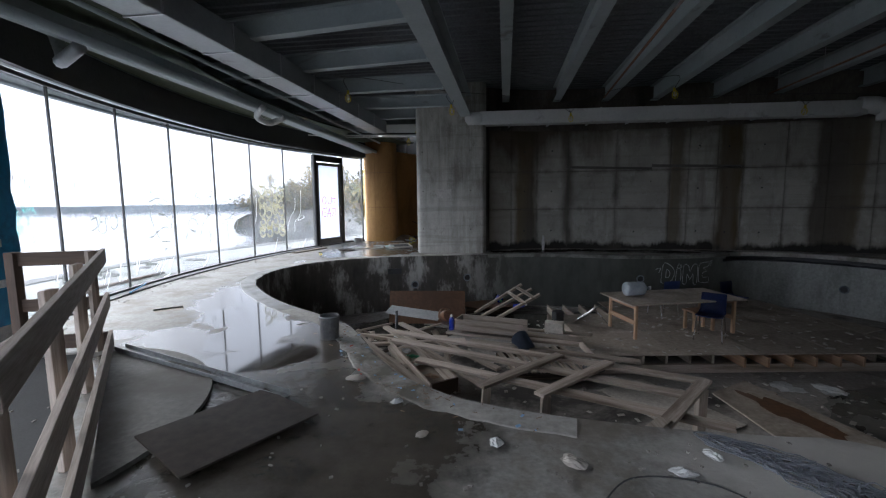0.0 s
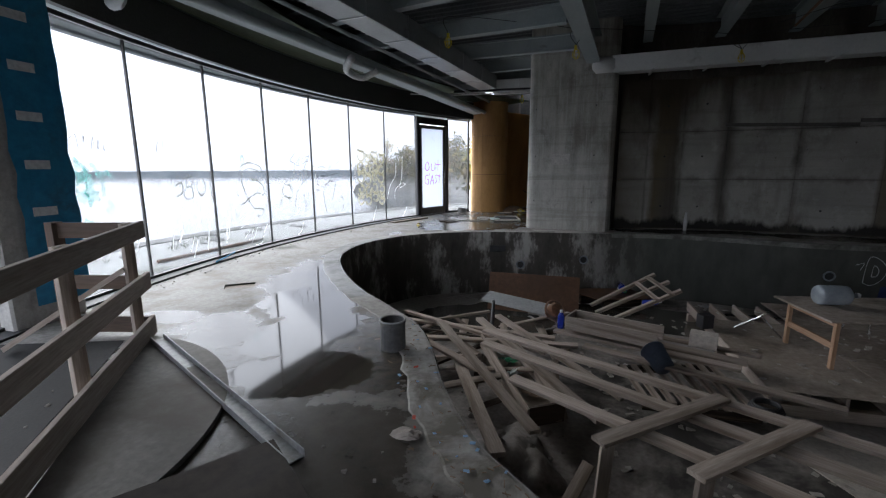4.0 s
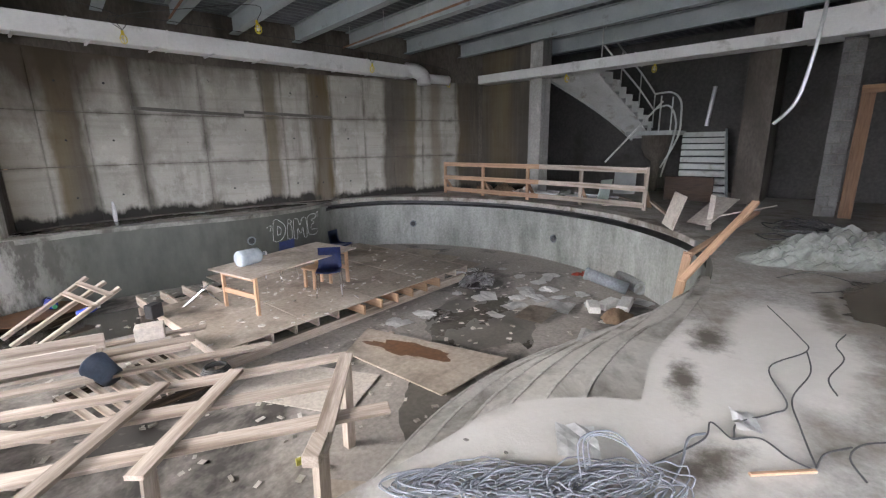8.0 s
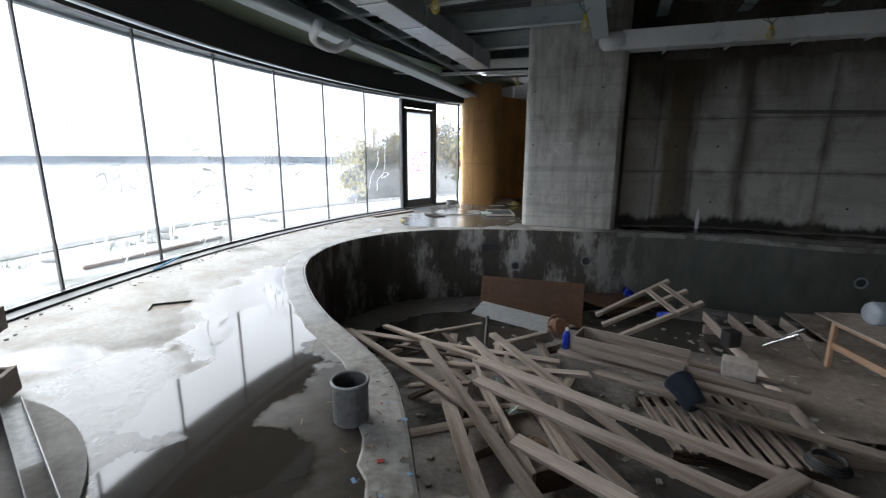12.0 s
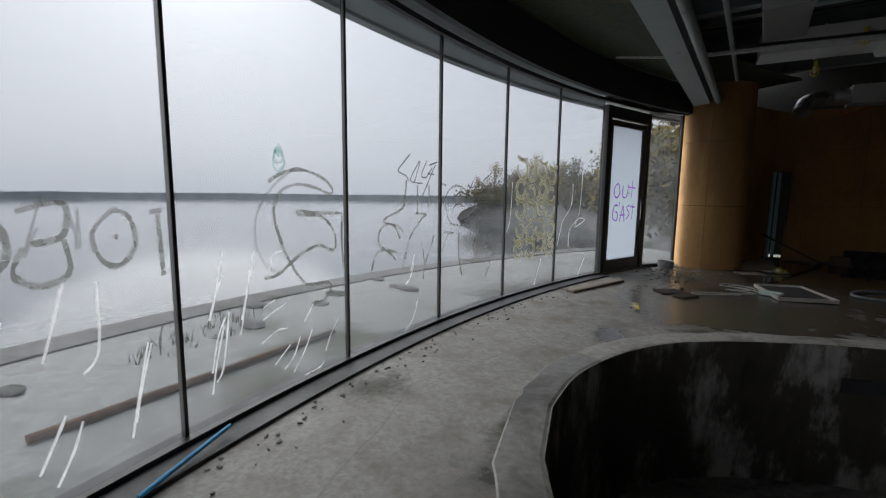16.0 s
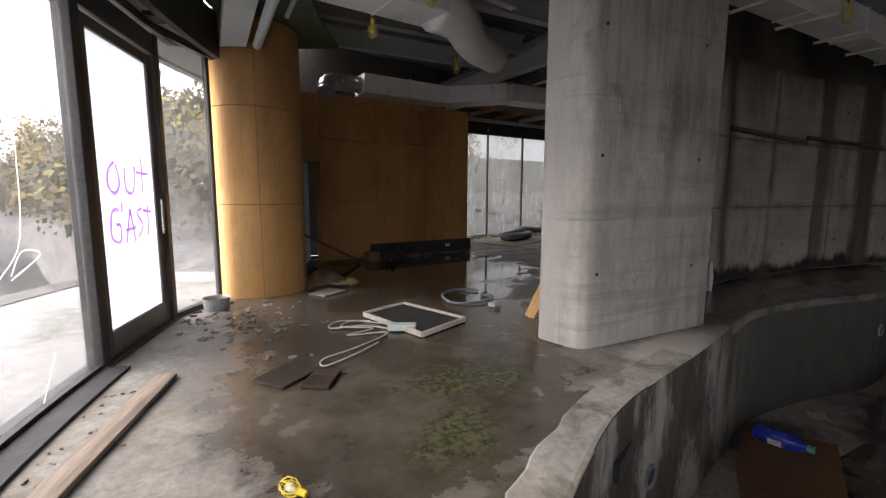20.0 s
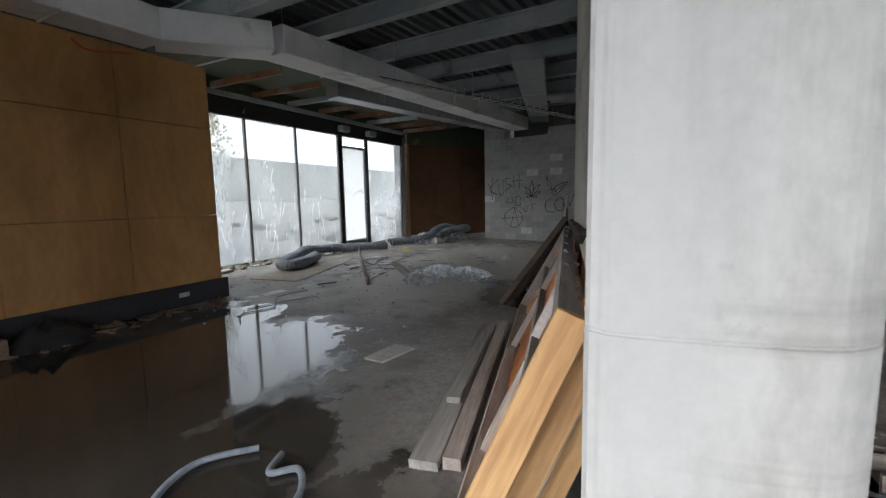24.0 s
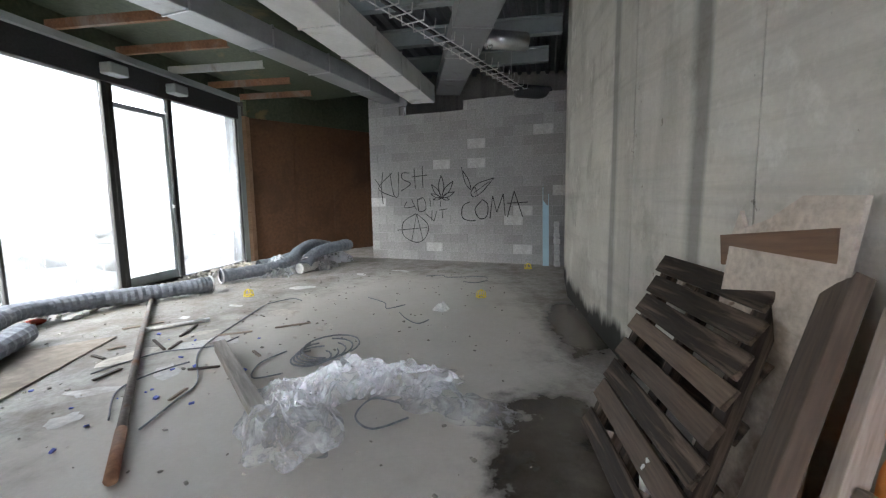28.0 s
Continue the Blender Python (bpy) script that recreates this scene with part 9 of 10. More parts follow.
# rubble strip under the window
bm = bmesh.new()
for i in range(620):
    s = rnd(0.015, 0.075)
    x = rnd(3.3, 12.0)
    y = 20.12 - 0.055 * (x - 3.1) - abs(random.gauss(0, 0.2))
    bmesh.ops.create_cube(bm, size=1.0, matrix=pose(x, y, s * 0.3, rnd(-40, 40), rnd(-40, 40), rnd(0, 360)) @ Matrix.Diagonal((s * rnd(1, 2), s, s * 0.5, 1)))
tagged(part("window_rubble", bm, M_GRITMIX), "strip of rubble and leaves under the window", "rubble", kind="stuff")
for i in range(16):
    x = rnd(3.6, 9.4)
    y = 19.85 - 0.055 * (x - 3.1) - rnd(0, 0.35)
    rb = tagged(part("rubble_piece", blob_rock(rnd(0.05, 0.1), 300 + i, (1.5, 1.0, 0.5), (x, y, 0.03)), M_PAPER if i % 4 == 0 else M_REDRAG if i % 9 == 2 else M_GRITMIX), "lump of rubbish under the window", "rubbish", "window rubbish")
# steel stud and stacked blocks against the block wall
st = thing("steel_stud", "blue-grey steel stud leaning on the block wall", "stud")
part("channel", section((11.55, 13.02, 0.01), (11.86, 13.0, 1.78), [(-0.06, 0), (0.06, 0), (0.06, 0.05), (0.05, 0.05), (0.05, 0.008), (-0.05, 0.008), (-0.05, 0.05), (-0.06, 0.05)]), M_LIGHTBLUE, st)
stack = thing("foam_offcuts", "leaning stack of white foam offcuts", "offcuts")
for k in range(8):
    part("offcut", box(-0.07, -0.05, 0, 0.07, 0.05, 0.105, 0.01, pose(11.55 + 0.016 * k + rnd(-0.01, 0.01), 12.8, 0.002 + 0.112 * k, 0, 0, rnd(-10, 10))), M_PAPER, stack)

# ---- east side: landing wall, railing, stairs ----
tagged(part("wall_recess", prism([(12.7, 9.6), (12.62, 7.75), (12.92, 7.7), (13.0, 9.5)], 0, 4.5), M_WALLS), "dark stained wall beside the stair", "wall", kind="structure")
tagged(part("column_2", prism([(12.45, 7.75), (12.42, 7.35), (12.85, 7.3), (12.9, 7.75)], 0, 4.5), M_WALL), "grey concrete column at the stair", "column", kind="structure")
rail = thing("pine_railing", "new pine guard railing along the far pool edge", "railing")
R0, R1 = Vector((11.35, 10.05, 0)), Vector((10.95, 3.9, 0))
rv = (R1 - R0).normalized()
L = (R1 - R0).length
for k in range(5):
    q = R0 + rv * (L * k / 4)
    board("post", (q.x, q.y, 0.0), (q.x, q.y, 0.95), 0.09, 0.045, M_PINE if k < 3 else M_WOOD, rail)
    board("foot_brace", (q.x + 0.05, q.y, 0.42), (q.x + 0.42, q.y, 0.03), 0.09, 0.04, M_PINE, rail)
for z in (0.9, 0.5, 0.14):
    for k in range(2):
        a, b = R0 + rv * (L * (0.0 if k == 0 else 0.56)), R0 + rv * (L * (0.56 if k == 0 else 1.0))
        board("rail", (a.x - 0.04, a.y, z), (b.x - 0.04, b.y, z - 0.02 * k), 0.035, 0.12, M_PINE if k == 0 else M_WOOD, rail)
random.seed(33)
for k in range(9):
    a = Vector((11.7 + rnd(0, 0.7), rnd(4.4, 9.3), 0.05 + 0.03 * k))
    r = rnd(0, 3.1)
    db = thing("debris_board", "broken board lying behind the railing", "board", "landing debris")
    board("plank_body", (a.x, a.y, 0.02 + 0.026 * (k % 2)), (a.x + math.cos(r) * 0.9, a.y + math.sin(r) * 0.9, 0.03 + 0.026 * (k % 2)), 0.12, 0.025, M_WOOD if k % 2 else M_PINE, db)
for k, (y, m, lab) in enumerate(((8.9, M_RAG, "brown paper sack slumped behind the railing"), (7.6, M_OSB, "pale torn sack slumped behind the railing"), (6.3, M_TARPGREY, "crumpled grey sheet behind the railing"))):
    tagged(part("sack", crumple(0.34, 0.42, 0.24 + 0.06 * (k == 0), 16, 130 + k, at=(11.85 + 0.1 * k, y, 0.0), rot=35 * k, sharp=3.2), m), lab, "sack", "landing sacks")
for k, (a, b) in enumerate((((11.7, 7.3, 0.14), (12.0, 5.4, 0.1)), ((11.95, 7.1, 0.16), (11.7, 5.5, 0.12)), ((12.15, 6.9, 0.18), (12.2, 4.9, 0.1)))):
    tagged(part("conduit_pipe", tube([a, b], 0.028, 10), M_GALV), "length of shiny conduit on the landing debris", "pipe", "landing pipes")
tagged(part("sack_heap", crumple(0.4, 0.6, 0.35, 14, 9, at=(11.95, 8.2, 0)), M_RAG, smooth=True), "heap of brown sacks behind the railing", "sacks")
sheet(11.6, 5.05, 0.25, 0.7, 0.5, 80, M_FOAM, "pale green board propped behind the railing", "board", "propped_board", 0.02, (0, 80))

# straight flight, climbing away from the pool and a little to the north
st = thing("stair_flight", "straight flight of pale painted stairs with dark gaps", "stairs")
for k in range(12):
    x, y, z = 13.5 + 0.26 * k, 2.74 + 0.058 * k, 0.175 * (k + 1)
    part("tread", box(x - 0.02, y, z - 0.135, x + 0.28, y + 1.12, z, 0.006), M_STAIRPALE, st)
    # Dark strip stands in for the shade in the open gap below each tread.
    part("riser", box(x + 0.015, y + 0.03, 0.175 * k, x + 0.03, y + 1.09, z - 0.135), M_DARK, st)
part("stringer", stick((13.5, 2.73, 0.04), (16.5, 3.4, 2.0), 0.05, 0.28), M_STEEL, st)
tagged(part("brown_sheet", box(-0.02, -0.55, 0.0, 0.02, 0.55, 0.62, 0.004, pose(13.32, 3.55, 0.0, 0, -8, 4)), M_DARKRAIL), "dark brown sheet leaning on the foot of the stairs", "sheet")
# upper flight, fanning out as it climbs back towards the pool
cf = thing("curved_stair", "pale winding upper stair flight with tube handrails", "stairs")
RIGHT = spline([(15.3, 5.15, 1.9), (14.75, 5.42, 2.45), (14.05, 5.75, 3.02), (13.3, 6.05, 3.6)], 3)
LEFT = spline([(15.35, 5.72, 1.9), (14.8, 6.2, 2.45), (14.1, 6.8, 3.02), (13.3, 7.5, 3.6)], 3)
for k in range(9):
    r0, r1, l0, l1 = RIGHT[k], RIGHT[k + 1], LEFT[k], LEFT[k + 1]
    z = 1.9 + 0.189 * (k + 1)
    quad = [(r0.x, r0.y), (r1.x, r1.y), (l1.x, l1.y), (l0.x, l0.y)]
    part("tread", prism(quad, z - 0.05, z), M_STAIRPALE, cf)
    part("riser", prism([(r0.x, r0.y), (r0.x - 0.02, r0.y + 0.01), (l0.x - 0.02, l0.y + 0.01), (l0.x, l0.y)], z - 0.19, z - 0.05), M_STAIRPALE, cf)
    part("side_tooth", prism([(r0.x, r0.y), (r1.x, r1.y), (r1.x + 0.01, r1.y + 0.025), (r0.x + 0.01, r0.y + 0.025)], z - 0.3, z - 0.05), M_STAIRPALE, cf)
    if k % 2 == 0:
        part("soffit_rib", stick((r0.x, r0.y, z - 0.36), (l0.x, l0.y, z - 0.36), 0.04, 0.05, 0), M_STAIR, cf)
for name, pair in (("soffit", ((0.0, -0.3), (0.0, -0.27))), ("stringer", None)):
    bm, prev = bmesh.new(), None
    for k, (r, q) in enumerate(zip(RIGHT, LEFT)):
        if pair:
            row = [bm.verts.new((p.x, p.y, p.z + dz)) for p, dz in ((r, -0.3), (q, -0.3), (q, -0.26), (r, -0.26))]
        else:
            row = [bm.verts.new((q.x + dx, q.y - dx, q.z + dz)) for dx, dz in ((-0.02, -0.36), (0.02, -0.36), (0.02, 0.12), (-0.02, 0.12))]
        if prev:
            for a in range(4):
                bm.faces.new((prev[a], prev[(a + 1) % 4], row[(a + 1) % 4], row[a]))
        prev = row
    bmesh.ops.recalc_face_normals(bm, faces=bm.faces)
    part(name, bm, M_STAIRPALE if pair else M_STAIR, cf)
for h in (0.98, 0.52):
    part("handrail", tube([(p.x, p.y - 0.02, p.z + h) for p in RIGHT], 0.024, 8), M_STAIRPALE, cf)
for k in (0, 3, 6, 9):
    p = RIGHT[k]
    part("baluster", tube([(p.x, p.y - 0.02, p.z), (p.x, p.y - 0.02, p.z + 0.98)], 0.018, 8), M_STAIRPALE, cf)
part("newel_loop", tube(spline([(15.3, 5.13, 2.88), (14.6, 4.5, 2.82), (14.58, 4.25, 2.6), (14.6, 4.2, 2.2), (14.6, 4.23, 1.6), (14.55, 4.6, 0.75)], 6), 0.026, 8), M_STAIRPALE, cf)
part("newel_loop", tube(spline([(15.3, 5.13, 2.42), (14.65, 4.58, 2.48), (14.6, 4.36, 2.2), (14.6, 4.32, 1.7), (14.55, 4.56, 0.5)], 6), 0.024, 8), M_STAIRPALE, cf)
part("diagonal_rail", tube([(14.6, 4.7, 2.6), (14.4, 6.15, 0.9)], 0.026, 8), M_STAIRPALE, cf)
part("newel_post", tube([(14.6, 4.75, 1.75), (14.6, 4.75, 2.75)], 0.022, 8), M_STAIRPALE, cf)
part("newel_post", tube([(14.62, 4.45, 1.75), (14.62, 4.45, 2.7)], 0.02, 8), M_STAIRPALE, cf)
part("landing", prism([(14.5, 4.35), (16.6, 4.35), (16.6, 5.75), (14.9, 5.75)], 1.68, 1.8), M_STAIR, cf)
part("support_drum", lathe([(0.12, 0.0), (0.12, 0.9), (0.3, 1.05), (0.42, 1.3), (0.44, 1.68)], 24, (15.3, 4.95, 0.0)), M_GRIME, cf, smooth=True)
tagged(part("plaster_sheet", box(-0.012, -0.3, 0.0, 0.012, 0.3, 0.72, 0.003, pose(14.05, 5.4, 0.0, 0, 14, 14)), M_STAIR), "pale plaster sheet propped beside the stairs", "plasterboard")
# block pier, timber door frame and a dark doorway
bp = thing("block_pier", "grey block pier beside a timber door frame", "pier", kind="structure")
for k in range(21):
    z = k * 0.203
    o = 0.1 if k % 2 else 0.0
    part("block", box(12.1, 0.7, z + 0.005, 12.5, 0.92 - o, z + 0.198, 0.004), M_BLOCKDARK, bp)
    part("block", box(12.1, 0.928 - o, z + 0.005, 12.5, 1.03, z + 0.198, 0.004), M_BLOCKDARK, bp)
part("mortar_core", box(12.11, 0.71, 0, 12.49, 1.02, 4.3), M_SLAB, bp)
tf2 = thing("timber_frame", "brown timber door frame beside the block pier", "door frame", kind="structure")
board("jamb", (12.1, 0.56, 0), (12.1, 0.56, 2.3), 0.2, 0.14, M_PINEDARK, tf2, up=(1, 0, 0))
board("head", (12.1, 0.66, 2.37), (12.1, -1.6, 2.37), 0.14, 0.14, M_PINEDARK, tf2)
board("jamb", (12.1, -1.5, 0), (12.1, -1.5, 2.3), 0.22, 0.14, M_PINEDARK, tf2, up=(1, 0, 0))
tagged(part("wall_partition", prism([(12.2, -4.5), (12.4, -4.5), (12.4, -1.55), (12.2, -1.55)], 0, 4.5), M_WALL), "dark wall beyond the doorway", "wall", kind="structure")
# The corridor's shade is put into this wall's dark colour.
tagged(part("wall_back", box(15.2, -4.5, 0, 15.4, 2.04, 4.5), M_SHADEWALL), "rear wall of the unlit corridor, coloured dark for its shade", "wall", kind="structure")
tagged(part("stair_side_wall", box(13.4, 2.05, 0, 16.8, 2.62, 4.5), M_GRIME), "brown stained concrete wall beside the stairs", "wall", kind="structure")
tagged(part("wall_behind_stair", box(16.0, 2.5, 0, 16.2, 10.2, 4.5), M_SHADEWALL), "wall behind the stairs, coloured dark for its shade", "wall", kind="structure")
hs = thing("hanging_hose", "silver flexible hose hanging from the roof", "hose")
part("hose_body", tube(spline([(8.1, 1.2, 4.56), (8.05, 1.2, 3.6), (8.0, 1.24, 2.84), (8.0, 1.27, 2.49), (8.0, 1.36, 1.97), (8.0, 1.56, 1.69)], 8), 0.022, 10), M_GALV, hs)
pp = thing("hanging_pipe", "short shiny pipe hanging on a wire by the stairs", "pipe")
part("wire", tube([(13.3, 3.22, 4.62), (13.3, 3.22, 2.72)], 0.006, 6), M_BLACKCABLE, pp)
part("pipe_body", tube([(13.3, 3.22, 2.75), (13.25, 3.3, 1.85)], 0.045, 12), M_GALV, pp)
# tarpaulin heap, splintered sheets and cable pile near the broken barrier
tagged(part("crumpled_tarpaulin", crumple(1.5, 0.62, 0.3, 60, 4, at=(8.5, 0.6, 0.0), rot=-32, sharp=6.5, lobes=0.5), M_TARPGREY, smooth=False), "crumpled grey tarpaulin lying on the deck", "tarpaulin")
sp2 = thing("splintered_sheet", "splintered pale plywood pieces by the pool edge", "plywood")
for a, b, w in (((8.9, 2.9, 0.05), (8.95, 2.75, 0.62), 0.5), ((9.2, 2.5, 0.1), (9.9, 2.2, 0.5), 0.4), ((9.4, 2.2, 0.25), (10.4, 1.7, 0.3), 0.45)):
    board("plywood_piece", a, b, w, 0.016, M_OSB, sp2, twist=rnd(-20, 20))
board("stud", (9.3, 2.35, 0.0), (9.32, 2.33, 0.6), 0.08, 0.04, M_OSB, sp2)
board("stud", (10.7, 3.7, 0.25), (10.5, 3.3, 0.02), 0.09, 0.04, M_WOOD, sp2)
cp = thing("cable_pile", "pile of black cable on the dark deck", "cable")
for k in range(14):
    cx, cy, r = 9.7 + random.gauss(0, 0.25), 1.1 + random.gauss(0, 0.25), rnd(0.2, 0.4)
    part("loop", tube([(cx + r * math.cos(i * math.tau / 16), cy + r * math.sin(i * math.tau / 16), 0.02 + 0.012 * k + 0.02 * math.sin(i + k)) for i in range(16)], 0.012, 5, closed=True), M_BLACKCABLE, cp)
sheet(3.35, 1.1, 0.006, 0.2, 0.12, 20, M_PAPER, "white paper scrap on the pool edge", "paper", "paper_sheet", 0.003)
sheet(2.6, 1.72, 0.02, 0.26, 0.2, 30, M_PAPER, "white paper sheet by the wire coil", "paper", "paper_sheet", 0.003)
pg = tagged(part("plastic_bag", crumple(0.2, 0.14, 0.16, 10, 22, at=(3.9, -0.1, 0.0)), M_FILM), "crumpled clear plastic bag on the deck", "plastic")
tagged(part("pipe_stub", lathe([(0.0, 0.0), (0.035, 0.0), (0.045, 0.2), (0.03, 0.3), (0.02, 0.42), (0.0, 0.42)], 12, (3.1, 12.2, 0.0)), M_WHITEPAINT, smooth=True), "white plastic funnel standing at the wall foot", "funnel")

# ---- outside ----
WATER_Z = -1.7
tagged(part("terrace", arc_band(140, 232, AR + 0.1, AR + 2.5, -0.5, -0.06), M_TERRACE), "pale concrete terrace outside the glass", "terrace", kind="structure")
tagged(part("kerb", arc_band(140, 232, AR + 2.5, AR + 2.95, -2.0, -0.04), M_ROCK), "dark stone edge of the terrace", "kerb", kind="structure")
bm = bmesh.new()
for i in range(150):
    d, r = rnd(172, 196), AR + rnd(1.5, 2.45)
    if noise.noise((d * 0.25, r, 3)) < -0.05:
        continue
    x, y = arc(d, r)
    for k in range(5):
        a, h = rnd(0, math.tau), rnd(0.05, 0.16)
        px, py = x + rnd(-0.08, 0.08), y + rnd(-0.08, 0.08)
        v = [bm.verts.new((px - 0.006 * math.sin(a), py + 0.006 * math.cos(a), -0.06)), bm.verts.new((px + 0.006 * math.sin(a), py - 0.006 * math.cos(a), -0.06)), bm.verts.new((px + math.cos(a) * h * 0.6, py + math.sin(a) * h * 0.6, -0.06 + h))]
        bm.faces.new(v)
tagged(part("weeds", bm, M_GRASS), "tufts of weeds along the terrace edge", "weeds", kind="stuff")
for i in range(12):
    d, r = rnd(166, 192), AR + rnd(1.5, 2.4)
    x, y = arc(d, r)
    tagged(part("paving_rubble", blob_rock(rnd(0.05, 0.12), i, (1.5, 1.0, 0.45), (x, y, -0.05)), M_ROCK), "broken grey slab lying on the terrace", "rubble", "terrace rubble")
tagged(part("terrace_pole", tube([(*arc(184, AR + 0.9), -0.03), (*arc(175.5, AR + 0.75), -0.03)], 0.03, 8), M_RUST), "thin rusty pole lying on the terrace", "pole")
bm = bmesh.new()
pts = [(-1500, -1500), (1500, -1500), (1500, 1500), (-1500, 1500)]
tagged(part("water", fill(pts, [], WATER_Z), M_WATER), "calm lake water, its base grey raised for haze", "water", kind="structure")
# far shore, a low line of woods
bm = bmesh.new()
prev = None
for i in range(80):
    a = radians(95 + i * 1.9)
    h = 0.5 + 0.4 * noise.noise((i * 0.35, 0, 0)) + 0.2 * noise.noise((i * 1.3, 4, 0))
    r = 225 + 20 * noise.noise((i * 0.1, 8, 0))
    p = (math.cos(a) * r, math.sin(a) * r)
    row = [bm.verts.new((*p, WATER_Z)), bm.verts.new((*p, h)), bm.verts.new((p[0] * 1.05, p[1] * 1.05, h * 0.7)), bm.verts.new((p[0] * 1.06, p[1] * 1.06, WATER_Z))]
    if prev:
        for k in range(3):
            bm.faces.new((prev[k], prev[k + 1], row[k + 1], row[k]))
    prev = row
tagged(part("backdrop", bm, M_FARSHORE), "distant wooded far shore, paled for haze", "far shore", kind="structure")

# headland with autumn trees, and the bank behind the far room
bm = bmesh.new()
prev = None
LINE = [(-27, 56), (-24, 58), (-19, 57), (-14, 54), (-10, 49), (-8, 42), (-7, 36), (-6, 30), (-4.6, 24), (-3.0, 19.6)]
LINE = spline([(*p, 0) for p in LINE], 5)
for i, p in enumerate(LINE):
    row = []
    for k, (off, z) in enumerate(((0, WATER_Z - 0.1), (0.6, -0.7), (2.2, 0.1), (5, 0.9), (12, 1.6), (40, 2.4))):
        j = noise.noise((i * 0.5, k * 1.7, 1)) * 0.35 * min(k, 2)
        row.append(bm.verts.new((p.x + off * 0.75, p.y + off * 0.6, z + j)))
    if prev:
        for k in range(5):
            bm.faces.new((prev[k], prev[k + 1], row[k + 1], row[k]))
    prev = row
tagged(part("ground", bm, M_ROCK), "rocky grassy shore of the headland", "ground", kind="structure")


def tree(name, at, height, mat, seed, label):
    random.seed(seed)
    t = thing(name, label, "tree", "headland trees", at=pose(*at))
    trunk = bmesh.new()
    top = height * 0.8
    tube([(0, 0, -0.3), (0.05, 0, top * 0.4), (rnd(-0.2, 0.2), rnd(-0.2, 0.2), top)], [0.035 * height * 0.6, 0.02 * height * 0.6, 0.02], 6, bm=trunk)
    clumps = []
    for k in range(13):
        a, z = rnd(0, math.tau), rnd(0.3, 0.95) * height
        r = height * rnd(0.12, 0.34) * (1.15 - z / height)
        q = Vector((math.cos(a) * r, math.sin(a) * r, z))
        tube([(0.03, 0, z * 0.75), (q.x * 0.6, q.y * 0.6, z * 0.9), q], [0.05, 0.03, 0.01], 4, bm=trunk)
        clumps.append(q)
    part("trunk", trunk, M_BARK, t)
    vs, fs = [], []
    for q in clumps:
        for k in range(75):
            v = Vector((random.gauss(0, 1), random.gauss(0, 1), random.gauss(0, 0.8))) * height * 0.075 + q
            s = rnd(0.05, 0.13) * (height / 6)
            u = Vector((rnd(-1, 1), rnd(-1, 1), rnd(-1, 1))).normalized() * s
            w = u.orthogonal().normalized() * s * 0.8
            b = len(vs)
            vs += [v - u, v + w, v + u, v - w]
            fs.append((b, b + 1, b + 2, b + 3))
    me = bpy.data.meshes.new("crown")
    me.from_pydata([tuple(v) for v in vs], [], fs)
    me.materials.append(mat)
    crown = new("crown", me)
    crown.parent = t
    random.seed(seed + 1)
    return t


T = [tree("tree", (-18, 60, 0.8), 5.6, M_LEAF_A, 11, "autumn tree with thin yellow leaves on the headland"), tree("tree", (-13, 58, 0.8), 5.0, M_LEAF_B, 12, "dull green bushy tree on the headland"), tree("tree", (-9, 56, 0.8), 6.2, M_LEAF_A, 13, "tall yellow autumn tree on the headland"), tree("tree", (-21, 61, 0.6), 3.6, M_LEAF_B, 14, "low green shrub tree on the headland")]
random.seed(31)
for i in range(34):
    u = i / 33
    p = LINE[min(len(LINE) - 1, int(u * 0.86 * len(LINE)))]
    off = rnd(2.5, 6.5) + (6 * u if i % 2 else 0)
    src = T[(i * 7) % 4]
    s = rnd(0.75, 1.15) * (0.7 + 0.3 * min(1, u * 3))
    m = pose(p.x + off * 0.9, p.y + off * 0.6, 0.5, 0, 0, rnd(0, 360))
    c = copy_thing(src, m)
    c.scale = (s, s, s)

# woods on the headland: many leaf clumps under an uneven canopy line
random.seed(83)
for mat, share, lab in ((M_LEAF_B, 0.5, "dull green and brown wood covering the headland"), (M_LEAF_A, 0.32, "yellow autumn foliage through the headland wood"), (M_BROWNLEAF, 0.45, "brown leafless thickets of the headland wood")):
    vs, fs = [], []
    for k in range(int(1500 * share)):
        i = min(len(LINE) - 1, int(random.random() ** 0.9 * len(LINE) * 0.97))
        p = LINE[i]
        off = 1.0 + 15 * random.random() ** 1.3
        rise = min(1.0, 0.22 + i / len(LINE) * 1.5)
        canopy = (2.0 + 6.2 * rise * min(1.0, off / 6.0)) * (0.75 + 0.5 * noise.noise((p.x * 0.22, p.y * 0.22, off * 0.2)))
        c = Vector((p.x + off * 0.85 + rnd(-1, 1), p.y + off * 0.55 + rnd(-1, 1), 0.2 + canopy * random.random() ** 0.6))
        for j in range(26):
            v = c + Vector((random.gauss(0, 0.5), random.gauss(0, 0.5), random.gauss(0, 0.42)))
            s = rnd(0.06, 0.2)
            u = Vector((rnd(-1, 1), rnd(-1, 1), rnd(-1, 1))).normalized() * s
            w = u.orthogonal().normalized() * s * 0.7
            b = len(vs)
            vs += [v - u, v + w, v + u, v - w]
            fs.append((b, b + 1, b + 2, b + 3))
    me = bpy.data.meshes.new("woods")
    me.from_pydata([tuple(v) for v in vs], [], fs)
    me.materials.append(mat)
    tagged(new("woods", me), lab, "woods", kind="stuff")

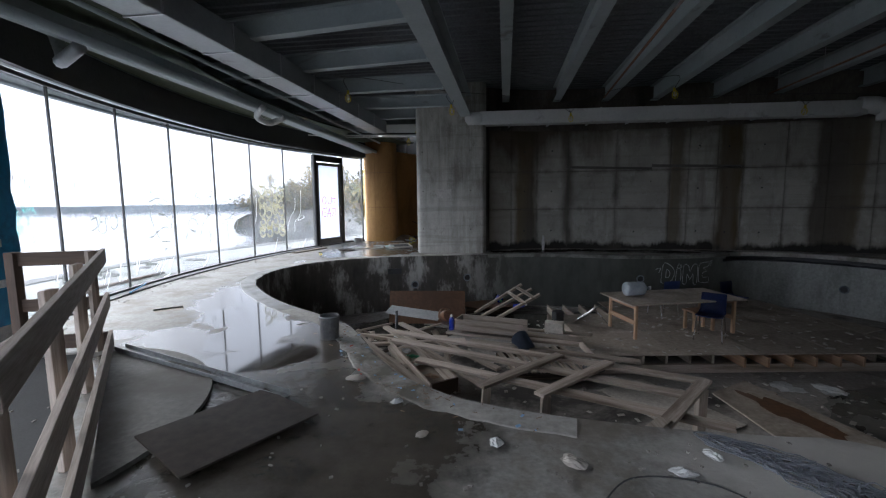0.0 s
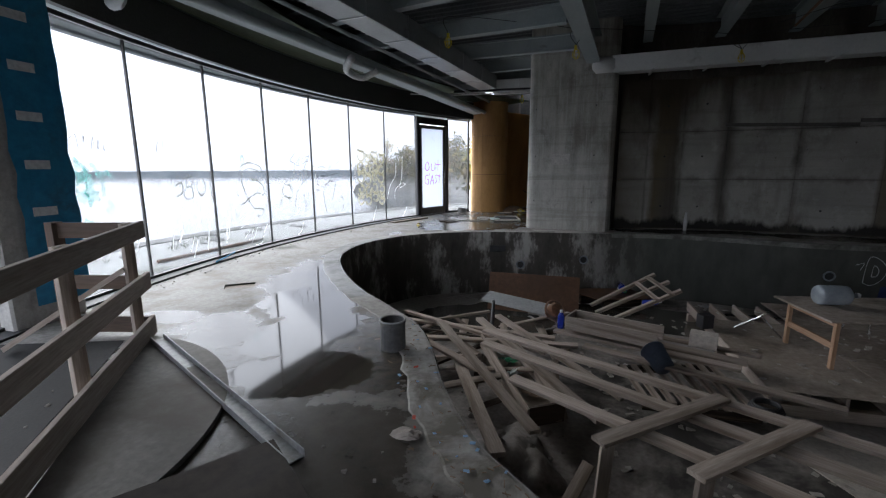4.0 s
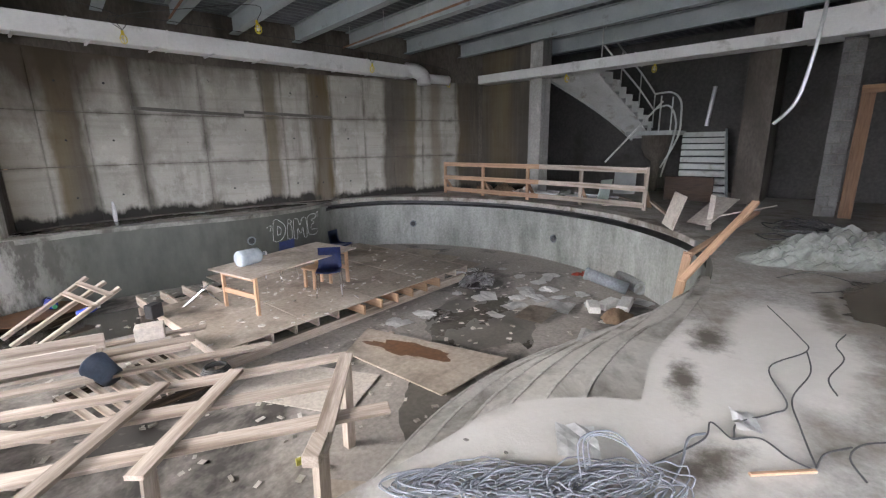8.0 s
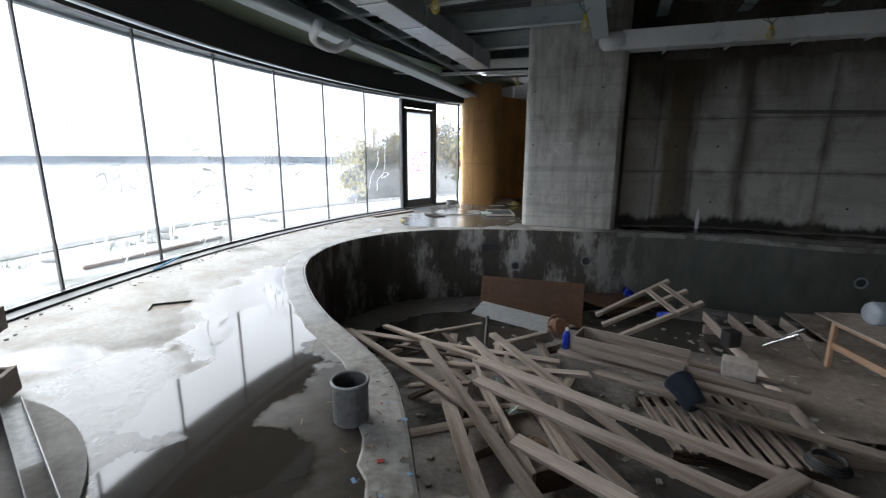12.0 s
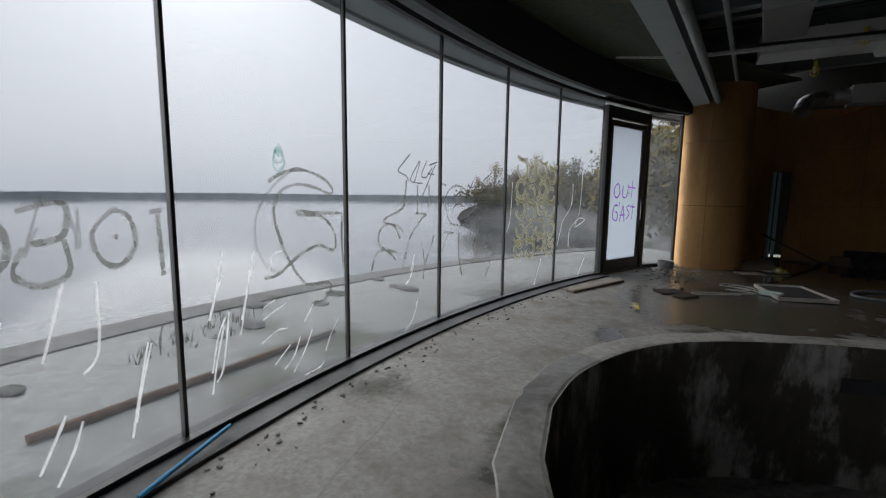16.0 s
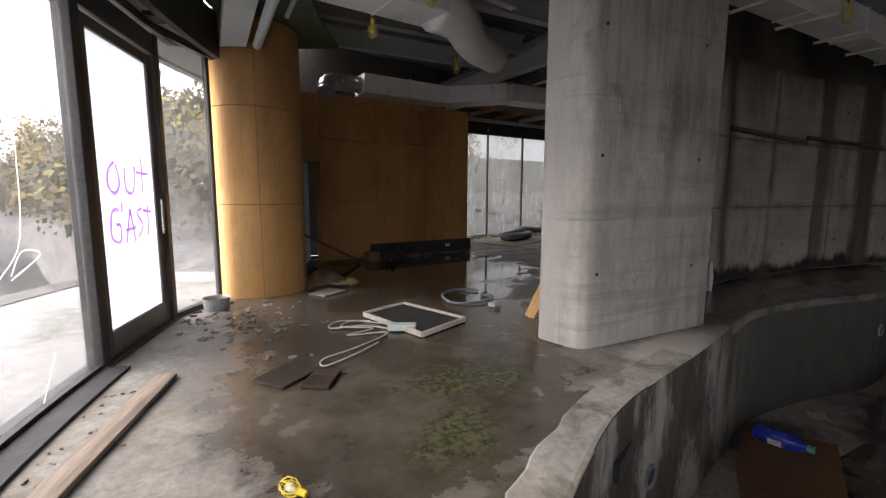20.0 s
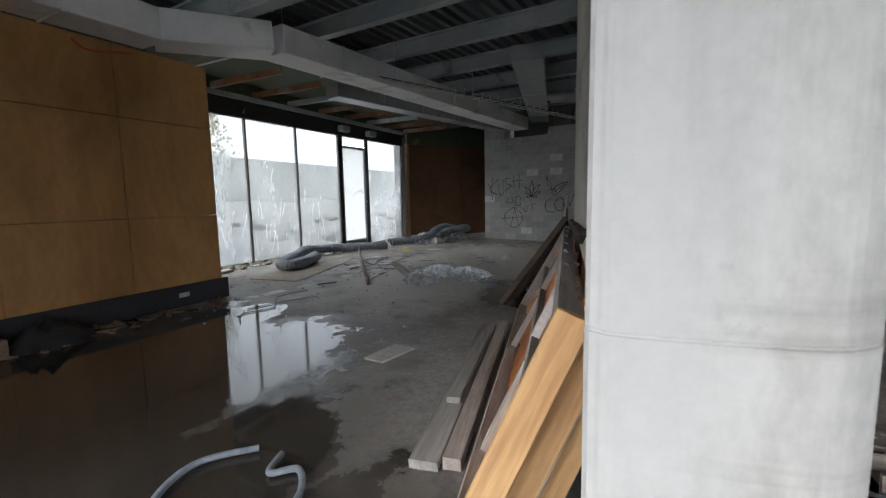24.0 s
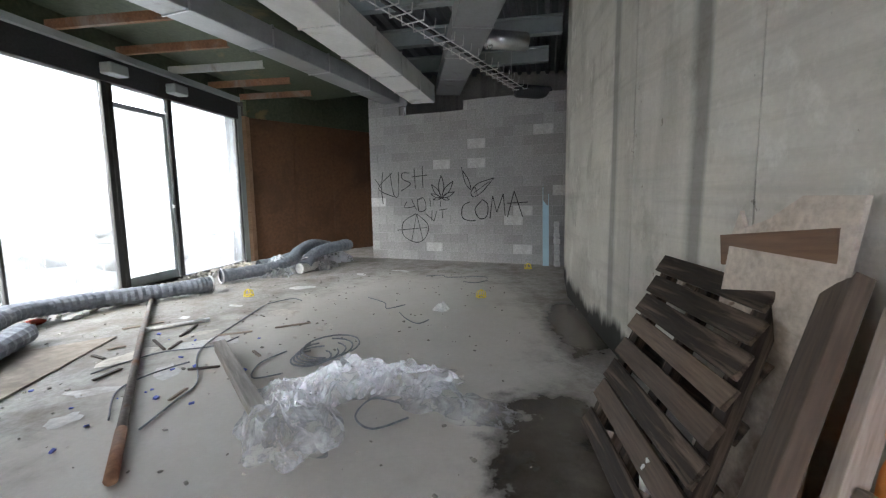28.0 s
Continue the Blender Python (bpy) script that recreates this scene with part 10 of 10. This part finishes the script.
# bank, rocks and pale wall beyond the far room's window
bm = bmesh.new()
prev = None
for i in range(40):
    x = -2 + i * 0.75
    row = []
    for k in range(14):
        y = 20.5 + k * 0.75
        z = -0.25 + max(0, (k - 1.5)) * 0.15 + 0.3 * noise.noise((x * 0.6, y * 0.6, 5)) * min(1, k / 3) + 0.15 * noise.noise((x * 1.9, y * 1.9, 2)) * min(1, k / 3)
        row.append(bm.verts.new((x, y, z)))
    if prev:
        for k in range(13):
            bm.faces.new((prev[k], prev[k + 1], row[k + 1], row[k]))
    prev = row
bank = tagged(part("bank", bm, M_ROCK), "rocky bank outside the far window", "bank", kind="structure")
for i in range(46):
    x, k = rnd(0, 22), rnd(1.5, 8)
    z = -0.25 + max(0, (k - 1.5)) * 0.15
    tagged(part("boulder", blob_rock(rnd(0.14, 0.42), i + 40, (1.3, 1.0, 0.7), (x, 20.5 + k * 0.75, z + 0.02)), M_ROCK), "grey boulder half sunk in the bank", "boulder", "bank boulders")
bm = bmesh.new()
for i in range(700):
    x, k = rnd(0, 24), rnd(1, 11)
    y, z = 20.5 + k * 0.75, -0.3 + max(0, (k - 1.5)) * 0.15
    a, h = rnd(0, math.tau), rnd(0.15, 0.45)
    bm.faces.new([bm.verts.new((x - 0.012, y, z)), bm.verts.new((x + 0.012, y, z)), bm.verts.new((x + math.cos(a) * h * 0.4, y + math.sin(a) * h * 0.4, z + h))])
tagged(part("bank_grass", bm, M_GRASS), "dry grass on the bank", "grass", kind="stuff")
rw = thing("retaining_wall", "long pale wall with dark slots along its top beyond the bank", "wall")
part("wall_face", box(1.5, 30.6, -0.5, 44, 30.9, 3.6), M_TERRACE, rw)
for i in range(30):
    part("slot", box(2 + i * 0.9, 30.58, 3.2, 2.07 + i * 0.9, 30.62, 3.56), M_DARK, rw)
for i, (x, y) in enumerate(((7, 34), (11, 35), (16, 34), (21, 36), (5, 35))):
    c = copy_thing(T[i % 4], pose(x, y, 0.5, 0, 0, 70 * i))
    c.scale = (1.0, 1.0, 1.0)
tagged(part("back_ground", box(3, 31, -0.6, 60, 70, 0.5), M_GRASS), "grassy ground behind the pale wall", "ground", kind="structure")

# ---- block wall, graffiti ----
random.seed(91)
BW0, BW1 = Vector((12.96, 16.89, 0)), Vector((11.66, 12.5, 0))
bu = (BW1 - BW0).normalized()
bn = Vector((bu.y, -bu.x, 0))
if bn.x > 0:
    bn = -bn
bang = math.degrees(math.atan2(bu.y, bu.x))
bw = thing("wall_block", "grey concrete block wall scrawled with black spray paint", "wall", kind="structure")
bm = bmesh.new()
for s0, s1, z1 in ((0.01, 0.78, 3.9), (0.78, 2.32, 3.25), (2.32, 4.57, 3.45)):
    a, b = BW0 + bu * s0 - bn * 0.1, BW0 + bu * s1 - bn * 0.1
    stick((a.x, a.y, z1 / 2), (b.x, b.y, z1 / 2), 0.27, z1, 0, bm=bm)
part("mortar_core", bm, M_MORTAR, bw)


def block_mesh(L):
    bm = box(0.003, 0.0, 0.003, L - 0.003, 0.06, 0.2, 0.003)
    return mesh_of(bm, "block", M_BLOCK)


FULL, HALF = block_mesh(0.4), block_mesh(0.2)
PALE = mesh_of(box(0.003, 0.0, 0.003, 0.397, 0.06, 0.2, 0.003), "block", M_PALEBLOCK)
WHITES = [(3.44, 0.3), (1.54, 0.29), (2.68, 2.16), (2.68, 2.55), (1.92, 2.18), (4.2, 1.61), (3.96, 2.73), (3.2, 0.95), (3.5, 1.15), (0.3, 1.3)]
for c in range(19):
    s = -0.2 if c % 2 else 0.0
    while s < 4.5:
        m = HALF if s < 0 or s > 4.3 else FULL
        at = max(s, 0.0)
        z = c * 0.203
        top = 16 if 0.7 < at < 2.2 else 17 if at >= 2.2 else 19
        if c < top:
            if m is FULL and any(at < ws < at + 0.4 and z < wz < z + 0.203 for ws, wz in WHITES):
                m = PALE
            ob = new("block", m)
            q = BW0 + bu * at + bn * (0.046 + rnd(-0.0025, 0.0025))
            ob.matrix_world = pose(q.x, q.y, z, 0, 0, bang)
            ob.parent = bw
        s += 0.4 if m is not HALF or s < 0 else 0.2


def ribbon(pts, w, place, per=6, z_taper=True):
    """A stroke of paint: a thin strip along a line of (s, z) points."""
    line = spline([Vector((a, b, 0)) for a, b in pts], per) if len(pts) > 2 else [Vector((a, b, 0)) for a, b in pts]
    bm = bmesh.new()
    prev = None
    for i, p in enumerate(line):
        d = (line[min(i + 1, len(line) - 1)] - line[max(i - 1, 0)]).normalized()
        n = Vector((-d.y, d.x, 0)) * w * 0.5 * (0.8 + 0.4 * noise.noise((i * 0.4, p.x * 3, p.y)))
        row = [bm.verts.new(place(p.x + n.x, p.y + n.y)), bm.verts.new(place(p.x - n.x, p.y - n.y))]
        if prev:
            bm.faces.new((prev[0], prev[1], row[1], row[0]))
        prev = row
    return bm


def on_block(s, z):
    q = BW0 + bu * s + bn * 0.053
    return (q.x, q.y, z)


def tag_on(name, label, strokes, w, place, mat, category="graffiti"):
    t = thing(name, label, category, kind="structure")
    for s in strokes:
        part("stroke", ribbon(s, w, place), mat, t)
    return t


tag_on("graffiti_word", "thin black spray letters KUSH on the block wall", [[(0.34, 2.02), (0.29, 1.66), (0.32, 1.28)], [(0.57, 1.98), (0.21, 1.64), (0.61, 1.44)], [(0.12, 1.86), (0.27, 1.66)], [(0.52, 1.98), (0.61, 1.49), (0.73, 1.49), (0.74, 2.0)], [(1.02, 1.97), (0.84, 1.97), (0.84, 1.84), (1.04, 1.73), (0.8, 1.57)], [(1.14, 2.07), (1.16, 1.62)], [(1.34, 2.11), (1.35, 1.63)], [(1.08, 1.88), (1.46, 1.91)]], 0.024, on_block, M_MARK)
tag_on("graffiti_word", "black spray letters COMA on the block wall", [[(2.46, 1.31), (2.29, 1.21), (2.28, 0.97), (2.45, 0.9), (2.59, 0.91)], [(2.72, 1.33), (2.57, 1.15), (2.67, 0.95), (2.83, 1.0), (2.85, 1.25), (2.72, 1.36)], [(2.9, 0.95), (2.96, 1.43)], [(2.96, 1.43), (3.05, 1.08)], [(3.05, 1.08), (3.19, 1.47)], [(3.19, 1.47), (3.23, 1.0)], [(3.28, 0.98), (3.42, 1.52)], [(3.42, 1.52), (3.6, 0.99)], [(3.27, 1.27), (3.71, 1.29)]], 0.028, on_block, M_MARK)
tag_on("graffiti_sign", "black spray letter A in a circle on the block wall", [[(1.04, 0.43), (1.18, 1.05)], [(1.18, 1.05), (1.32, 0.46)], [(0.68, 0.67), (1.43, 0.74)], [(1.18, 1.05), (1.46, 0.79), (1.37, 0.49), (1.13, 0.4), (0.83, 0.56), (0.84, 0.86), (1.16, 1.05)]], 0.022, on_block, M_MARK)
tag_on("graffiti_word", "small black scrawl and letters on the block wall", [[(0.94, 1.33), (0.88, 1.19), (1.15, 1.22)], [(1.06, 1.38), (1.18, 1.13)], [(1.21, 1.38), (1.24, 1.11), (1.41, 1.16), (1.36, 1.4), (1.21, 1.36)], [(1.51, 1.4), (1.53, 1.21)], [(1.41, 1.05), (1.61, 0.89)], [(1.56, 1.13), (1.55, 0.89)], [(1.67, 1.11), (1.61, 0.89)], [(1.73, 1.13), (1.93, 1.16)], [(1.82, 1.13), (1.81, 0.95)]], 0.024, on_block, M_MARK)
leafs = []
for a, L in ((90, 0.5), (128, 0.38), (52, 0.46), (160, 0.27), (22, 0.34), (190, 0.2), (-12, 0.2)):
    c, s = math.cos(radians(a)), math.sin(radians(a))
    for side in (1, -1):
        leafs.append([(1.79, 1.4), (1.79 + c * L * 0.5 - s * side * L * 0.13, 1.4 + s * L * 0.5 + c * side * L * 0.13), (1.79 + c * L, 1.4 + s * L)])
leafs.append([(1.79, 1.42), (1.76, 1.2)])
tag_on("graffiti_leaf", "black spray painted leaf on the block wall", leafs, 0.024, on_block, M_MARK)
tag_on("graffiti_pipe", "black spray sketch like a smoking cone on the block wall", [[(2.51, 1.59), (2.67, 1.71), (2.99, 1.8)], [(2.99, 1.8), (2.72, 1.51), (2.54, 1.41), (2.48, 1.51), (2.57, 1.61), (2.62, 1.46)], [(2.48, 1.56), (2.35, 1.72), (2.27, 2.05)], [(2.48, 1.58), (2.43, 1.77), (2.3, 1.97)], [(2.55, 1.5), (2.9, 1.74)]], 0.024, on_block, M_MARK)


# on the curved glass: (degree round the arc, height)
def on_glass(d, z, lift=0.012):
    lo = 157.06 if d < 162.14 else 162.14 + STEP * math.floor((d - 162.14) / STEP)
    o, v = PANES[round(lo)]
    span = STEP if lo > 160 else 162.14 - 157.06
    q = o + v * ((lo + span - d) / span)
    n = Vector((AC.x - q.x, AC.y - q.y, 0)).normalized() * lift
    return (q.x + n.x, q.y + n.y, z)


def ribbon_glass(pts, w, lift=0.012):
    k = 57.3 / AR
    line = [(d / k, z) for d, z in pts]
    return ribbon(line, w, lambda s, z: on_glass(s * k, z, lift))


def glass_tag(name, label, strokes, w, mat, lift=0.012):
    t = thing(name, label, "graffiti", kind="structure")
    for s in strokes:
        part("stroke", ribbon_glass(s, w, lift), mat, t)
    return t


glass_tag("graffiti_glass", "big grey spray letter G on the window pane", [[(180.53, 1.45), (180.17, 1.5), (179.58, 1.54), (178.97, 1.52), (178.45, 1.47), (178.19, 1.4), (178.38, 1.38), (178.92, 1.42), (179.54, 1.44), (180.02, 1.41), (180.29, 1.35), (180.39, 1.25), (180.3, 1.14), (180.07, 0.99), (179.74, 0.85), (179.42, 0.75)], [(180.75, 0.84), (180.4, 0.84), (179.93, 0.9), (179.39, 0.97), (178.78, 1.0), (178.2, 0.95), (178.12, 1.05), (178.35, 1.15), (178.8, 1.22), (179.39, 1.23), (179.61, 1.24), (179.53, 1.26), (178.89, 1.24), (177.79, 1.23)], [(177.81, 1.21), (177.83, 1.01), (177.77, 0.8)], [(179.42, 0.74), (178.96, 0.72), (178.48, 0.71), (178.34, 0.66), (178.62, 0.59), (179.09, 0.58)]], 0.03, M_SPRAY_ON_GREY)
glass_tag("graffiti_glass", "black marker tag on the window pane", [[(174.54, 1.75), (174.87, 1.68), (175.22, 1.59), (174.76, 1.55), (174.62, 1.5)], [(173.94, 1.7), (174.31, 1.59), (174.49, 1.51), (174.12, 1.49), (173.74, 1.49)], [(173.89, 1.7), (174.07, 1.59), (174.25, 1.5)], [(173.43, 1.71), (173.79, 1.57), (173.49, 1.55), (173.05, 1.65)], [(172.71, 1.71), (173.26, 1.67)], [(172.83, 1.68), (173.13, 1.58), (173.76, 1.35)], [(173.38, 1.59), (172.92, 1.58)]], 0.016, M_SPRAY_ON_BLACK, 0.016)
glass_tag("graffiti_glass", "thin grey spray loops on the window pane", [[(174.72, 1.51), (174.79, 1.38), (174.96, 1.25), (176.03, 1.15), (175.28, 1.09), (174.91, 1.03)], [(175.09, 0.97), (175.48, 1.1), (175.98, 1.1), (176.27, 1.03), (176.2, 0.93), (175.79, 0.88), (175.15, 0.84)], [(176.65, 0.72), (176.39, 0.86), (175.91, 0.88), (175.35, 0.78)], [(174.02, 1.47), (174.04, 1.2)], [(174.15, 1.2), (173.45, 1.18), (173.75, 1.14), (174.51, 0.96), (174.95, 0.66)], [(173.26, 1.47), (173.26, 1.25)], [(173.74, 0.92), (173.49, 0.67)], [(172.87, 0.95), (173.49, 0.67), (173.6, 0.53)]], 0.026, M_SPRAY_ON_GREY)
glass_tag("graffiti_glass", "grey spray loops on the window pane", [[(170.83, 1.44), (171.5, 1.48), (172.09, 1.41), (172.24, 1.26), (171.93, 1.08), (171.22, 1.04)], [(172.36, 0.98), (171.67, 0.96), (172.1, 0.94), (172.43, 0.76)], [(169.87, 1.25), (170.5, 1.15), (171.22, 0.99), (171.25, 0.72), (170.98, 0.46)], [(169.35, 1.24), (170.17, 0.73)], [(169.12, 0.63), (169.11, 0.73), (168.69, 0.75), (168.49, 0.61), (168.99, 0.37)], [(172.22, 1.48), (172.52, 1.5)]], 0.024, M_SPRAY_ON_GREY)
glass_tag("graffiti_glass", "angular black marker scrawl on the window pane", [[(171.24, 1.42), (171.77, 1.33)], [(171.74, 1.23), (171.41, 1.28), (170.96, 1.25)], [(170.22, 1.54), (170.89, 1.29)], [(169.9, 1.55), (170.36, 1.42), (169.86, 1.4)], [(168.7, 1.63), (169.38, 1.55), (169.47, 1.47)], [(169.96, 1.4), (169.07, 1.41)], [(170.17, 1.3), (169.08, 1.32)], [(171.21, 1.08), (170.39, 1.05)], [(169.57, 1.2), (170.38, 1.14), (171.14, 1.08)], [(170.5, 1.16), (169.88, 1.13)]], 0.016, M_SPRAY_ON_BLACK, 0.016)
random.seed(58)
curls = []
for col in range(4):
    for row in range(5):
        d, z, r = 162.75 + col * 1.08 + rnd(-0.08, 0.08), 0.62 + row * 0.262 + rnd(-0.03, 0.03) + 0.05 * (col % 2), rnd(0.095, 0.125)
        a0, way = rnd(0.3, 1.1), 1 if (row + col) % 3 else -1
        curls.append([(d + way * r * 57.3 / AR * math.cos(a0 + j * 0.62), z + r * math.sin(a0 + j * 0.62)) for j in range(10)])
        if row % 2 == 0:
            curls.append([(d - 0.5, z + 0.14), (d - 0.1, z + 0.06 + 0.04 * way), (d + 0.5, z + 0.15)])
glass_tag("graffiti_glass", "broad pale halo of ornamental spray curls on the window pane", curls, 0.075, M_SPRAY_ON_CREAM)
glass_tag("graffiti_glass", "olive ornamental spray curls on the window pane", curls, 0.03, M_SPRAY_ON_OLIVE, 0.016)
SCR = [[(162.0, 0.61), (161.53, 0.97), (160.65, 1.23), (160.54, 1.57)], [(160.78, 0.57), (160.69, 0.84), (159.68, 1.1), (159.46, 1.78)], [(160.13, 0.87), (159.01, 0.98), (159.67, 1.02), (160.13, 0.89)], [(164.31, 0.08), (163.65, 0.45)], [(159.53, 0.06), (158.81, 0.33)], [(167.2, 0.9), (166.93, 1.1), (166.82, 1.55)], [(174.44, 0.64), (174.19, 0.8)], [(174.74, 0.52), (174.41, 0.6), (174.24, 0.72)], [(174.78, 0.06), (174.28, 0.16), (174.0, 0.32)], [(180.84, 0.57), (180.55, 0.6), (180.09, 0.64)], [(180.89, 0.42), (180.41, 0.47), (180.08, 0.46)], [(179.9, 0.13), (179.51, 0.24), (179.16, 0.39)], [(180.21, 0.18), (179.86, 0.25), (179.63, 0.37)], [(179.48, 0.07), (178.88, 0.08), (178.71, 0.11)], [(178.64, 0.18), (178.39, 0.3), (178.05, 0.4)], [(179.47, 0.46), (179.09, 0.58)], [(180.52, 0.24), (179.98, 0.34)], [(180.62, 0.88), (180.44, 0.98), (180.16, 1.0)], [(180.81, 0.65), (180.46, 0.68)]]
glass_tag("glass_scratches", "white scratches and runs on the window panes", SCR, 0.012, M_SCRATCH_ON)
more = []
for i in range(30):
    d = rnd(181.2, 189.5)
    if abs((d - 162.14) % STEP - STEP / 2) > STEP / 2 - 0.5:
        continue
    z = rnd(0.1, 0.7)
    more.append([(d, z), (d - rnd(0.1, 0.3), z + rnd(0.08, 0.2)), (d - rnd(0.3, 0.45), z + rnd(0.2, 0.45))])
glass_tag("glass_scratches", "fine white scratches on the window panes", more, 0.014, M_SCRATCH_ON)
glass_tag("graffiti_glass", "grey spray letters like BOT on the window pane", [[(185.2, 1.3), (184.6, 1.33), (184.62, 1.2), (185.05, 1.17)], [(184.62, 1.18), (184.58, 1.04), (185.0, 1.0), (185.3, 1.06), (185.15, 1.16)], [(185.9, 1.2), (185.4, 1.24), (185.4, 1.1), (185.95, 1.05)], [(183.85, 1.3), (184.2, 1.2), (184.1, 1.08), (183.8, 1.04), (183.5, 1.13), (183.58, 1.26), (183.85, 1.3)], [(183.86, 1.18), (183.8, 1.17)], [(183.2, 1.28), (182.95, 1.29)], [(183.05, 1.27), (183.0, 0.96)]], 0.03, M_SPRAY_ON_GREY)
glass_tag("graffiti_glass", "thin outer loop of the big spray letter on the pane", [[(179.7, 1.54), (180.4, 1.42), (180.9, 1.25), (180.95, 1.05), (180.6, 0.9), (180.1, 0.85)]], 0.024, M_SPRAY_ON_PALE)
teal = []
for i in range(10):
    a = rnd(0, 6.28)
    teal.append([(180.18 + 0.2 * math.cos(a + j * 0.7) * (0.4 + 0.06 * i), 1.67 + 0.055 * math.sin(a + j * 0.7) * (0.4 + 0.08 * i) - 0.01 * i) for j in range(6)])
glass_tag("glass_smudge", "teal swirl of paint on the window pane", teal, 0.02, M_SPRAY_ON_TEAL)


random.seed(97)


def scrawl(d0, d1, z0, z1, count):
    out = []
    for i in range(count):
        a = d0 + (d1 - d0) * (i + 0.5) / count
        w = (d1 - d0) / count * 0.36
        out.append([(a + w * rnd(-1, 1), z0 + (z1 - z0) * rnd(0, 1)) for _ in range(4)])
    return out


glass_tag("graffiti_glass", "faint row of dark marker letters on the window panes", scrawl(187.7, 184.3, 1.12, 1.37, 7) + scrawl(188.9, 188.2, 1.16, 1.38, 2), 0.012, M_SPRAY_ON_PALE)
glass_tag("graffiti_glass", "thin black marker letters high on the window pane", scrawl(192.0, 189.6, 1.62, 1.82, 7) + scrawl(187.0, 186.2, 1.62, 1.84, 2), 0.009, M_SPRAY_ON_BLACK)
smear = []
for i in range(26):
    d, z = 191.1 + max(-1.6, min(1.2, random.gauss(0, 0.7))), 1.2 + random.gauss(0, 0.2)
    smear.append([(d, z), (d + rnd(-0.35, 0.35), z + rnd(-0.1, 0.1)), (d + rnd(-0.5, 0.5), z + rnd(-0.15, 0.15))])
glass_tag("glass_smudge", "pale teal smears of paint on the window pane", smear, 0.06, M_SPRAY_ON_TEAL)

# purple letters on the frosted door
def on_door(s, z):
    q = DA + dd * s + dn * 0.014
    return (q.x, q.y, z)


OUTL = [[(0.5, 1.62), (0.4, 1.55), (0.38, 1.42), (0.48, 1.36), (0.56, 1.45), (0.52, 1.6)], [(0.66, 1.58), (0.66, 1.4), (0.76, 1.36), (0.82, 1.44), (0.84, 1.6)], [(0.98, 1.68), (0.97, 1.36)], [(0.86, 1.55), (1.1, 1.54)]]
GAST = [[(0.52, 1.22), (0.4, 1.2), (0.37, 1.0), (0.5, 0.95), (0.52, 1.08), (0.45, 1.1)], [(0.57, 1.28), (0.56, 1.2)], [(0.6, 0.93), (0.7, 1.22)], [(0.7, 1.22), (0.76, 0.93)], [(0.6, 1.04), (0.78, 1.05)], [(0.92, 1.22), (0.82, 1.18), (0.92, 1.06), (0.82, 0.96)], [(1.04, 1.24), (1.02, 0.96)], [(0.94, 1.2), (1.12, 1.18)]]
tag_on("graffiti_door", "purple spray words OUT GAST on the frosted door", OUTL + GAST, 0.036, on_door, M_SPRAY_ON_PURPLE)


# white runs on the far window
def on_window_b(s, z):
    q = WB0 + wd * s + wn2 * 0.012
    return (q.x, q.y, z)


runs = []
for i in range(110):
    s, z = rnd(0.3, 5.7) if i < 90 else rnd(7.3, 8.9), abs(random.gauss(0, 0.6)) + 0.1
    if min(abs(s - c) for c in CUTS) < 0.14 or z > 1.9:
        continue
    L, a = rnd(0.08, 0.6), rnd(-0.25, 0.35)
    runs.append([(s + a * L * u + rnd(-0.012, 0.012), z + L * u) for u in (0, 0.3, 0.55, 0.8, 1.0)])
tag_on("window_runs", "thin white paint runs on the far window", runs, 0.009, on_window_b, M_RUNS, "stain")




# white tag on the pool wall
k0 = min(range(NP), key=lambda i: (POOL[i].x - 4.6) ** 2 + (POOL[i].y - 10.6) ** 2)
sg = 1 if POOL[(k0 + 3) % NP].x > POOL[k0].x else -1


def on_pool(s, z):
    i, left = k0, s
    while True:
        a, b = POOL[i % NP], POOL[(i + sg) % NP]
        L = (b - a).length
        if left <= L:
            q = a + (b - a) * (left / L)
            o = POOL_OUT[i % NP]
            return (q.x - o.x * 0.014, q.y - o.y * 0.014, z)
        left -= L
        i += sg


tags = []
LETTERS = [[(0.0, 0.02), (0.05, 0.5), (0.22, 0.48), (0.34, 0.3), (0.28, 0.08), (0.12, -0.03), (0.0, 0.02)], [(0.12, 0.14), (0.14, 0.36), (0.22, 0.28), (0.2, 0.16), (0.12, 0.14)], [(0.38, 0.0), (0.4, 0.34), (0.5, 0.34), (0.5, 0.0), (0.38, 0.0)], [(0.4, 0.42), (0.46, 0.5), (0.52, 0.43), (0.46, 0.39), (0.4, 0.42)], [(0.56, -0.03), (0.58, 0.44), (0.7, 0.46), (0.76, 0.3), (0.84, 0.47), (0.96, 0.44), (0.96, -0.02), (0.86, -0.03), (0.84, 0.22), (0.76, 0.08), (0.68, 0.22), (0.66, -0.03), (0.56, -0.03)], [(1.02, 0.0), (1.02, 0.46), (1.32, 0.52), (1.3, 0.4), (1.14, 0.38), (1.26, 0.28), (1.14, 0.24), (1.14, 0.12), (1.34, 0.1), (1.3, -0.04), (1.02, 0.0)], [(-0.14, 0.36), (-0.02, 0.4), (-0.06, 0.26)], [(1.36, 0.5), (1.44, 0.56), (1.4, 0.42)]]
for outline in LETTERS:
    tags.append([(1.0 + a, -0.7 + b * 0.95) for a, b in outline])
tag_on("graffiti_pool", "white spray outline of bubble letters on the pool wall", tags, 0.011, on_pool, M_SCRATCH)
